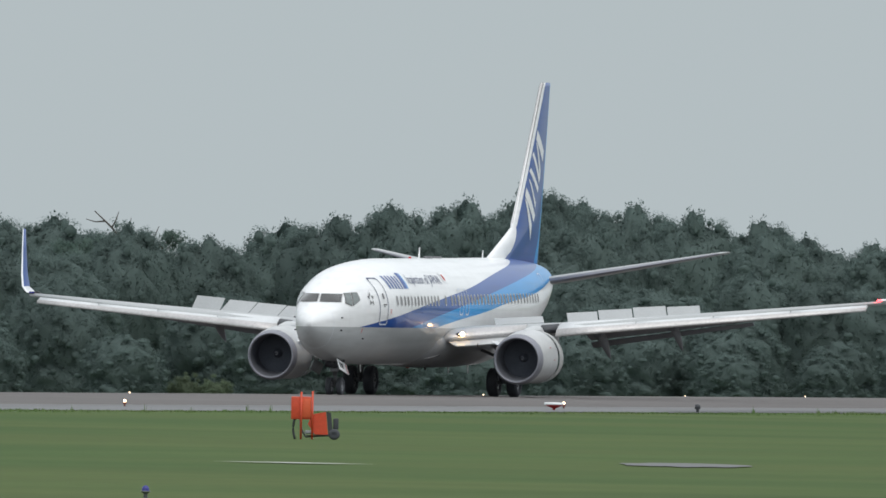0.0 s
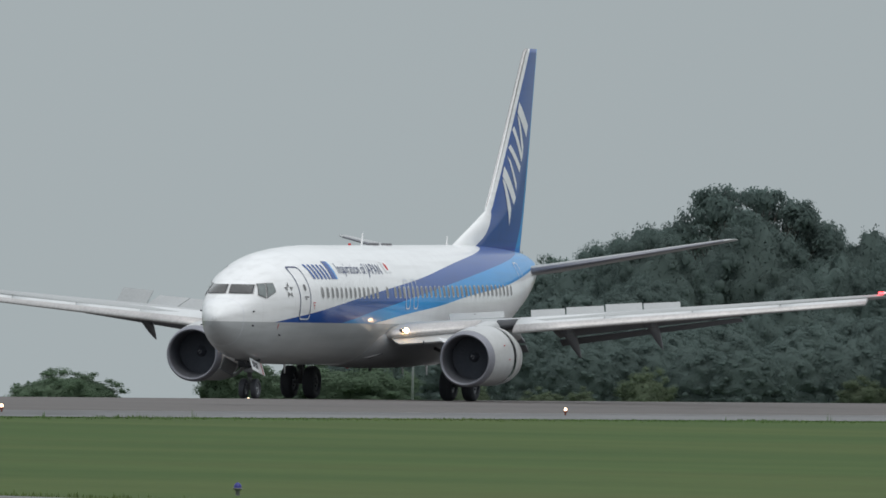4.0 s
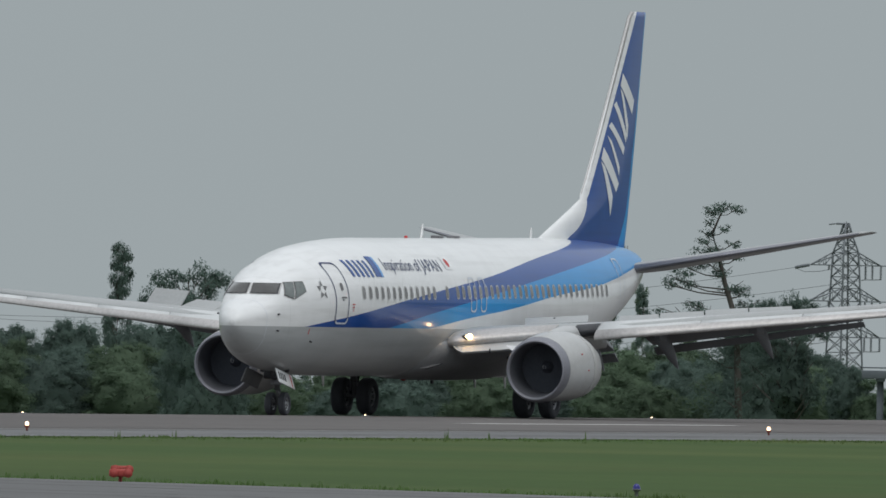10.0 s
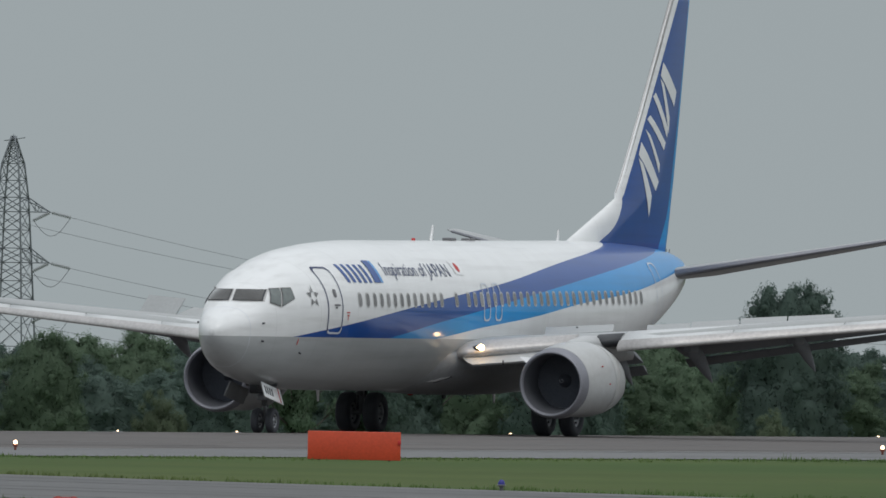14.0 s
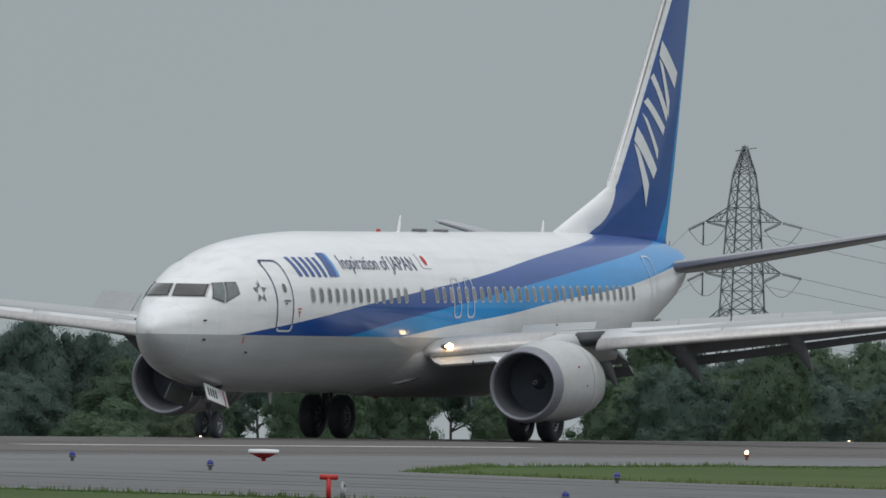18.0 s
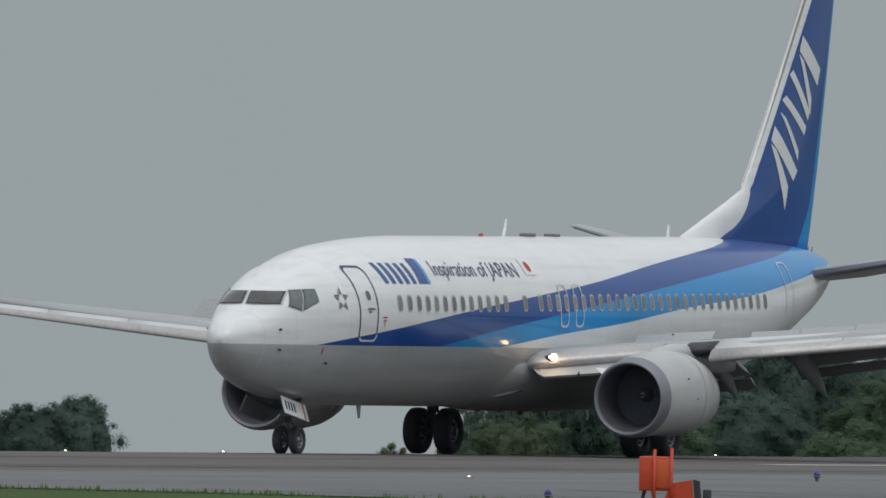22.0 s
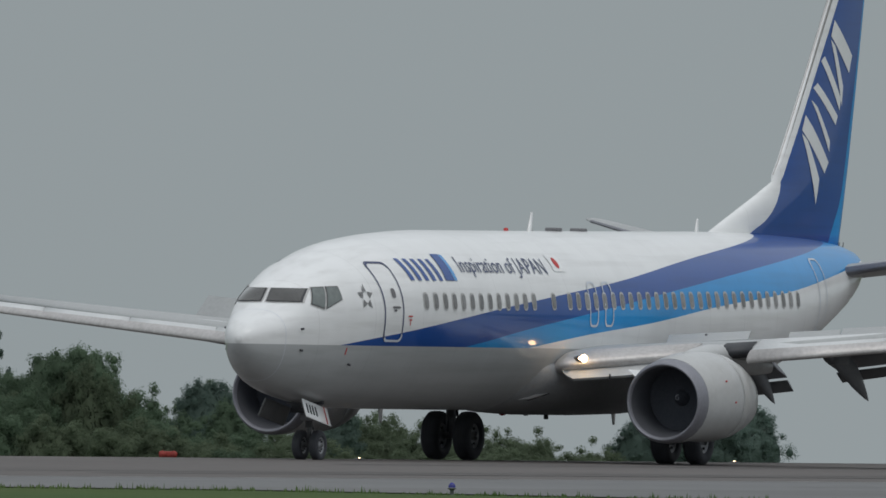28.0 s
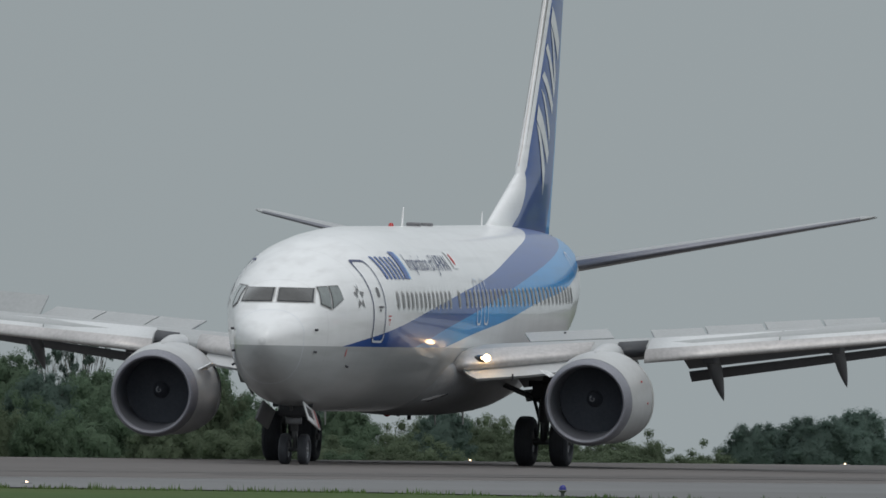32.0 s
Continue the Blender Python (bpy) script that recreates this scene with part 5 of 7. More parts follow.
def orange_unit(x, y, turn, tall):
    """A wheeled orange instrument: a box held between posts, a second slanted box, a dark panel."""
    root = tagged(at("orange_instrument", x, y, turn), "orange instrument box on posts beside a slanted lower box", "airfield equipment", "orange instruments")
    root.matrix_basis = root.matrix_basis @ Matrix.Diagonal((1, 1, tall, 1))
    bm = bmesh.new()
    box(bm, (-0.22, 0, 0.86), (0.52, 0.46, 0.62), bevel=0.02)
    part("upper_box", bm, M["orange"], root)
    bm = bmesh.new()
    box(bm, (-0.08, -0.235, 0.86), (0.24, 0.02, 0.52), bevel=0.008)
    part("front_panel", bm, shared_orange, root, "paler orange panel")
    for px, top in ((-0.22, 1.30), (0.07, 1.33)):
        bm = bmesh.new()
        rod(bm, (px, -0.265, 0), (px, -0.265, top), 0.028, 10)
        part("post", bm, M["orange"], root)
    bm = bmesh.new()
    rings(bm, [[(-0.04, y_, 0.42), (0.14, y_, 0.14), (0.48, y_, 0.14), (0.42, y_, 0.76), (0.10, y_, 0.70), (0.02, y_, 0.58)] for y_ in (-0.22, 0.22)], cap0=True, cap1=True)
    part("lower_box", bm, M["orange"], root, smooth=False)
    bm = bmesh.new()
    rings(bm, [[(0.49, y_, 0.14), (0.60, y_, 0.24), (0.55, y_, 0.74), (0.43, y_, 0.77)] for y_ in (-0.23, 0.23)], cap0=True, cap1=True)
    part("dark_panel", bm, M["black"], root, smooth=False)
    for wy in (-0.2, 0.2):
        bm = bmesh.new()
        turned(bm, [(-0.06, 0.06), (-0.06, 0.13), (-0.03, 0.15), (0.03, 0.15), (0.06, 0.13), (0.06, 0.06)], (0.64, wy, 0.15), "Y", 18)
        turned(bm, [(-0.03, 0.08), (-0.04, 0.0)], (0.64, wy, 0.15), "Y", 12)
        part("tyre", bm, M["tyre"], root, "small dark tyre")
    bm = bmesh.new()
    box(bm, (0.68, 0, 0.44), (0.14, 0.34, 0.30), bevel=0.02)
    part("side_case", bm, M["tyre"], root)
    bm = bmesh.new()
    tube(bm, [(-0.36 - 0.06 * math.sin(k / 9 * 3.0), -0.1, 0.64 * (1 - k / 9)) for k in range(10)], 0.035, 6)
    part("hose", bm, M["black"], root)
    bm = bmesh.new()
    tube(bm, [(-0.24, 0.1, 0.66), (-0.22, 0.1, 0.3), (-0.1, 0.1, 0.08), (0.66, 0.1, 0.14)], 0.035, 8)
    part("base_frame", bm, M["rim"], root, "grey tubular frame")
    bm = bmesh.new()
    box(bm, (0.02, -0.05, 0.20), (0.26, 0.30, 0.10), bevel=0.02)
    part("foot_plate", bm, M["rim"], root)


shared_orange = shader("pale_orange_enamel", (0.70, 0.12, 0.045), 0.5, 0.0, 0.1, 2.0, 16.0)
for x, y, tall in [(737.4, 189.8, 0.94), (623.17, 196.9, 0.89), (461.3, 194.1, 0.94)]:
    orange_unit(x, y, -70 + math.degrees(math.atan2(y, x)) - 20, tall)

# low orange board facing the runway
hx, hy = 624.0, 234.1
root = tagged(at("orange_board", hx, hy, -69.4), "low plain orange board standing in the grass", "sign")
bm = bmesh.new()
box(bm, (0, 0, 0.34), (2.10, 0.16, 0.64), bevel=0.012)
part("board", bm, M["orange"], root)
for px in (-0.8, 0.8):
    bm = bmesh.new()
    box(bm, (px, 0.14, 0.20), (0.06, 0.14, 0.40), bevel=0.01)
    part("foot", bm, M["strut"], root)
bm = bmesh.new()
box(bm, (1.02, -0.085, 0.42), (0.07, 0.03, 0.10), bevel=0.008)
part("latch", bm, M["red_mark"], root)

# twin-eyed red projector units
for x, y, z in [(*p, 0.0) for p in [(516.1, 181.3), (526.7, 185.0)]] + [(626.9, 293.5, ground_z(293.5)), (456.1, 176.2, 0.0)]:
    root = tagged(at("red_projector", x, y, math.degrees(math.atan2(y, x)) - 90, z), "small red twin-barrel lamp unit on a post", "lamp", "red projectors")
    bm = bmesh.new()
    box(bm, (-0.03, 0, 0.18), (0.36, 0.30, 0.14), bevel=0.03)
    part("body", bm, M["rust_red"], root)
    for px in (-0.12, 0.14):
        bm = bmesh.new()
        rod(bm, (px, -0.20, 0.18), (px, 0.05, 0.18), 0.085, 14)
        part("barrel", bm, M["rust_red"], root)
    bm = bmesh.new()
    rod(bm, (0, 0, 0), (0, 0, 0.14), 0.035, 8)
    part("post", bm, M["rust_red"], root)

# white-capped flush dishes and a red tee post
for x, y in [(593.0, 241.5), (977.5, 243.0)]:
    root = tagged(at("shallow_dish", x, y), "shallow white-topped red dish on a stub", "airfield equipment", "shallow dishes")
    bm = bmesh.new()
    turned(bm, [(0.20, 0.33), (0.24, 0.345), (0.275, 0.32), (0.28, 0.0)], (0, 0, 0), "Z", 24)
    part("cap", bm, M["white"], root, "white cap")
    bm = bmesh.new()
    turned(bm, [(0.0, 0.05), (0.08, 0.05), (0.10, 0.12), (0.20, 0.33)], (0, 0, 0), "Z", 20)
    part("bowl", bm, M["red_mark"], root)
tx, ty = 480.4, 194.4
root = tagged(at("red_tee_post", tx, ty, math.degrees(math.atan2(ty, tx)) - 90), "red T-shaped marker post", "marker")
bm = bmesh.new()
rod(bm, (0, 0, 0), (0, 0, 0.42), 0.045, 10)
part("post", bm, M["red_mark"], root)
bm = bmesh.new()
rod(bm, (-0.16, 0, 0.43), (0.16, 0, 0.43), 0.045, 10)
part("crossbar", bm, M["red_mark"], root)
root = tagged(at("grey_pipe", tx + 0.3, ty - 0.13, 0), "bent grey conduit pipe beside the red post", "pipe")
bm = bmesh.new()
rod(bm, (0, 0, 0), (0, 0, 0.33), 0.035, 8)
rod(bm, (0.12, 0, 0), (0.12, 0, 0.28), 0.035, 8)
rod(bm, (0, 0, 0.33), (0.12, 0, 0.28), 0.035, 8)
part("conduit", bm, M["rim"], root)
dx_, dy_ = 982.6, 239.2
root = tagged(at("dark_marker", dx_, dy_), "small dark marker lamp on the shoulder", "lamp")
bm = bmesh.new()
turned(bm, [(0, 0.05), (0.12, 0.05), (0.14, 0.10), (0.28, 0.09), (0.30, 0.0)], (0, 0, 0), "Z", 12)
part("body", bm, M["black"], root)


# ---- distance: woods, gantry, pylons. Places by bearing (degrees) and range (metres) from the viewing spot ----
def polar(az, d):
    a = radians(az)
    return -math.sin(a) * d, math.cos(a) * d


def height_at(el, d):
    return EYE_HEIGHT + d * math.tan(radians(el))


def knob(v, bx, bz, r0):
    return 1 + 0.24 * noise.noise(v * 3.1 + Vector((bx * 9, bz * 7, r0 * 20))) + 0.14 * noise.noise(v * 8.0)


def crown_mesh(name, blobs, leaves, size, mat, hearts=(), fit=True, spread=0.62, core=0.0, cover=2700):
    """A crown of many small leaves gathered in sprays round each clump, over knobbly hearts; unit height and width."""
    bl = np.array(blobs)
    share = bl[:, 3] ** 1.7
    pick = rg.choice(len(bl), leaves, p=share / share.sum())
    sprays = rg.normal(size=(len(bl), 7, 3))
    sprays /= np.linalg.norm(sprays, axis=2)[:, :, None]
    sp = sprays[pick, rg.randint(0, 7, leaves)]
    cen, br, sq = bl[pick, :3], bl[pick, 3:4], bl[pick, 4:5]
    flat = np.concatenate((np.ones((leaves, 2)), sq), 1)
    d = rg.normal(size=(leaves, 3))
    d /= np.linalg.norm(d, axis=1)[:, None]
    lone = rg.rand(leaves, 1) < 0.22
    off = np.where(lone, sp * (spread + 0.35) + d * 0.40 * rg.rand(leaves, 1), d * (0.70 + 0.34 * rg.rand(leaves, 1))) if core else sp * spread + d * 0.55 * rg.rand(leaves, 1) ** 0.6
    c = cen + off * br * flat
    nrm = off * 1.1 + rg.normal(size=(leaves, 3)) * 0.35 + np.array((0, 0, 0.35))
    u = np.cross(nrm, rg.normal(size=(leaves, 3)))
    u /= np.linalg.norm(u, axis=1)[:, None] + 1e-9
    w = np.cross(nrm, u)
    w /= np.linalg.norm(w, axis=1)[:, None] + 1e-9
    s = size * (0.55 + 0.9 * rg.rand(leaves, 1))
    vs = np.stack((c + u * s, c + w * s * 0.9, c - u * s), 1).reshape(-1, 3).tolist()
    # leaves of one clump share the clump's rounded shading
    turn = off * 0.50 + (c - bl[:, :3].mean(axis=0)) * 0.8 + np.array((0, 0, 0.10)) + rg.normal(size=(leaves, 3)) * 0.16
    turn[:, 2] *= 0.6
    turn /= np.linalg.norm(turn, axis=1)[:, None] + 1e-9
    shade = np.repeat(turn, 3, axis=0).tolist()
    for bx, by, bz, r0, s0 in hearts:
        for k in range(cover):
            v = Vector(rg.normal(size=3)).normalized()
            h0 = r0 * (1.0 + 0.06 * rg.rand()) * knob(v, bx, bz, r0)
            p = Vector((bx + h0 * v.x, by + h0 * v.y, bz + h0 * s0 * v.z))
            a = (v.cross(Vector(rg.normal(size=3))).normalized() + v * rg.uniform(-0.7, 0.7)) * size * rg.uniform(0.8, 1.5)
            b = Vector(rg.normal(size=3)).normalized() * size * rg.uniform(1.0, 1.7) + v * size * rg.uniform(0.0, 1.4)
            vs += [tuple(p + a), tuple(p + b), tuple(p - a)]
            shade += [tuple(Vector((v.x, v.y, 0.45 * v.z + 0.12)).normalized())] * 3
    leaves = len(vs) // 3
    fs = [(3 * k, 3 * k + 1, 3 * k + 2) for k in range(leaves)]
    for bx, by, bz, r0, s0, na, nq in [(*h, 20, 30) for h in hearts] + [(b[0], b[1], b[2], b[3] * core, b[4], 6, 9) for b in blobs if core]:
        i0 = len(vs)
        for a in range(na):
            th = math.pi * (a + 0.5) / na
            for q in range(nq):
                ph = 2 * math.pi * q / nq
                v = Vector((math.sin(th) * math.cos(ph), math.sin(th) * math.sin(ph), math.cos(th)))
                h0 = r0 * knob(v, bx, bz, r0)
                vs.append((bx + h0 * v.x, by + h0 * v.y, bz + h0 * s0 * v.z))
        for a in range(na - 1):
            for q in range(nq):
                r = (q + 1) % nq
                fs.append((i0 + a * nq + q, i0 + a * nq + r, i0 + a * nq + nq + r, i0 + a * nq + nq + q))
        fs.append(tuple(i0 + q for q in range(nq)))
        fs.append(tuple(i0 + (na - 1) * nq + q for q in range(nq))[::-1])
    arr = np.array(vs)
    if fit:
        arr[:, 2] /= np.percentile(arr[:, 2], 99.5)
        arr[:, :2] *= 0.5 / np.percentile(np.abs(arr[:, :2]), 98.5)
    me = bpy.data.meshes.new(name)
    me.from_pydata(arr.tolist(), [], fs)
    me.materials.append(mat)
    me.polygons.foreach_set("use_smooth", [True] * len(fs))
    me.normals_split_custom_set_from_vertices(shade + [(0, 0, 0)] * (len(vs) - len(shade)))
    return me


def trunk_mesh(name, path, r, blobs, reach=0.16):
    """A tapered trunk along its path, with a limb that forks into every clump of leaves."""
    bm = bmesh.new()
    path = [Vector(p) for p in path]
    n = len(path) - 1
    tube(bm, path, r, 8, r * 0.22)
    for bx, by, bz, br, _ in blobs:
        z = max(path[0].z + 0.05, min(bz - reach * (0.5 + abs(bx) + abs(by)), path[-1].z - 0.01))
        k = max(i for i in range(n) if path[i].z <= z)
        f = min(1.0, (z - path[k].z) / max(1e-6, path[k + 1].z - path[k].z))
        p = path[k].lerp(path[k + 1], f)
        q = Vector((bx, by, bz))
        mid = p.lerp(q, 0.5) + Vector((0, 0, -0.03 * reach / 0.16))
        tube(bm, [p, mid, q], r * 0.42 * (1.15 - z), 5, r * 0.12)
        for s in (-0.6, 0.6):
            tube(bm, [mid.lerp(q, 0.5), q + Vector((s * br, s * br * 0.4, br * 0.35))], r * 0.14, 4, r * 0.06)
    return finish(bm, name, M["bark"])


def straight(hgt, lean=0.0):
    return [(lean * (k / 6) ** 1.5 + 0.012 * math.sin(k * 2.1), 0.01 * math.cos(k * 1.7), hgt * k / 6) for k in range(7)]


# clumps of the old pine: across, height, half width, half height (parts of its height)
PINE = [(-0.083, 0.970, 0.040, 0.5), (-0.031, 0.985, 0.042, 0.45), (0.018, 0.980, 0.034, 0.5), (-0.092, 0.930, 0.022, 0.8), (0.03, 0.783, 0.026, 0.5), (-0.10, 0.88, 0.03, 0.5), (-0.02, 0.90, 0.028, 0.5), (0.01, 0.84, 0.03, 0.5), (-0.11, 0.845, 0.032, 0.5), (-0.120, 0.801, 0.040, 0.55),
        (-0.064, 0.805, 0.042, 0.6), (-0.083, 0.755, 0.046, 0.6), (-0.175, 0.737, 0.062, 0.5), (-0.221, 0.690, 0.042, 0.7), (-0.245, 0.667, 0.02, 0.8), (-0.175, 0.672, 0.036, 0.5), (-0.028, 0.727, 0.046, 0.55),
        (0.009, 0.663, 0.056, 0.5), (0.055, 0.645, 0.038, 0.5), (0.083, 0.589, 0.052, 0.5), (0.037, 0.580, 0.042, 0.6), (0.064, 0.525, 0.052, 0.5), (-0.147, 0.589, 0.036, 0.5), (-0.120, 0.562, 0.056, 0.48),
        (-0.083, 0.543, 0.038, 0.6), (-0.258, 0.556, 0.046, 0.36), (0.083, 0.488, 0.064, 0.5), (0.009, 0.479, 0.066, 0.5), (0.05, 0.42, 0.09, 0.6), (-0.05, 0.36, 0.1, 0.6), (0.12, 0.34, 0.1, 0.6), (0.0, 0.2, 0.16, 0.8)]


def make_tree(kind, mat, seed):
    """A unit tree (height 1, width about 1 before scaling) of its kind, with trunk and crown."""
    r = random.Random(seed)
    blobs = []
    if kind == "broad":
        for k in range(90):
            a, z = r.uniform(0, 6.28), 0.10 + 0.85 * (k / 89) ** 0.9
            edge = 0.40 * math.sqrt(max(0.03, 1 - ((z - 0.42) / 0.56) ** 2)) * r.uniform(0.70, 1.15)
            blobs.append((edge * math.cos(a), edge * math.sin(a), z, r.uniform(0.04, 0.095), r.uniform(0.6, 0.9)))
        heart = [(0, 0, 0.52, 0.32, 1.18), (0.04, 0, 0.26, 0.35, 0.78)]
        crown = crown_mesh("crown", blobs, 21000, 0.0080, mat, heart, True, 0.75, 0.45, 6500)
        trunk = trunk_mesh("trunk", straight(0.82), 0.03, blobs[::6])
    elif kind == "far":
        for k in range(130):
            a, z = r.uniform(0, 6.28), 0.08 + 0.88 * (k / 129) ** 0.9
            edge = 0.40 * math.sqrt(max(0.03, 1 - ((z - 0.42) / 0.57) ** 2)) * r.uniform(0.82, 1.10)
            blobs.append((edge * math.cos(a), edge * math.sin(a), z, r.uniform(0.04, 0.085), r.uniform(0.7, 1.0)))
        crown = crown_mesh("crown", blobs, 26000, 0.0062, mat, [(0, 0, 0.53, 0.355, 1.18), (0, 0, 0.24, 0.38, 0.72)], True, 0.55, 0.45, 13000)
        trunk = trunk_mesh("trunk", straight(0.7), 0.03, blobs[::13])
    elif kind == "tall":
        for k in range(26):
            z = 0.20 + 0.77 * k / 25
            a = r.uniform(0, 6.28)
            q = r.uniform(0.04, 0.36) * (1.2 - z * 0.85)
            blobs.append((q * math.cos(a), q * math.sin(a), z, r.uniform(0.08, 0.13) * (1.4 - 0.6 * z), 0.45))
        crown, trunk = crown_mesh("crown", blobs, 11000, 0.0098, mat), trunk_mesh("trunk", straight(0.97), 0.024, blobs, 0.05)
    elif kind == "loose":
        for k in range(40):
            a, z = r.uniform(0, 6.28), 0.26 + 0.68 * (k / 39) ** 0.85
            q = (0.42 - 0.32 * max(0, z - 0.6)) * r.uniform(0.25, 1.05)
            blobs.append((q * math.cos(a), q * math.sin(a), z, r.uniform(0.075, 0.14), r.uniform(0.45, 0.7)))
        crown, trunk = crown_mesh("crown", blobs, 18000, 0.0098, mat, [(0, 0, 0.42, 0.18, 1.2)]), trunk_mesh("trunk", straight(0.93, 0.04), 0.026, blobs, 0.14)
    elif kind == "stand":
        for k in range(62):
            a, z = r.uniform(0, 6.28), 0.50 + 0.45 * (k / 61) ** 0.75
            q = 0.44 * math.sqrt(max(0.05, 1 - ((z - 0.66) / 0.34) ** 2)) * r.uniform(0.3, 1.05)
            blobs.append((q * math.cos(a), q * math.sin(a), z, r.uniform(0.06, 0.11), r.uniform(0.5, 0.8)))
        crown, trunk = crown_mesh("crown", blobs, 17000, 0.0090, mat, [(0, 0, 0.72, 0.17, 0.9)], True, 0.62, 0.45, 1500), trunk_mesh("trunk", straight(0.92, 0.03), 0.030, blobs[::2], 0.16)
    elif kind == "open":
        for k in range(34):
            a, z = r.uniform(0, 6.28), 0.62 + 0.34 * r.random()
            q = (0.46 - 0.55 * max(0, z - 0.78)) * math.sqrt(r.uniform(0.15, 1.0))
            blobs.append((q * math.cos(a), q * math.sin(a), z, r.uniform(0.045, 0.085), r.uniform(0.35, 0.6)))
        crown, trunk = crown_mesh("crown", blobs, 6500, 0.0100, mat), trunk_mesh("trunk", straight(0.90, 0.03), 0.026, blobs, 0.30)
    elif kind == "umbrella":
        for k in range(80):
            a, q = r.uniform(0, 6.28), 0.46 * math.sqrt(r.random())
            z = 0.94 - 0.42 * (q / 0.46) ** 2 * 0.5 - r.uniform(0, 0.05) - (0.08 if k % 4 == 0 else 0)
            blobs.append((q * math.cos(a), q * math.sin(a), z, r.uniform(0.07, 0.105), 0.5))
        crown, trunk = crown_mesh("crown", blobs, 20000, 0.0110, mat), trunk_mesh("trunk", straight(0.72), 0.02, blobs, 0.42)
    elif kind == "pine":
        blobs = [(x, r.uniform(-0.05, 0.05), z, s * 1.38, q) for x, z, s, q in PINE]
        path = [(0.05, 0, 0), (0.04, 0, 0.3), (0.03, 0, 0.52), (-0.02, 0, 0.68), (-0.05, 0, 0.80), (-0.075, 0, 0.88), (-0.04, 0, 0.965)]
        crown, trunk = crown_mesh("crown", blobs, 11000, 0.0055, mat, (), False), trunk_mesh("trunk", path, 0.016, blobs, 0.05)
    else:
        for k in range(46):
            a, q = r.uniform(0, 6.28), 0.42 * math.sqrt(r.random())
            blobs.append((q * math.cos(a), q * math.sin(a), (0.86 - 1.7 * q * q) * r.uniform(0.45, 1.08), r.uniform(0.05, 0.115), 0.8))
        crown = crown_mesh("crown", blobs, 14000, 0.0105, mat, [(0, 0, 0.36, 0.345, 0.96)], True, 0.78, 0.45, 6500)
        trunk = trunk_mesh("trunk", straight(0.5), 0.03, blobs[::10])
    root = empty({"pine": "pine_tree", "bush": "bush"}.get(kind, "tree"))
    for nm, me in (("trunk", trunk), ("crown", crown)):
        ob = new(nm, me)
        ob.parent = root
    return root


KINDS = {"broad": [make_tree("broad", M[m], s) for s, m in ((1, "leaf"), (2, "leaf_part_hazed"), (3, "leaf_part_hazed"), (4, "leaf"))],
         "olive": [make_tree("bush", M["leaf_light"], s) for s in (31, 32)],
         "far": [make_tree("far", M["leaf_hazed"], s) for s in (11, 12, 13)],
         "tall": [make_tree("tall", M[m], s) for s, m in ((5, "leaf"), (6, "leaf_part_hazed"))],
         "loose": [make_tree("loose", M[m], s) for s, m in ((15, "leaf_part_hazed"), (16, "leaf_part_hazed"), (17, "leaf"))],
         "stand": [make_tree("stand", M["leaf_part_hazed"], s) for s in (51, 52, 53)],
         "open": [make_tree("open", M["leaf_part_hazed"], s) for s in (41, 42)],
         "umbrella": [make_tree("umbrella", M["leaf_hazed"], 18)],
         "pine": [make_tree("pine", M["leaf_part_hazed"], 7)],
         "bush": [make_tree("bush", M[m], s) for s, m in ((8, "leaf"), (9, "leaf_light"), (10, "leaf"))]}
LABELS = {"broad": "dark green broadleaf tree beyond the runway", "far": "dense dark wooded-hill tree beyond the runway", "tall": "tall slender loose-crowned tree beyond the runway",
          "stand": "dark woodland tree with a bare lower trunk",
          "open": "sparse tree with bare forking limbs and small leaf tufts",
          "loose": "open-crowned tree with layered leafy boughs", "umbrella": "broad flat-topped tree standing over the woods",
          "pine": "wind-bent tall pine with sparse clumped branches", "olive": "pale olive bush at the foot of the woods", "bush": "green rounded scrub bush beyond the runway"}
used = set()
tr = random.Random(21)


def plant(kind, az, d, el_top, width, foot=None):
    """Plant a tree by bearing and range so that it reaches a given elevation."""
    x, y = polar(az, d)
    z0 = ground_z(y) - 0.15
    hgt = height_at(el_top + {"broad": 0.007, "far": 0.006}.get(kind, 0), d) - z0
    if hgt < 1.0:
        return
    i = tr.randrange(len(KINDS[kind]))
    src = KINDS[kind][i]
    turn = 0 if kind == "pine" else tr.uniform(0, 360)
    m = pose(x, y, z0, 0, 0, turn if kind != "pine" else az + 0)
    width = max(width, hgt * {"broad": 0.62, "far": 0.6, "bush": 0.55, "olive": 0.7, "tall": 0.22, "loose": 0.4, "open": 0.25, "stand": 0.4, "umbrella": 0.3, "pine": 1.0}[kind])
    if kind == "pine":
        width = hgt
    if kind == "loose":
        width *= 1.4
    if kind in ("far", "broad"):
        width = min(width, hgt * 1.15)
    sc = Matrix.Diagonal((width, width, hgt, 1))
    if (kind, i) not in used:
        used.add((kind, i))
        ob = src
    else:
        ob = copy_thing(src, m)
    ob.matrix_basis = m @ sc
    tagged(ob, LABELS[kind], "bush" if kind in ("bush", "olive") else "tree", {"far": "woods on the hill", "bush": "scrub beyond the runway", "olive": "scrub beyond the runway"}.get(kind, "trees beyond the runway"))


def skyline(table, az):
    return interp(table, az, 1)


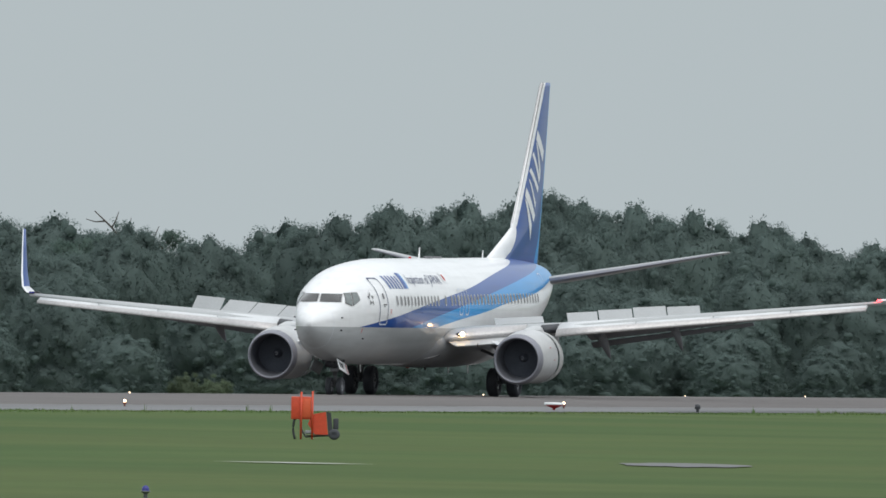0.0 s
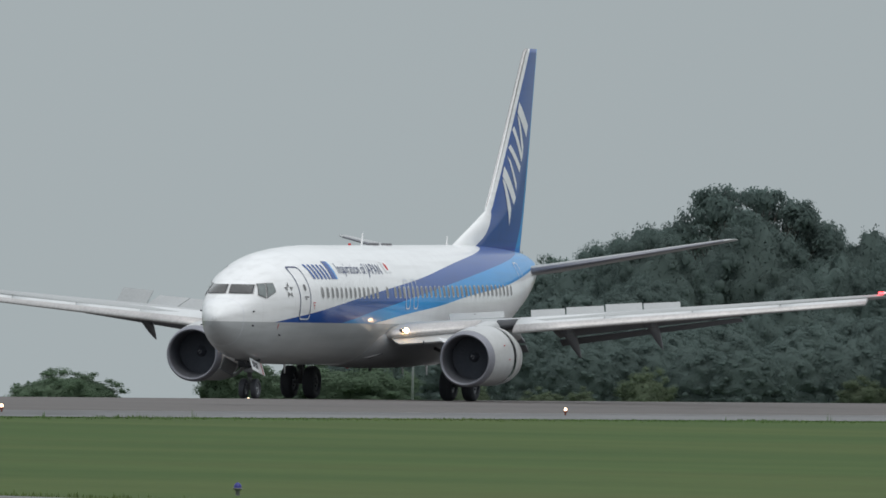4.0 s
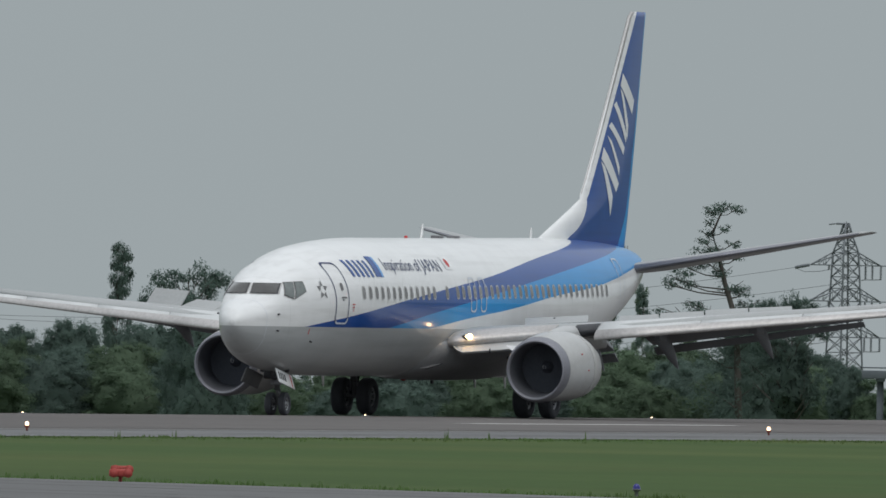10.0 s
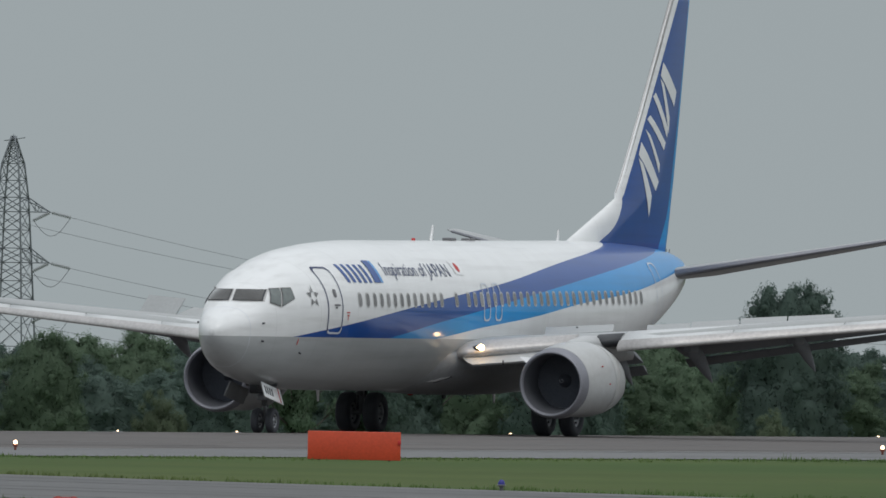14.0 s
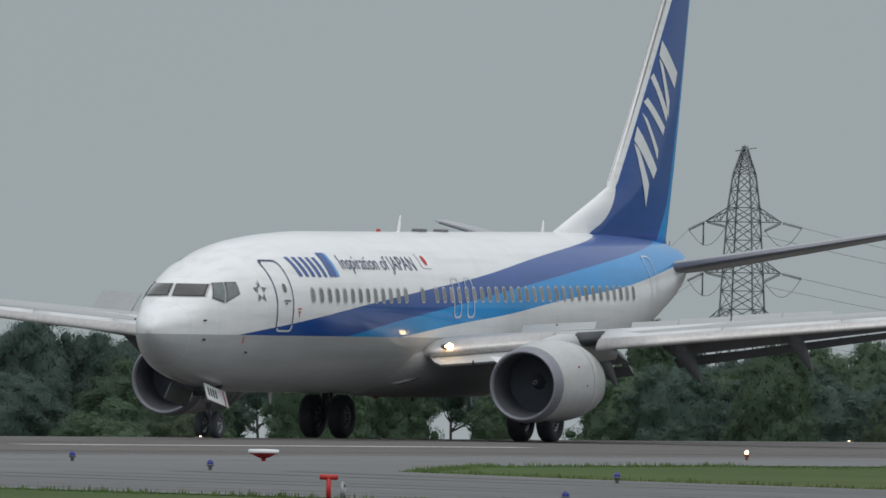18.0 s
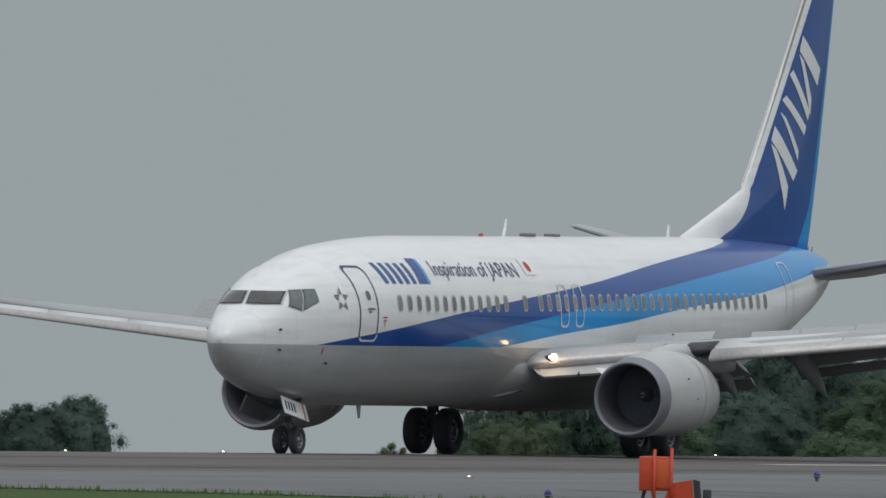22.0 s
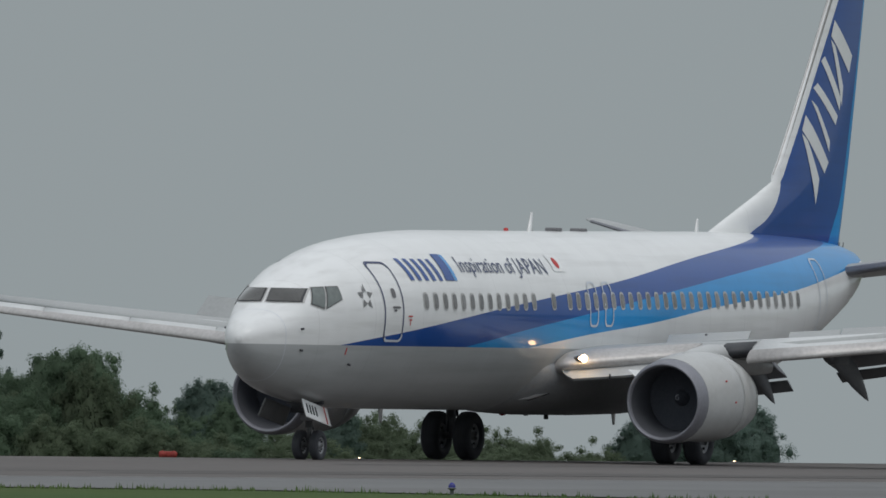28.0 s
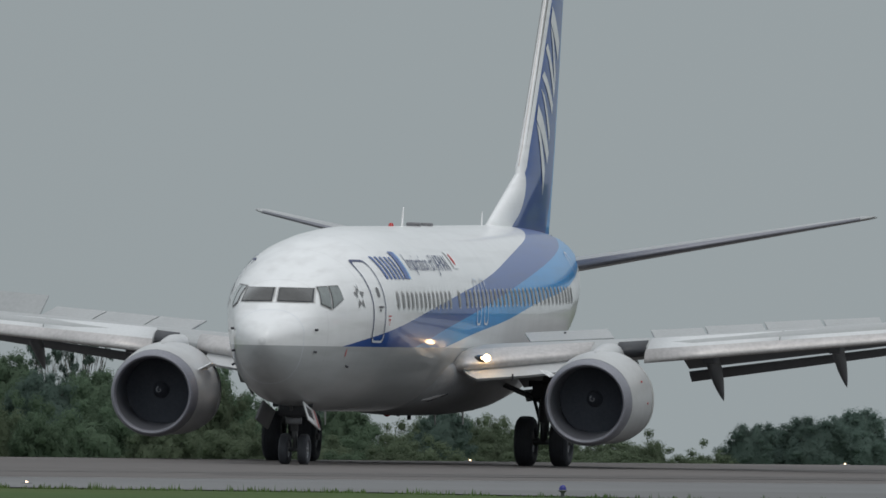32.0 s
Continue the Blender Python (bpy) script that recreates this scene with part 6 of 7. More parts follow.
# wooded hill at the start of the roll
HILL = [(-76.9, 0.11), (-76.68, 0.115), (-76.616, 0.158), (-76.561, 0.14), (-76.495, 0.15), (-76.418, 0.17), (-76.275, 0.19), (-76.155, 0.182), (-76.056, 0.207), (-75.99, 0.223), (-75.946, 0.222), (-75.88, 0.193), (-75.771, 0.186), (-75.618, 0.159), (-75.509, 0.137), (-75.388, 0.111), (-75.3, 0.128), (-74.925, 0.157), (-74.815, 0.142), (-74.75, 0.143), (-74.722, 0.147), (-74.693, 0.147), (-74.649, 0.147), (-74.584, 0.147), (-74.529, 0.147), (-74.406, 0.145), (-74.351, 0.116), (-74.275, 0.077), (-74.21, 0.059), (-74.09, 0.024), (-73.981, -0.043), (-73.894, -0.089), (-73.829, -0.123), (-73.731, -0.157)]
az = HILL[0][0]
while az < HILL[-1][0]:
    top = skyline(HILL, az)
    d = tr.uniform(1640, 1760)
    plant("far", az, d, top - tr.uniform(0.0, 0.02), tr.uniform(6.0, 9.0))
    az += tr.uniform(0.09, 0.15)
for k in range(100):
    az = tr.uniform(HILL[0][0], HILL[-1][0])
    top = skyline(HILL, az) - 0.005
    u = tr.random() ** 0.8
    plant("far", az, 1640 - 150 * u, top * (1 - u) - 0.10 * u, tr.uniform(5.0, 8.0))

# tree belt in the middle of the roll: a low mass with taller trees over it
BELT = [(-72.096, -0.189), (-72.008, -0.141), (-71.974, -0.103), (-71.875, -0.072), (-71.765, -0.085), (-71.5, -0.12), (-71.445, -0.132), (-71.39, -0.113), (-71.324, -0.108), (-71.28, -0.086), (-71.247, -0.102), (-71.193, -0.107), (-71.171, -0.112), (-71.162, -0.119), (-70.987, -0.139), (-70.876, -0.097), (-70.766, -0.088), (-70.424, -0.073), (-70.314, -0.064), (-70.048, -0.051), (-69.895, -0.031), (-69.553, -0.014), (-69.41, -0.011), (-69.301, -0.024), (-69.192, -0.059), (-69.082, -0.072), (-68.841, -0.083), (-68.677, -0.119), (-68.599, -0.077), (-68.098, -0.082), (-67.945, -0.074), (-67.525, -0.094), (-67.393, -0.074), (-67.203, -0.149)]
for row, (d0, drop) in enumerate(((1640, 0.0), (1590, 0.03), (1540, 0.065))):
    az = BELT[0][0]
    while az < BELT[-1][0]:
        if -68.52 < az < -67.74:
            if row < 2 and not -68.52 < az < -68.33:
                plant("stand", az, d0 + tr.uniform(-25, 25), skyline(BELT, az) + 0.012 - 0.4 * drop - tr.uniform(0, 0.02), tr.uniform(3.6, 4.8))
        else:
            plant("broad", az, d0 + tr.uniform(-25, 25), skyline(BELT, az) + 0.015 - drop - tr.uniform(0, 0.025), tr.uniform(4.5, 7.0))
        az += tr.uniform(0.10, 0.16)
for az, el, width in [(-70.804, -0.027, 3.2), (-70.279, 0.045, 2.9), (-70.226, -0.022, 2.7), (-69.181, -0.048, 3.6), (-68.609, -0.033, 4.0), (-68.829, -0.073, 4.7), (-67.944, -0.047, 4.3), (-68.076, -0.071, 3.7), (-67.393, -0.054, 4.4), (-67.503, -0.081, 3.5), (-71.88, -0.033, 4.7), (-72.056, -0.123, 2.1), (-69.849, 0.064, 2.5), (-66.032, -0.19, 4.5), (-64.750, -0.104, 4.6), (-64.607, -0.158, 3.2), (-64.448, -0.152, 3.7), (-64.546, -0.148, 3.4), (-64.696, -0.110, 3.9), (-64.37, -0.118, 2.6), (-65.041, -0.200, 3.9), (-65.229, -0.208, 3.7), (-64.992, -0.161, 3.2), (-65.948, -0.207, 4.9), (-65.839, -0.222, 3.9), (-66.031, -0.225, 3.3), (-65.25, -0.210, 3.8)]:
    plant("broad", az, 1500 + tr.uniform(-40, 40), el, width)
for az, el, width in [(-71.586, 0.042, 2.4), (-71.652, 0.032, 1.7), (-71.725, -0.062, 2.7), (-71.95, 0.012, 2.1), (-71.738, -0.059, 2.7), (-71.056, -0.048, 1.7), (-70.631, 0.092, 2.1), (-70.642, 0.087, 2.1), (-71.584, 0.046, 1.7), (-71.641, 0.036, 1.4), (-70.93, -0.048, 1.0), (-64.986, -0.152, 2.0)]:
    plant("tall", az, 1700 + tr.uniform(-40, 40), el, width)
for az, el, width in [(-70.775, 0.048, 3.4), (-69.316, 0.086, 4.2), (-69.442, 0.077, 2.9), (-69.557, 0.068, 2.8), (-66.954, -0.028, 3.4), (-67.036, -0.043, 3.4), (-67.124, -0.061, 3.1), (-67.191, -0.117, 1.8), (-66.863, -0.069, 3.7), (-66.794, -0.18, 1.8), (-71.938, 0.014, 1.9)]:
    plant("loose", az, 1500 + tr.uniform(-40, 40), el, width)
for az, el, width in [(-64.462, -0.082, 2.4), (-64.532, -0.062, 3.4)]:
    plant("open", az, 1560, el, width)
for az, el, width in [(-74.157, 0.052, 1.2), (-74.241, 0.082, 3.3), (-75.234, 0.138, 4.4), (-75.103, 0.116, 3.1)]:
    plant("loose", az, 1720 + tr.uniform(-40, 40), el, width)
for az, el, width in [(-74.822, -0.135, 3.1), (-74.898, -0.145, 2.3), (-74.399, -0.127, 2.9), (-74.046, -0.158, 2.4), (-74.195, -0.169, 2.1), (-74.271, -0.167, 1.8), (-75.327, -0.141, 1.8), (-75.382, -0.145, 1.6), (-69.056, -0.177, 1.7), (-70.249, -0.189, 1.8), (-70.129, -0.204, 1.7)]:
    plant("olive", az, 1420 + tr.uniform(-40, 40), el, width)
for az, el, width in [(-74.596, 0.224, 10.1)]:
    plant("umbrella", az, 1700 + tr.uniform(-40, 40), el, width)
for az, el, width in [(-71.819, 0.194, 4.5)]:
    plant("pine", az, 1480 + tr.uniform(-40, 40), el, width)
for az, el, width in [(-72.273, -0.178, 1.9), (-72.459, -0.158, 2.8), (-72.547, -0.16, 2.7), (-72.106, -0.139, 3.4), (-72.172, -0.18, 2.1), (-72.282, -0.187, 2.0), (-72.457, -0.16, 2.7), (-72.545, -0.163, 2.3), (-72.712, -0.194, 1.5), (-72.14, -0.179, 2.7), (-73.278, -0.173, 4.0), (-73.19, -0.179, 1.5), (-73.65, -0.143, 5.2), (-73.825, -0.127, 6.2), (-73.249, -0.152, 4.2), (-73.599, -0.099, 3.7), (-73.764, -0.133, 6.2), (-73.862, -0.114, 4.2), (-73.29, -0.155, 4.8), (-73.608, -0.109, 3.3)]:
    plant("bush", az, 1500 + tr.uniform(-40, 40), el, width)
# scrub between these bearings takes the paler green, partly for heat haze
for az, el, width in [(-67.538, -0.203, 5.2), (-67.70, -0.21, 3.2), (-66.778, -0.256, 1.2), (-66.892, -0.203, 5.0), (-67.045, -0.196, 5.4), (-67.198, -0.187, 6.0), (-65.57, -0.236, 2.1), (-65.64, -0.255, 2.1), (-65.743, -0.251, 2.4), (-66.651, -0.265, 2.2), (-66.782, -0.236, 2.4), (-65.195, -0.2, 3.9), (-65.338, -0.214, 2.9), (-65.426, -0.221, 2.7), (-65.525, -0.235, 3.3), (-65.624, -0.235, 2.9), (-66.644, -0.269, 2.4)]:
    plant("olive" if -65.75 < az < -65.1 else "bush", az, 1500 + tr.uniform(-40, 40), el, width)
for az, el, width in [(-65.306, -0.21, 3.7), (-65.416, -0.225, 2.6), (-64.905, -0.2, 3.3), (-65.081, -0.231, 3.3), (-65.201, -0.222, 4.0), (-65.311, -0.218, 3.9), (-65.047, -0.207, 2.8), (-64.845, -0.172, 3.7), (-64.933, -0.22, 3.5), (-64.635, -0.160, 3.2), (-64.436, -0.155, 4.3), (-64.545, -0.158, 5.0), (-64.655, -0.165, 4.1), (-64.765, -0.126, 3.9), (-64.865, -0.179, 3.9), (-64.674, -0.187, 4.5), (-64.767, -0.141, 4.2)]:
    plant("olive" if -65.75 < az < -65.1 else "bush", az, 1500 + tr.uniform(-40, 40), el, width)
for az, el, width in [(-67.362, -0.179, 5.9), (-68.045, -0.190, 3.2), (-68.288, -0.185, 3.0), (-68.64, -0.119, 5.2), (-67.33, -0.16, 7.4), (-67.603, -0.133, 7.0)]:
    plant("broad", az, 1500 + tr.uniform(-40, 40), el, width)

# low scrub along the slope's brow towards the end of the roll
SCRUB = [(-65.789, -0.292), (-65.778, -0.285), (-65.701, -0.278), (-65.668, -0.263), (-65.569, -0.251), (-65.46, -0.25), (-65.355, -0.244), (-65.24, -0.236), (-65.24, -0.235), (-65.202, -0.233), (-65.098, -0.223), (-65.048, -0.24), (-64.879, -0.228), (-64.861, -0.221), (-64.714, -0.208), (-64.697, -0.208), (-64.549, -0.189), (-64.417, -0.17), (-64.404, -0.178), (-64.2, -0.11)]
for row, drop in ((0, 0.0), (1, 0.018)):
    az = SCRUB[0][0]
    while az < SCRUB[-1][0]:
        if skyline(SCRUB, az) > -0.285:
            plant("olive" if -65.75 < az < -65.1 else "bush", az, 1480 - 60 * row + tr.uniform(-15, 15), skyline(SCRUB, az) - drop - tr.uniform(0, 0.012), tr.uniform(3.0, 4.6))
        az += tr.uniform(0.045, 0.08)

# a bare snag leaning out of the woods
tx_, ty_ = polar(-75.155, 1690)
snag = tagged(empty("dead_tree", pose(tx_, ty_, ground_z(ty_), 0, 0, -75.155)), "leaning bare grey dead tree among the woods", "tree")
bm = bmesh.new()
top_ = height_at(0.170, 1690) - ground_z(ty_)
tube(bm, [(2.6, 0, 0), (2.5, 0, top_ * 0.55), (1.7, 0, top_ * 0.80), (0.6, 0, top_ * 0.92), (-0.4, 0, top_)], 0.15, 8, 0.03)
part("trunk", bm, M["bark"], snag)
for a_, b_ in (((1.7, 0, top_ * 0.80), (2.9, 0.2, top_ * 0.90)), ((1.1, 0, top_ * 0.86), (0.2, 0.1, top_ * 0.85)), ((2.3, 0, top_ * 0.66), (3.4, 0, top_ * 0.80)), ((0.6, 0, top_ * 0.92), (1.0, 0, top_ * 1.0)), ((0.2, 0, top_ * 0.95), (-0.9, 0.2, top_ * 0.96)), ((1.4, 0, top_ * 0.84), (1.7, 0, top_ * 0.97)), ((2.6, 0.1, top_ * 0.80), (3.3, 0, top_ * 0.93))):
    bm = bmesh.new()
    tube(bm, [Vector(a_), Vector(a_).lerp(Vector(b_), 0.5) + Vector((0, 0, -0.1)), Vector(b_)], 0.06, 6, 0.02)
    part("branch", bm, M["bark"], snag)

for kind_list in KINDS.values():
    for i, src in enumerate(kind_list):
        if src.matrix_basis == Matrix():
            for o in list(src.children_recursive):
                bpy.data.objects.remove(o)
            bpy.data.objects.remove(src)


# ---- power pylons and lines ----
def pylon(az, d, el_top, profile, arms, rise, reach, label, turn, level=False):
    """A lattice pylon: four legs, cross bracing, paired cross-arms with slanting insulator strings and drooping jumpers."""
    x, y = polar(az, d)
    z0 = ground_z(y)
    hgt = height_at(el_top, d) - z0
    root = tagged(empty("power_pylon", pose(x, y, z0, 0, 0, az + turn)), label, "pylon", "power pylons")
    table = [(0.0, profile[-1][1] + 0.02 * (hgt - profile[-1][0]))] + [(hgt - a, w) for a, w in profile[::-1]]

    def half(z):
        return interp(table, z, 1)
    marks = sorted([hgt - a for a, _ in profile] + [hgt - a for a in arms] + [hgt - a + rise for a in arms])
    levels = [0.0]
    for mk in marks:
        gap = mk - levels[-1]
        if gap < 0.25:
            continue
        n = max(1, round(gap / (half(mk) * 1.1 + 0.3)))
        start = levels[-1]
        levels += [start + gap * (k + 1) / n for k in range(n)]
    for sx in (-1, 1):
        for sy in (-1, 1):
            bm = bmesh.new()
            tube(bm, [(sx * half(a), sy * half(a), a) for a in levels], 0.068, 6)
            part("leg", bm, M["steel"], root)
    bm = bmesh.new()
    for a, b in zip(levels, levels[1:]):
        for p, q in (((-1, -1), (1, -1)), ((1, -1), (1, 1)), ((1, 1), (-1, 1)), ((-1, 1), (-1, -1))):
            rod(bm, (p[0] * half(a), p[1] * half(a), a), (q[0] * half(b), q[1] * half(b), b), 0.034, 4)
            rod(bm, (q[0] * half(a), q[1] * half(a), a), (p[0] * half(b), p[1] * half(b), b), 0.034, 4)
            rod(bm, (p[0] * half(b), p[1] * half(b), b), (q[0] * half(b), q[1] * half(b), b), 0.034, 4)
    part("bracing", bm, M["steel"], root)
    ends = {-1: [], 1: []}
    for drop in arms:
        z = hgt - drop
        for s in (-1, 1):
            bm = bmesh.new()
            w, w2 = half(z), half(z + rise)
            tip = Vector((s * reach, 0, z))
            for sy in (-1, 1):
                lo0, hi0 = Vector((s * w, sy * w, z)), Vector((s * w2, sy * w2, z + rise))
                rod(bm, lo0, tip, 0.045, 5)
                rod(bm, hi0, tip, 0.045, 5)
                for k in (0.3, 0.6):
                    rod(bm, lo0.lerp(tip, k), hi0.lerp(tip, k), 0.025, 4)
                    rod(bm, lo0.lerp(tip, k), hi0.lerp(tip, k - 0.3), 0.025, 4)
            if level and s > 0:
                rod(bm, tip, tip + Vector((0.85, 0, 0)), 0.04, 5)
            arm = part("cross_arm", bm, M["steel"], root)
            hang = []

            def string(p, q, r=0.085, n=9):
                bm = bmesh.new()
                u = (q - p).normalized()
                for k in range(n):
                    c = p.lerp(q, 0.10 + 0.82 * k / (n - 1))
                    rod(bm, c - u * 0.03, c + u * 0.03, r, 8)
                rod(bm, p, q, 0.03, 5)
                part("insulator", bm, M["steel"], arm)

            if level:
                if s > 0:
                    for dx in (-1.30, -0.72, 0.0, 0.80):
                        string(tip + Vector((dx, 0, 0)), tip + Vector((dx, 0, -0.95)))
                    bm = bmesh.new()
                    tube(bm, [tip + Vector((-1.6, 0, -1.02)), tip + Vector((-1.3, 0, -0.98)), tip + Vector((-0.7, 0, -0.98)), tip + Vector((0.05, 0, -0.95))], 0.03, 5)
                    part("jumper", bm, M["cable"], arm)
                    hang = [tip + Vector((-1.6, 0, -1.02)), tip + Vector((0.8, 0, -0.95))]
                else:
                    out = tip + Vector((-1.1, 0.3, -0.22))
                    string(tip, out, 0.12)
                    string(tip + Vector((1.6, 0, 0)), tip + Vector((1.6, 0, -0.32)), 0.09, 4)
                    bm = bmesh.new()
                    tube(bm, [out, tip + Vector((-0.3, 0.2, -0.5)), tip + Vector((0.8, 0, -0.45)), tip + Vector((1.6, 0, -0.32))], 0.02, 5)
                    part("jumper", bm, M["cable"], arm)
                    hang = [out, tip]
                ends[-1].append(root.matrix_basis @ hang[0])
                ends[1].append(root.matrix_basis @ hang[1])
                continue
            for dx, dz in ((-1.1, -0.62), (1.35, -0.36)):
                bm = bmesh.new()
                end = tip + Vector((dx, dx * 0.5, dz))
                n = (end - tip).normalized()
                for k in range(9):
                    c = tip.lerp(end, 0.12 + k * 0.105)
                    rod(bm, c - n * 0.045, c + n * 0.045, 0.12, 8)
                rod(bm, tip, end, 0.03, 5)
                part("insulator", bm, M["insulator"], arm)
                hang.append(end)
            bm = bmesh.new()
            dip = [hang[0].lerp(hang[1], k / 10) + Vector((0, 0, -1.25 * math.sin(math.pi * k / 10))) for k in range(11)]
            tube(bm, dip, 0.022, 5)
            if s < 0:
                rod(bm, tip + Vector((-0.15, 0, -0.1)), tip + Vector((-0.15, 0, -1.75)), 0.06, 6)
            part("jumper", bm, M["cable"], arm)
            ends[-1].append(root.matrix_basis @ hang[0])
            ends[1].append(root.matrix_basis @ hang[1])
    bm = bmesh.new()
    if level:
        rod(bm, (-0.85, 0, hgt - 0.02), (0.25, 0, hgt - 0.02), 0.07, 6)
        rod(bm, (-1.45, 0, hgt - 0.08), (-0.95, 0, hgt - 0.02), 0.05, 6)
    else:
        rod(bm, (-0.75, 0, hgt - 0.35), (0.9, 0, hgt - 0.1), 0.035, 5)
    rod(bm, (0, 0, hgt - 0.4), (0, 0, hgt + 0.15), 0.04, 5)
    part("peak", bm, M["steel"], root)
    return ends


ends_a = pylon(-72.043, 2050.0, 0.161, [(0.0, 0.14), (0.9, 0.33), (2.0, 0.63), (2.9, 0.68), (10.0, 0.92)], [2.9, 5.4, 7.9], 0.90, 3.0, "grey lattice power pylon with level cross-arms above the trees", 35, True)
ends_b = pylon(-68.764, 2150.0, 0.314, [(0.0, 0.12), (0.9, 0.34), (2.0, 0.64), (4.4, 0.90), (5.5, 0.96), (9.2, 1.15), (15.3, 1.42)], [5.5, 9.2, 12.9], 1.05, 2.95, "grey lattice power pylon with drooping insulator strings", -20)


def line(a, b, sag, label):
    bm = bmesh.new()
    n = 26
    pts = [a.lerp(b, k / n) - Vector((0, 0, sag * 4 * (k / n) * (1 - k / n))) for k in range(n + 1)]
    tube(bm, pts, 0.015, 5)
    tagged(new("power_line", finish(bm, "power_line", M["cable"])), label, "cable", "power lines")


for i in range(6):
    line(ends_b[1][i], ends_a[-1][i], 6.0 - 0.5 * (i // 2), "thin sagging power line between the pylons")
    ex_, ey_ = polar(-68.22, 1950)
    line(ends_b[-1][i], Vector((ex_, ey_, height_at(-0.20 - 0.09 * (i // 2), 1950) - 0.6 * (i % 2))), 0.8, "thin sagging power line leaving the pylon")


# ---- raised steel platform with a row of white-capped aerials ----
GD = 1290.0
G0, G1 = -73.097, -72.079
gx0, gy0 = polar(G0, GD)
gx1, gy1 = polar(G1, GD)
glen = math.hypot(gx1 - gx0, gy1 - gy0)
gturn = math.degrees(math.atan2(gy1 - gy0, gx1 - gx0))
gz = ground_z((gy0 + gy1) / 2)
deck = height_at(-0.131, GD) - gz
gantry = tagged(empty("steel_platform", pose(gx0, gy0, gz, 0, 0, gturn)), "long raised grey steel platform on columns beyond the runway", "platform")
bm = bmesh.new()
box(bm, (glen / 2, 0, deck), (glen, 1.6, 0.36), bevel=0.03)
part("deck", bm, M["gantry"], gantry)
for k in range(2):
    bm = bmesh.new()
    rod(bm, (0, 0.8 - 1.6 * k, deck + 0.30), (glen, 0.8 - 1.6 * k, deck + 0.30), 0.03, 5)
    part("kerb_rail", bm, M["gantry"], gantry)


def along(az):
    return glen * (az - G0) / (G1 - G0)


for az in [-72.115, -72.145, -72.292, -72.338, -72.402, -72.485, -72.557, -72.592, -72.665, -72.745, -72.814, -72.851, -73.007, -73.029, -73.09]:
    bm = bmesh.new()
    rod(bm, (along(az), 0, -1.0), (along(az), 0, deck - 0.15), 0.155, 10)
    box(bm, (along(az), 0, deck - 0.24), (0.40, 1.4, 0.12), bevel=0.02)
    part("column", bm, M["gantry"], gantry)
for az in [-72.929]:
    bm = bmesh.new()
    rod(bm, (along(az), 0, deck - 0.3), (along(az) - 1.6, 0, deck - 2.4), 0.07, 6)
    rod(bm, (along(az) + 0.2, 0.5, deck - 0.3), (along(az) - 1.5, 0.5, deck - 2.5), 0.05, 6)
    part("diagonal_brace", bm, M["gantry"], gantry)
# stair with a landing and railings, and a pipe slung under the deck
sx = along(-72.638)
steps_ = [Vector((sx, 0, deck - 0.30)), Vector((sx - 0.91, 0, deck - 1.42)), Vector((sx - 1.72, 0, deck - 1.42)), Vector((sx - 2.80, 0, deck - 2.75))]
for yy in (-0.95, -1.75):
    bm = bmesh.new()
    for p, q in zip(steps_, steps_[1:]):
        rod(bm, p + Vector((0, yy, 0)), q + Vector((0, yy, 0)), 0.10, 8)
    part("stair_stringer", bm, M["gantry"], gantry)
    bm = bmesh.new()
    for p, q in zip(steps_, steps_[1:]):
        n = max(2, int((q - p).length / 0.3))
        for h in (0.45, 0.9):
            rod(bm, p + Vector((0, yy, h)), q + Vector((0, yy, h)), 0.022, 5)
        for k in range(n):
            c = p.lerp(q, k / n) + Vector((0, yy, 0))
            rod(bm, c, c + Vector((0, 0, 0.9)), 0.018, 5)
    part("stair_railing", bm, M["gantry"], gantry)
for p, q in ((steps_[0], steps_[1]), (steps_[2], steps_[3])):
    n = int(abs(q.z - p.z) / 0.19)
    for k in range(n):
        bm = bmesh.new()
        box(bm, p.lerp(q, (k + 0.5) / n) + Vector((0, -1.35, 0.04)), (0.26, 0.78, 0.04))
        part("stair_tread", bm, M["gantry"], gantry, smooth=False)
bm = bmesh.new()
box(bm, (sx - 1.32, -1.35, deck - 1.36), (0.86, 0.82, 0.05))
part("stair_landing", bm, M["gantry"], gantry, smooth=False)
bm = bmesh.new()
pipe = [Vector((along(-72.58) - 0.45 * k, 0.7, deck - 0.42 - 0.04 * math.sin(k * 1.3) - 0.02 * math.sin(k * 3.7))) for k in range(25)]
tube(bm, pipe, 0.03, 6)
for k in range(0, 25, 3):
    rod(bm, pipe[k], pipe[k] + Vector((0, 0, 0.30)), 0.012, 5)
part("slung_pipe", bm, M["gantry"], gantry)
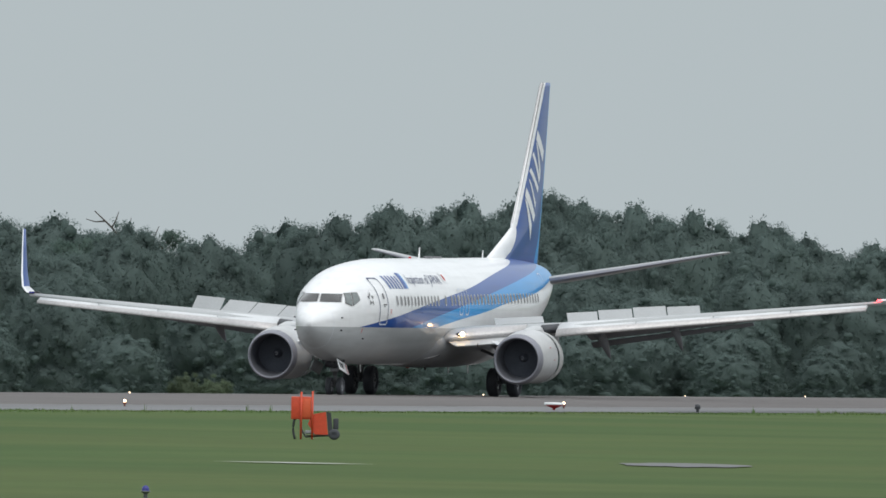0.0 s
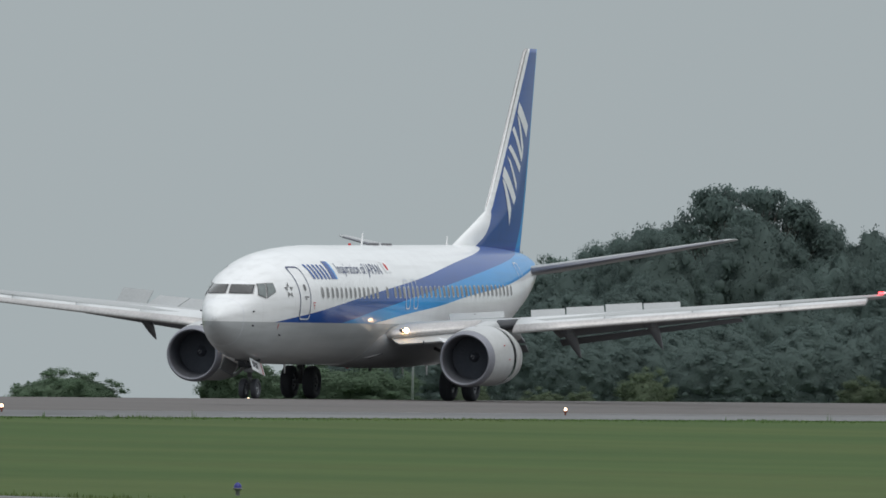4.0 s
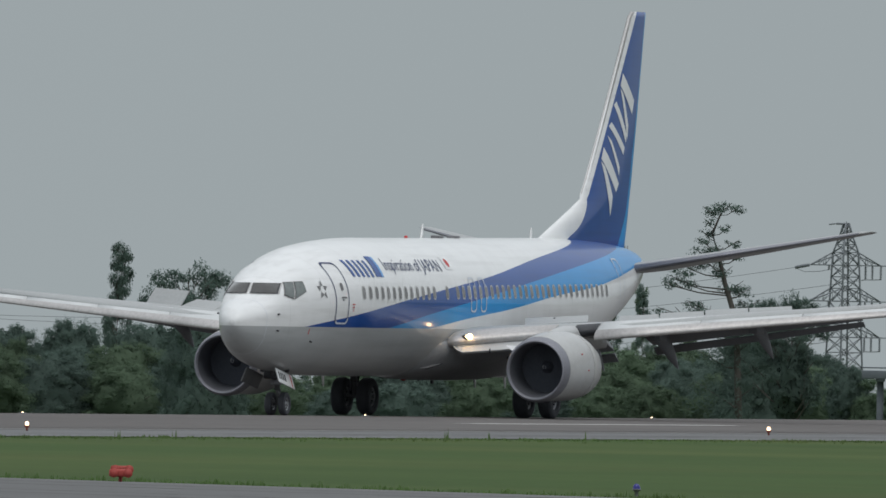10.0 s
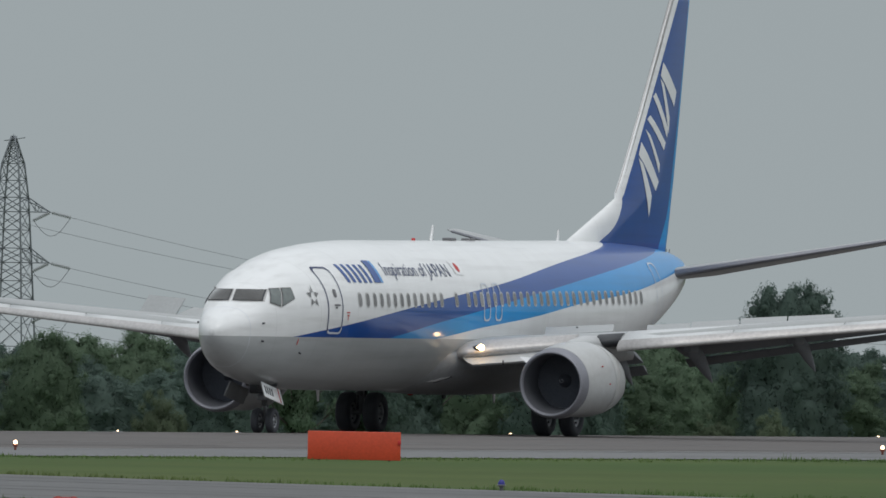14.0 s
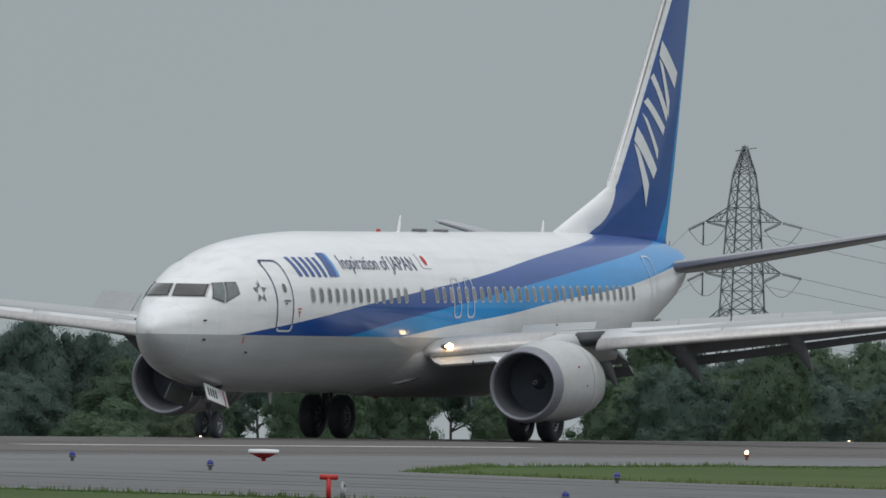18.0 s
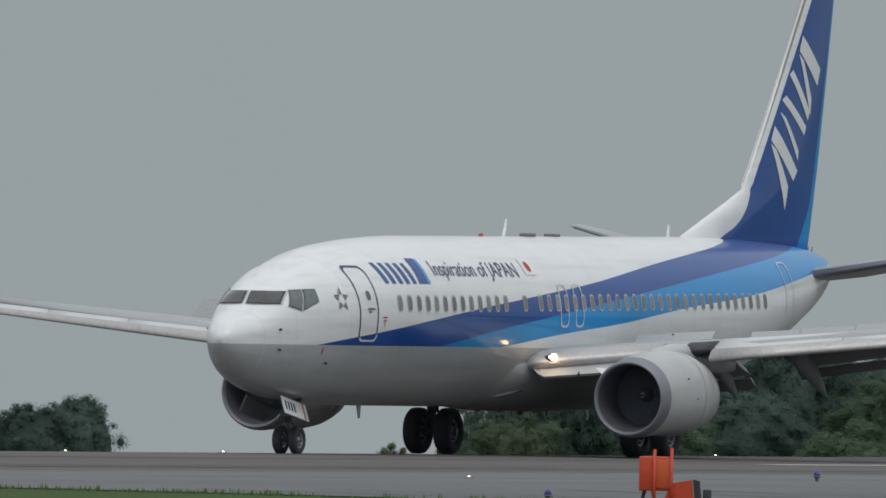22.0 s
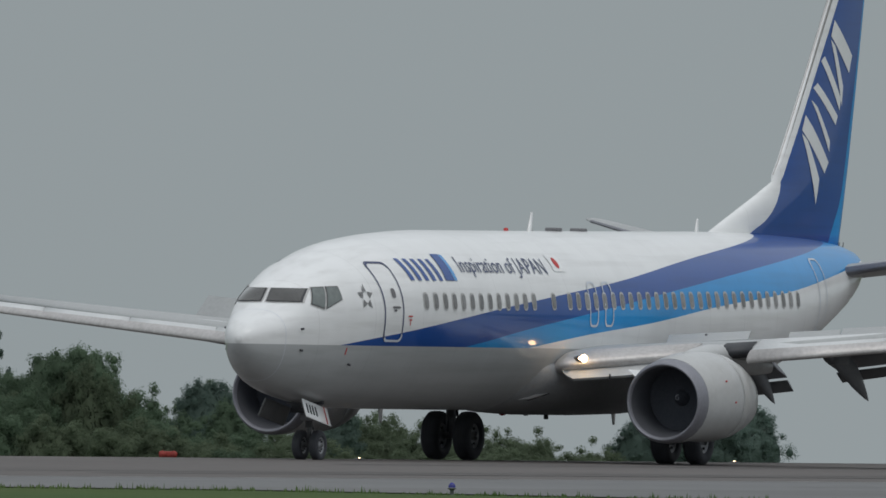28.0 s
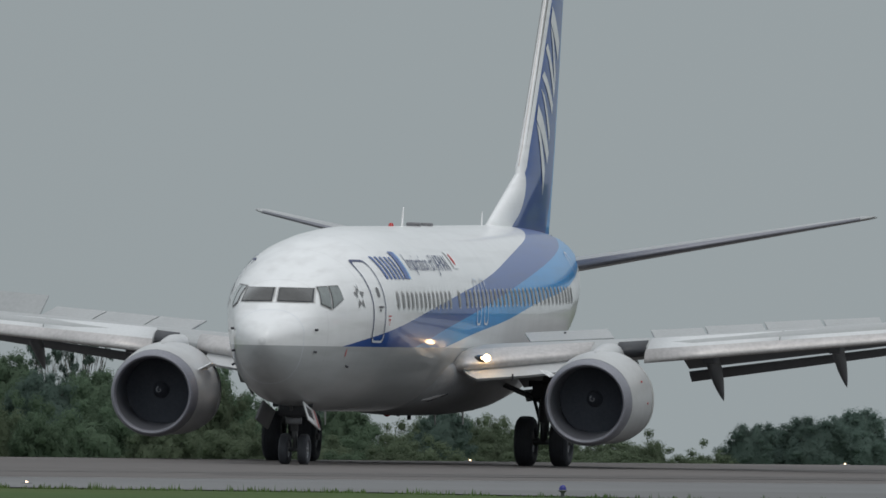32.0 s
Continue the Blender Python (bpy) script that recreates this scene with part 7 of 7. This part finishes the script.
# a ring of aerials round a central housing
first = None
RING_X, RING_R = along(-72.5752), GD * math.tan(radians(0.2304))
bm = bmesh.new()
turned(bm, [(-0.20, 0.0), (-0.20, RING_R + 0.20), (-0.12, RING_R + 0.35), (0.18, RING_R + 0.35), (0.20, RING_R + 0.30), (0.20, 0.0)], (RING_X, 0, deck), "Z", 64)
part("round_deck", bm, M["gantry"], gantry, smooth=False)
for k in range(48):
    th = radians(3.75 + 7.5 * k)
    m = gantry.matrix_basis @ pose(RING_X + RING_R * math.sin(th), RING_R * math.cos(th), deck + 0.205)
    if first is None:
        first = tagged(empty("capped_aerial", m), "white-capped aerial on a red post in a ring", "antenna", "aerials on the platform")
        bm = bmesh.new()
        rod(bm, (0, 0, 0), (0, 0, 0.78), 0.047, 8)
        rod(bm, (0, 0, 0), (0, 0, 0.10), 0.16, 10)
        part("post", bm, M["rust_red"], first)
        bm = bmesh.new()
        turned(bm, [(0.77, 0.05), (0.79, 0.30), (0.86, 0.36), (0.95, 0.34), (1.04, 0.26), (1.12, 0.14), (1.15, 0.0)], (0, 0, 0), "Z", 18)
        part("cap", bm, M["white"], first, "white domed cap")
    else:
        copy_thing(first, m)
m = gantry.matrix_basis @ pose(RING_X, 0, deck + 0.205)
root = tagged(empty("aerial_housing", m), "white cylindrical housing with a conical cap amid the ring of aerials", "housing")
bm = bmesh.new()
turned(bm, [(0, 0.36), (1.34, 0.36), (1.34, 0.0)], (0, 0, 0), "Z", 24)
part("shell", bm, M["white"], root)
bm = bmesh.new()
turned(bm, [(1.34, 0.40), (1.38, 0.40), (1.52, 0.16), (1.60, 0.13), (1.72, 0.10), (1.72, 0.0)], (0, 0, 0), "Z", 24)
part("cap", bm, M["white"], root, "white conical cap")
bm = bmesh.new()
rod(bm, (0, 0, 1.72), (0, 0, height_at(0.032, GD) - gz - deck - 0.205), 0.05, 8, 0.04)
part("pole", bm, M["rust_red"], root, "thin red pole")


def mast(az, d, el0, el1, mat, cross, name, label, top_mat=None):
    x, y = polar(az, d)
    z0 = ground_z(y)
    root = tagged(empty(name, pose(x, y, z0, 0, 0, az)), label, "mast")
    bm = bmesh.new()
    rod(bm, (0, 0, 0), (0, 0, height_at(el1, d) - z0), 0.055, 8, 0.045)
    part("pole", bm, mat, root)
    if cross:
        bm = bmesh.new()
        rod(bm, (-cross, 0, height_at(el1, d) - z0), (cross, 0, height_at(el1, d) - z0), 0.05, 8)
        box(bm, (0, 0, height_at(el1, d) - z0 + 0.08), (cross * 1.2, 0.3, 0.07), bevel=0.02)
        part("crossbar", bm, top_mat or mat, root)


mast(-72.474, 1240.0, 0, -0.058, M["mast"], 0.5, "tee_mast", "grey mast with a crossbar by the platform")
mast(-73.944, 1300.0, 0, -0.036, M["insulator"], 0.55, "tee_mast", "pale grey mast with a crossbar before the woods")
mast(-71.280, 1720.0, 0, -0.058, M["insulator"], 0.6, "tee_mast", "grey mast with a red crossbar among the trees", M["rust_red"])


# ---- what moves ----
def motions():
    """The roll along the runway, the turn-off, and the parts that work meanwhile."""
    walk(airliner, [(t, pose(x, y, 0, 0, 0, turn)) for t, x, y, turn in PLANE_ROWS])
    for sp, hinge, up0, up1 in spoilers:
        rows = [(0, up0), (2.5, up0), (5.2, up1), (32, up1)]
        rows = [(t, min(a, 40 if t < 4 else 20) if hinge.translation.y < 0 else a) for t, a in rows]
        walk(sp, [(t, hinge @ pose(0, 0, 0, 0, -a, 0)) for t, a in rows])
    for sl, x, y, z in sleeves:
        walk(sl, [(t, pose(x + s, y, z)) for t, s in ((0, 0.42), (5.8, 0.42), (7.0, 0.32), (8.6, 0.0), (32, 0.0))])
    for fan, x, y, z in fans:
        n = 240
        walk(fan, [(32 * k / n, pose(x, y, z, 83 * k, 0, 0)) for k in range(n + 1)])
    # distance rolled, frame by frame, turns the wheels
    ts = [k / 30 for k in range(961)]
    tt = [r[0] for r in PLANE_ROWS]
    gx = np.interp(ts, tt, [r[1] for r in PLANE_ROWS])
    gy = np.interp(ts, tt, [r[2] for r in PLANE_ROWS])
    run = np.concatenate(([0], np.cumsum(np.hypot(np.diff(gx), np.diff(gy)))))
    for w, x, y, z in wheels:
        rows, last, ang = [], 0.0, 0.0
        for t, s in zip(ts, run):
            want = math.degrees(s / z)
            if t > 0 and want - last < 60 and t < 32:
                continue
            ang += min(want - last, 85.0)
            last = want
            rows.append((t, pose(x, y, z, 0, -ang, 0)))
        walk(w, rows)


motions()
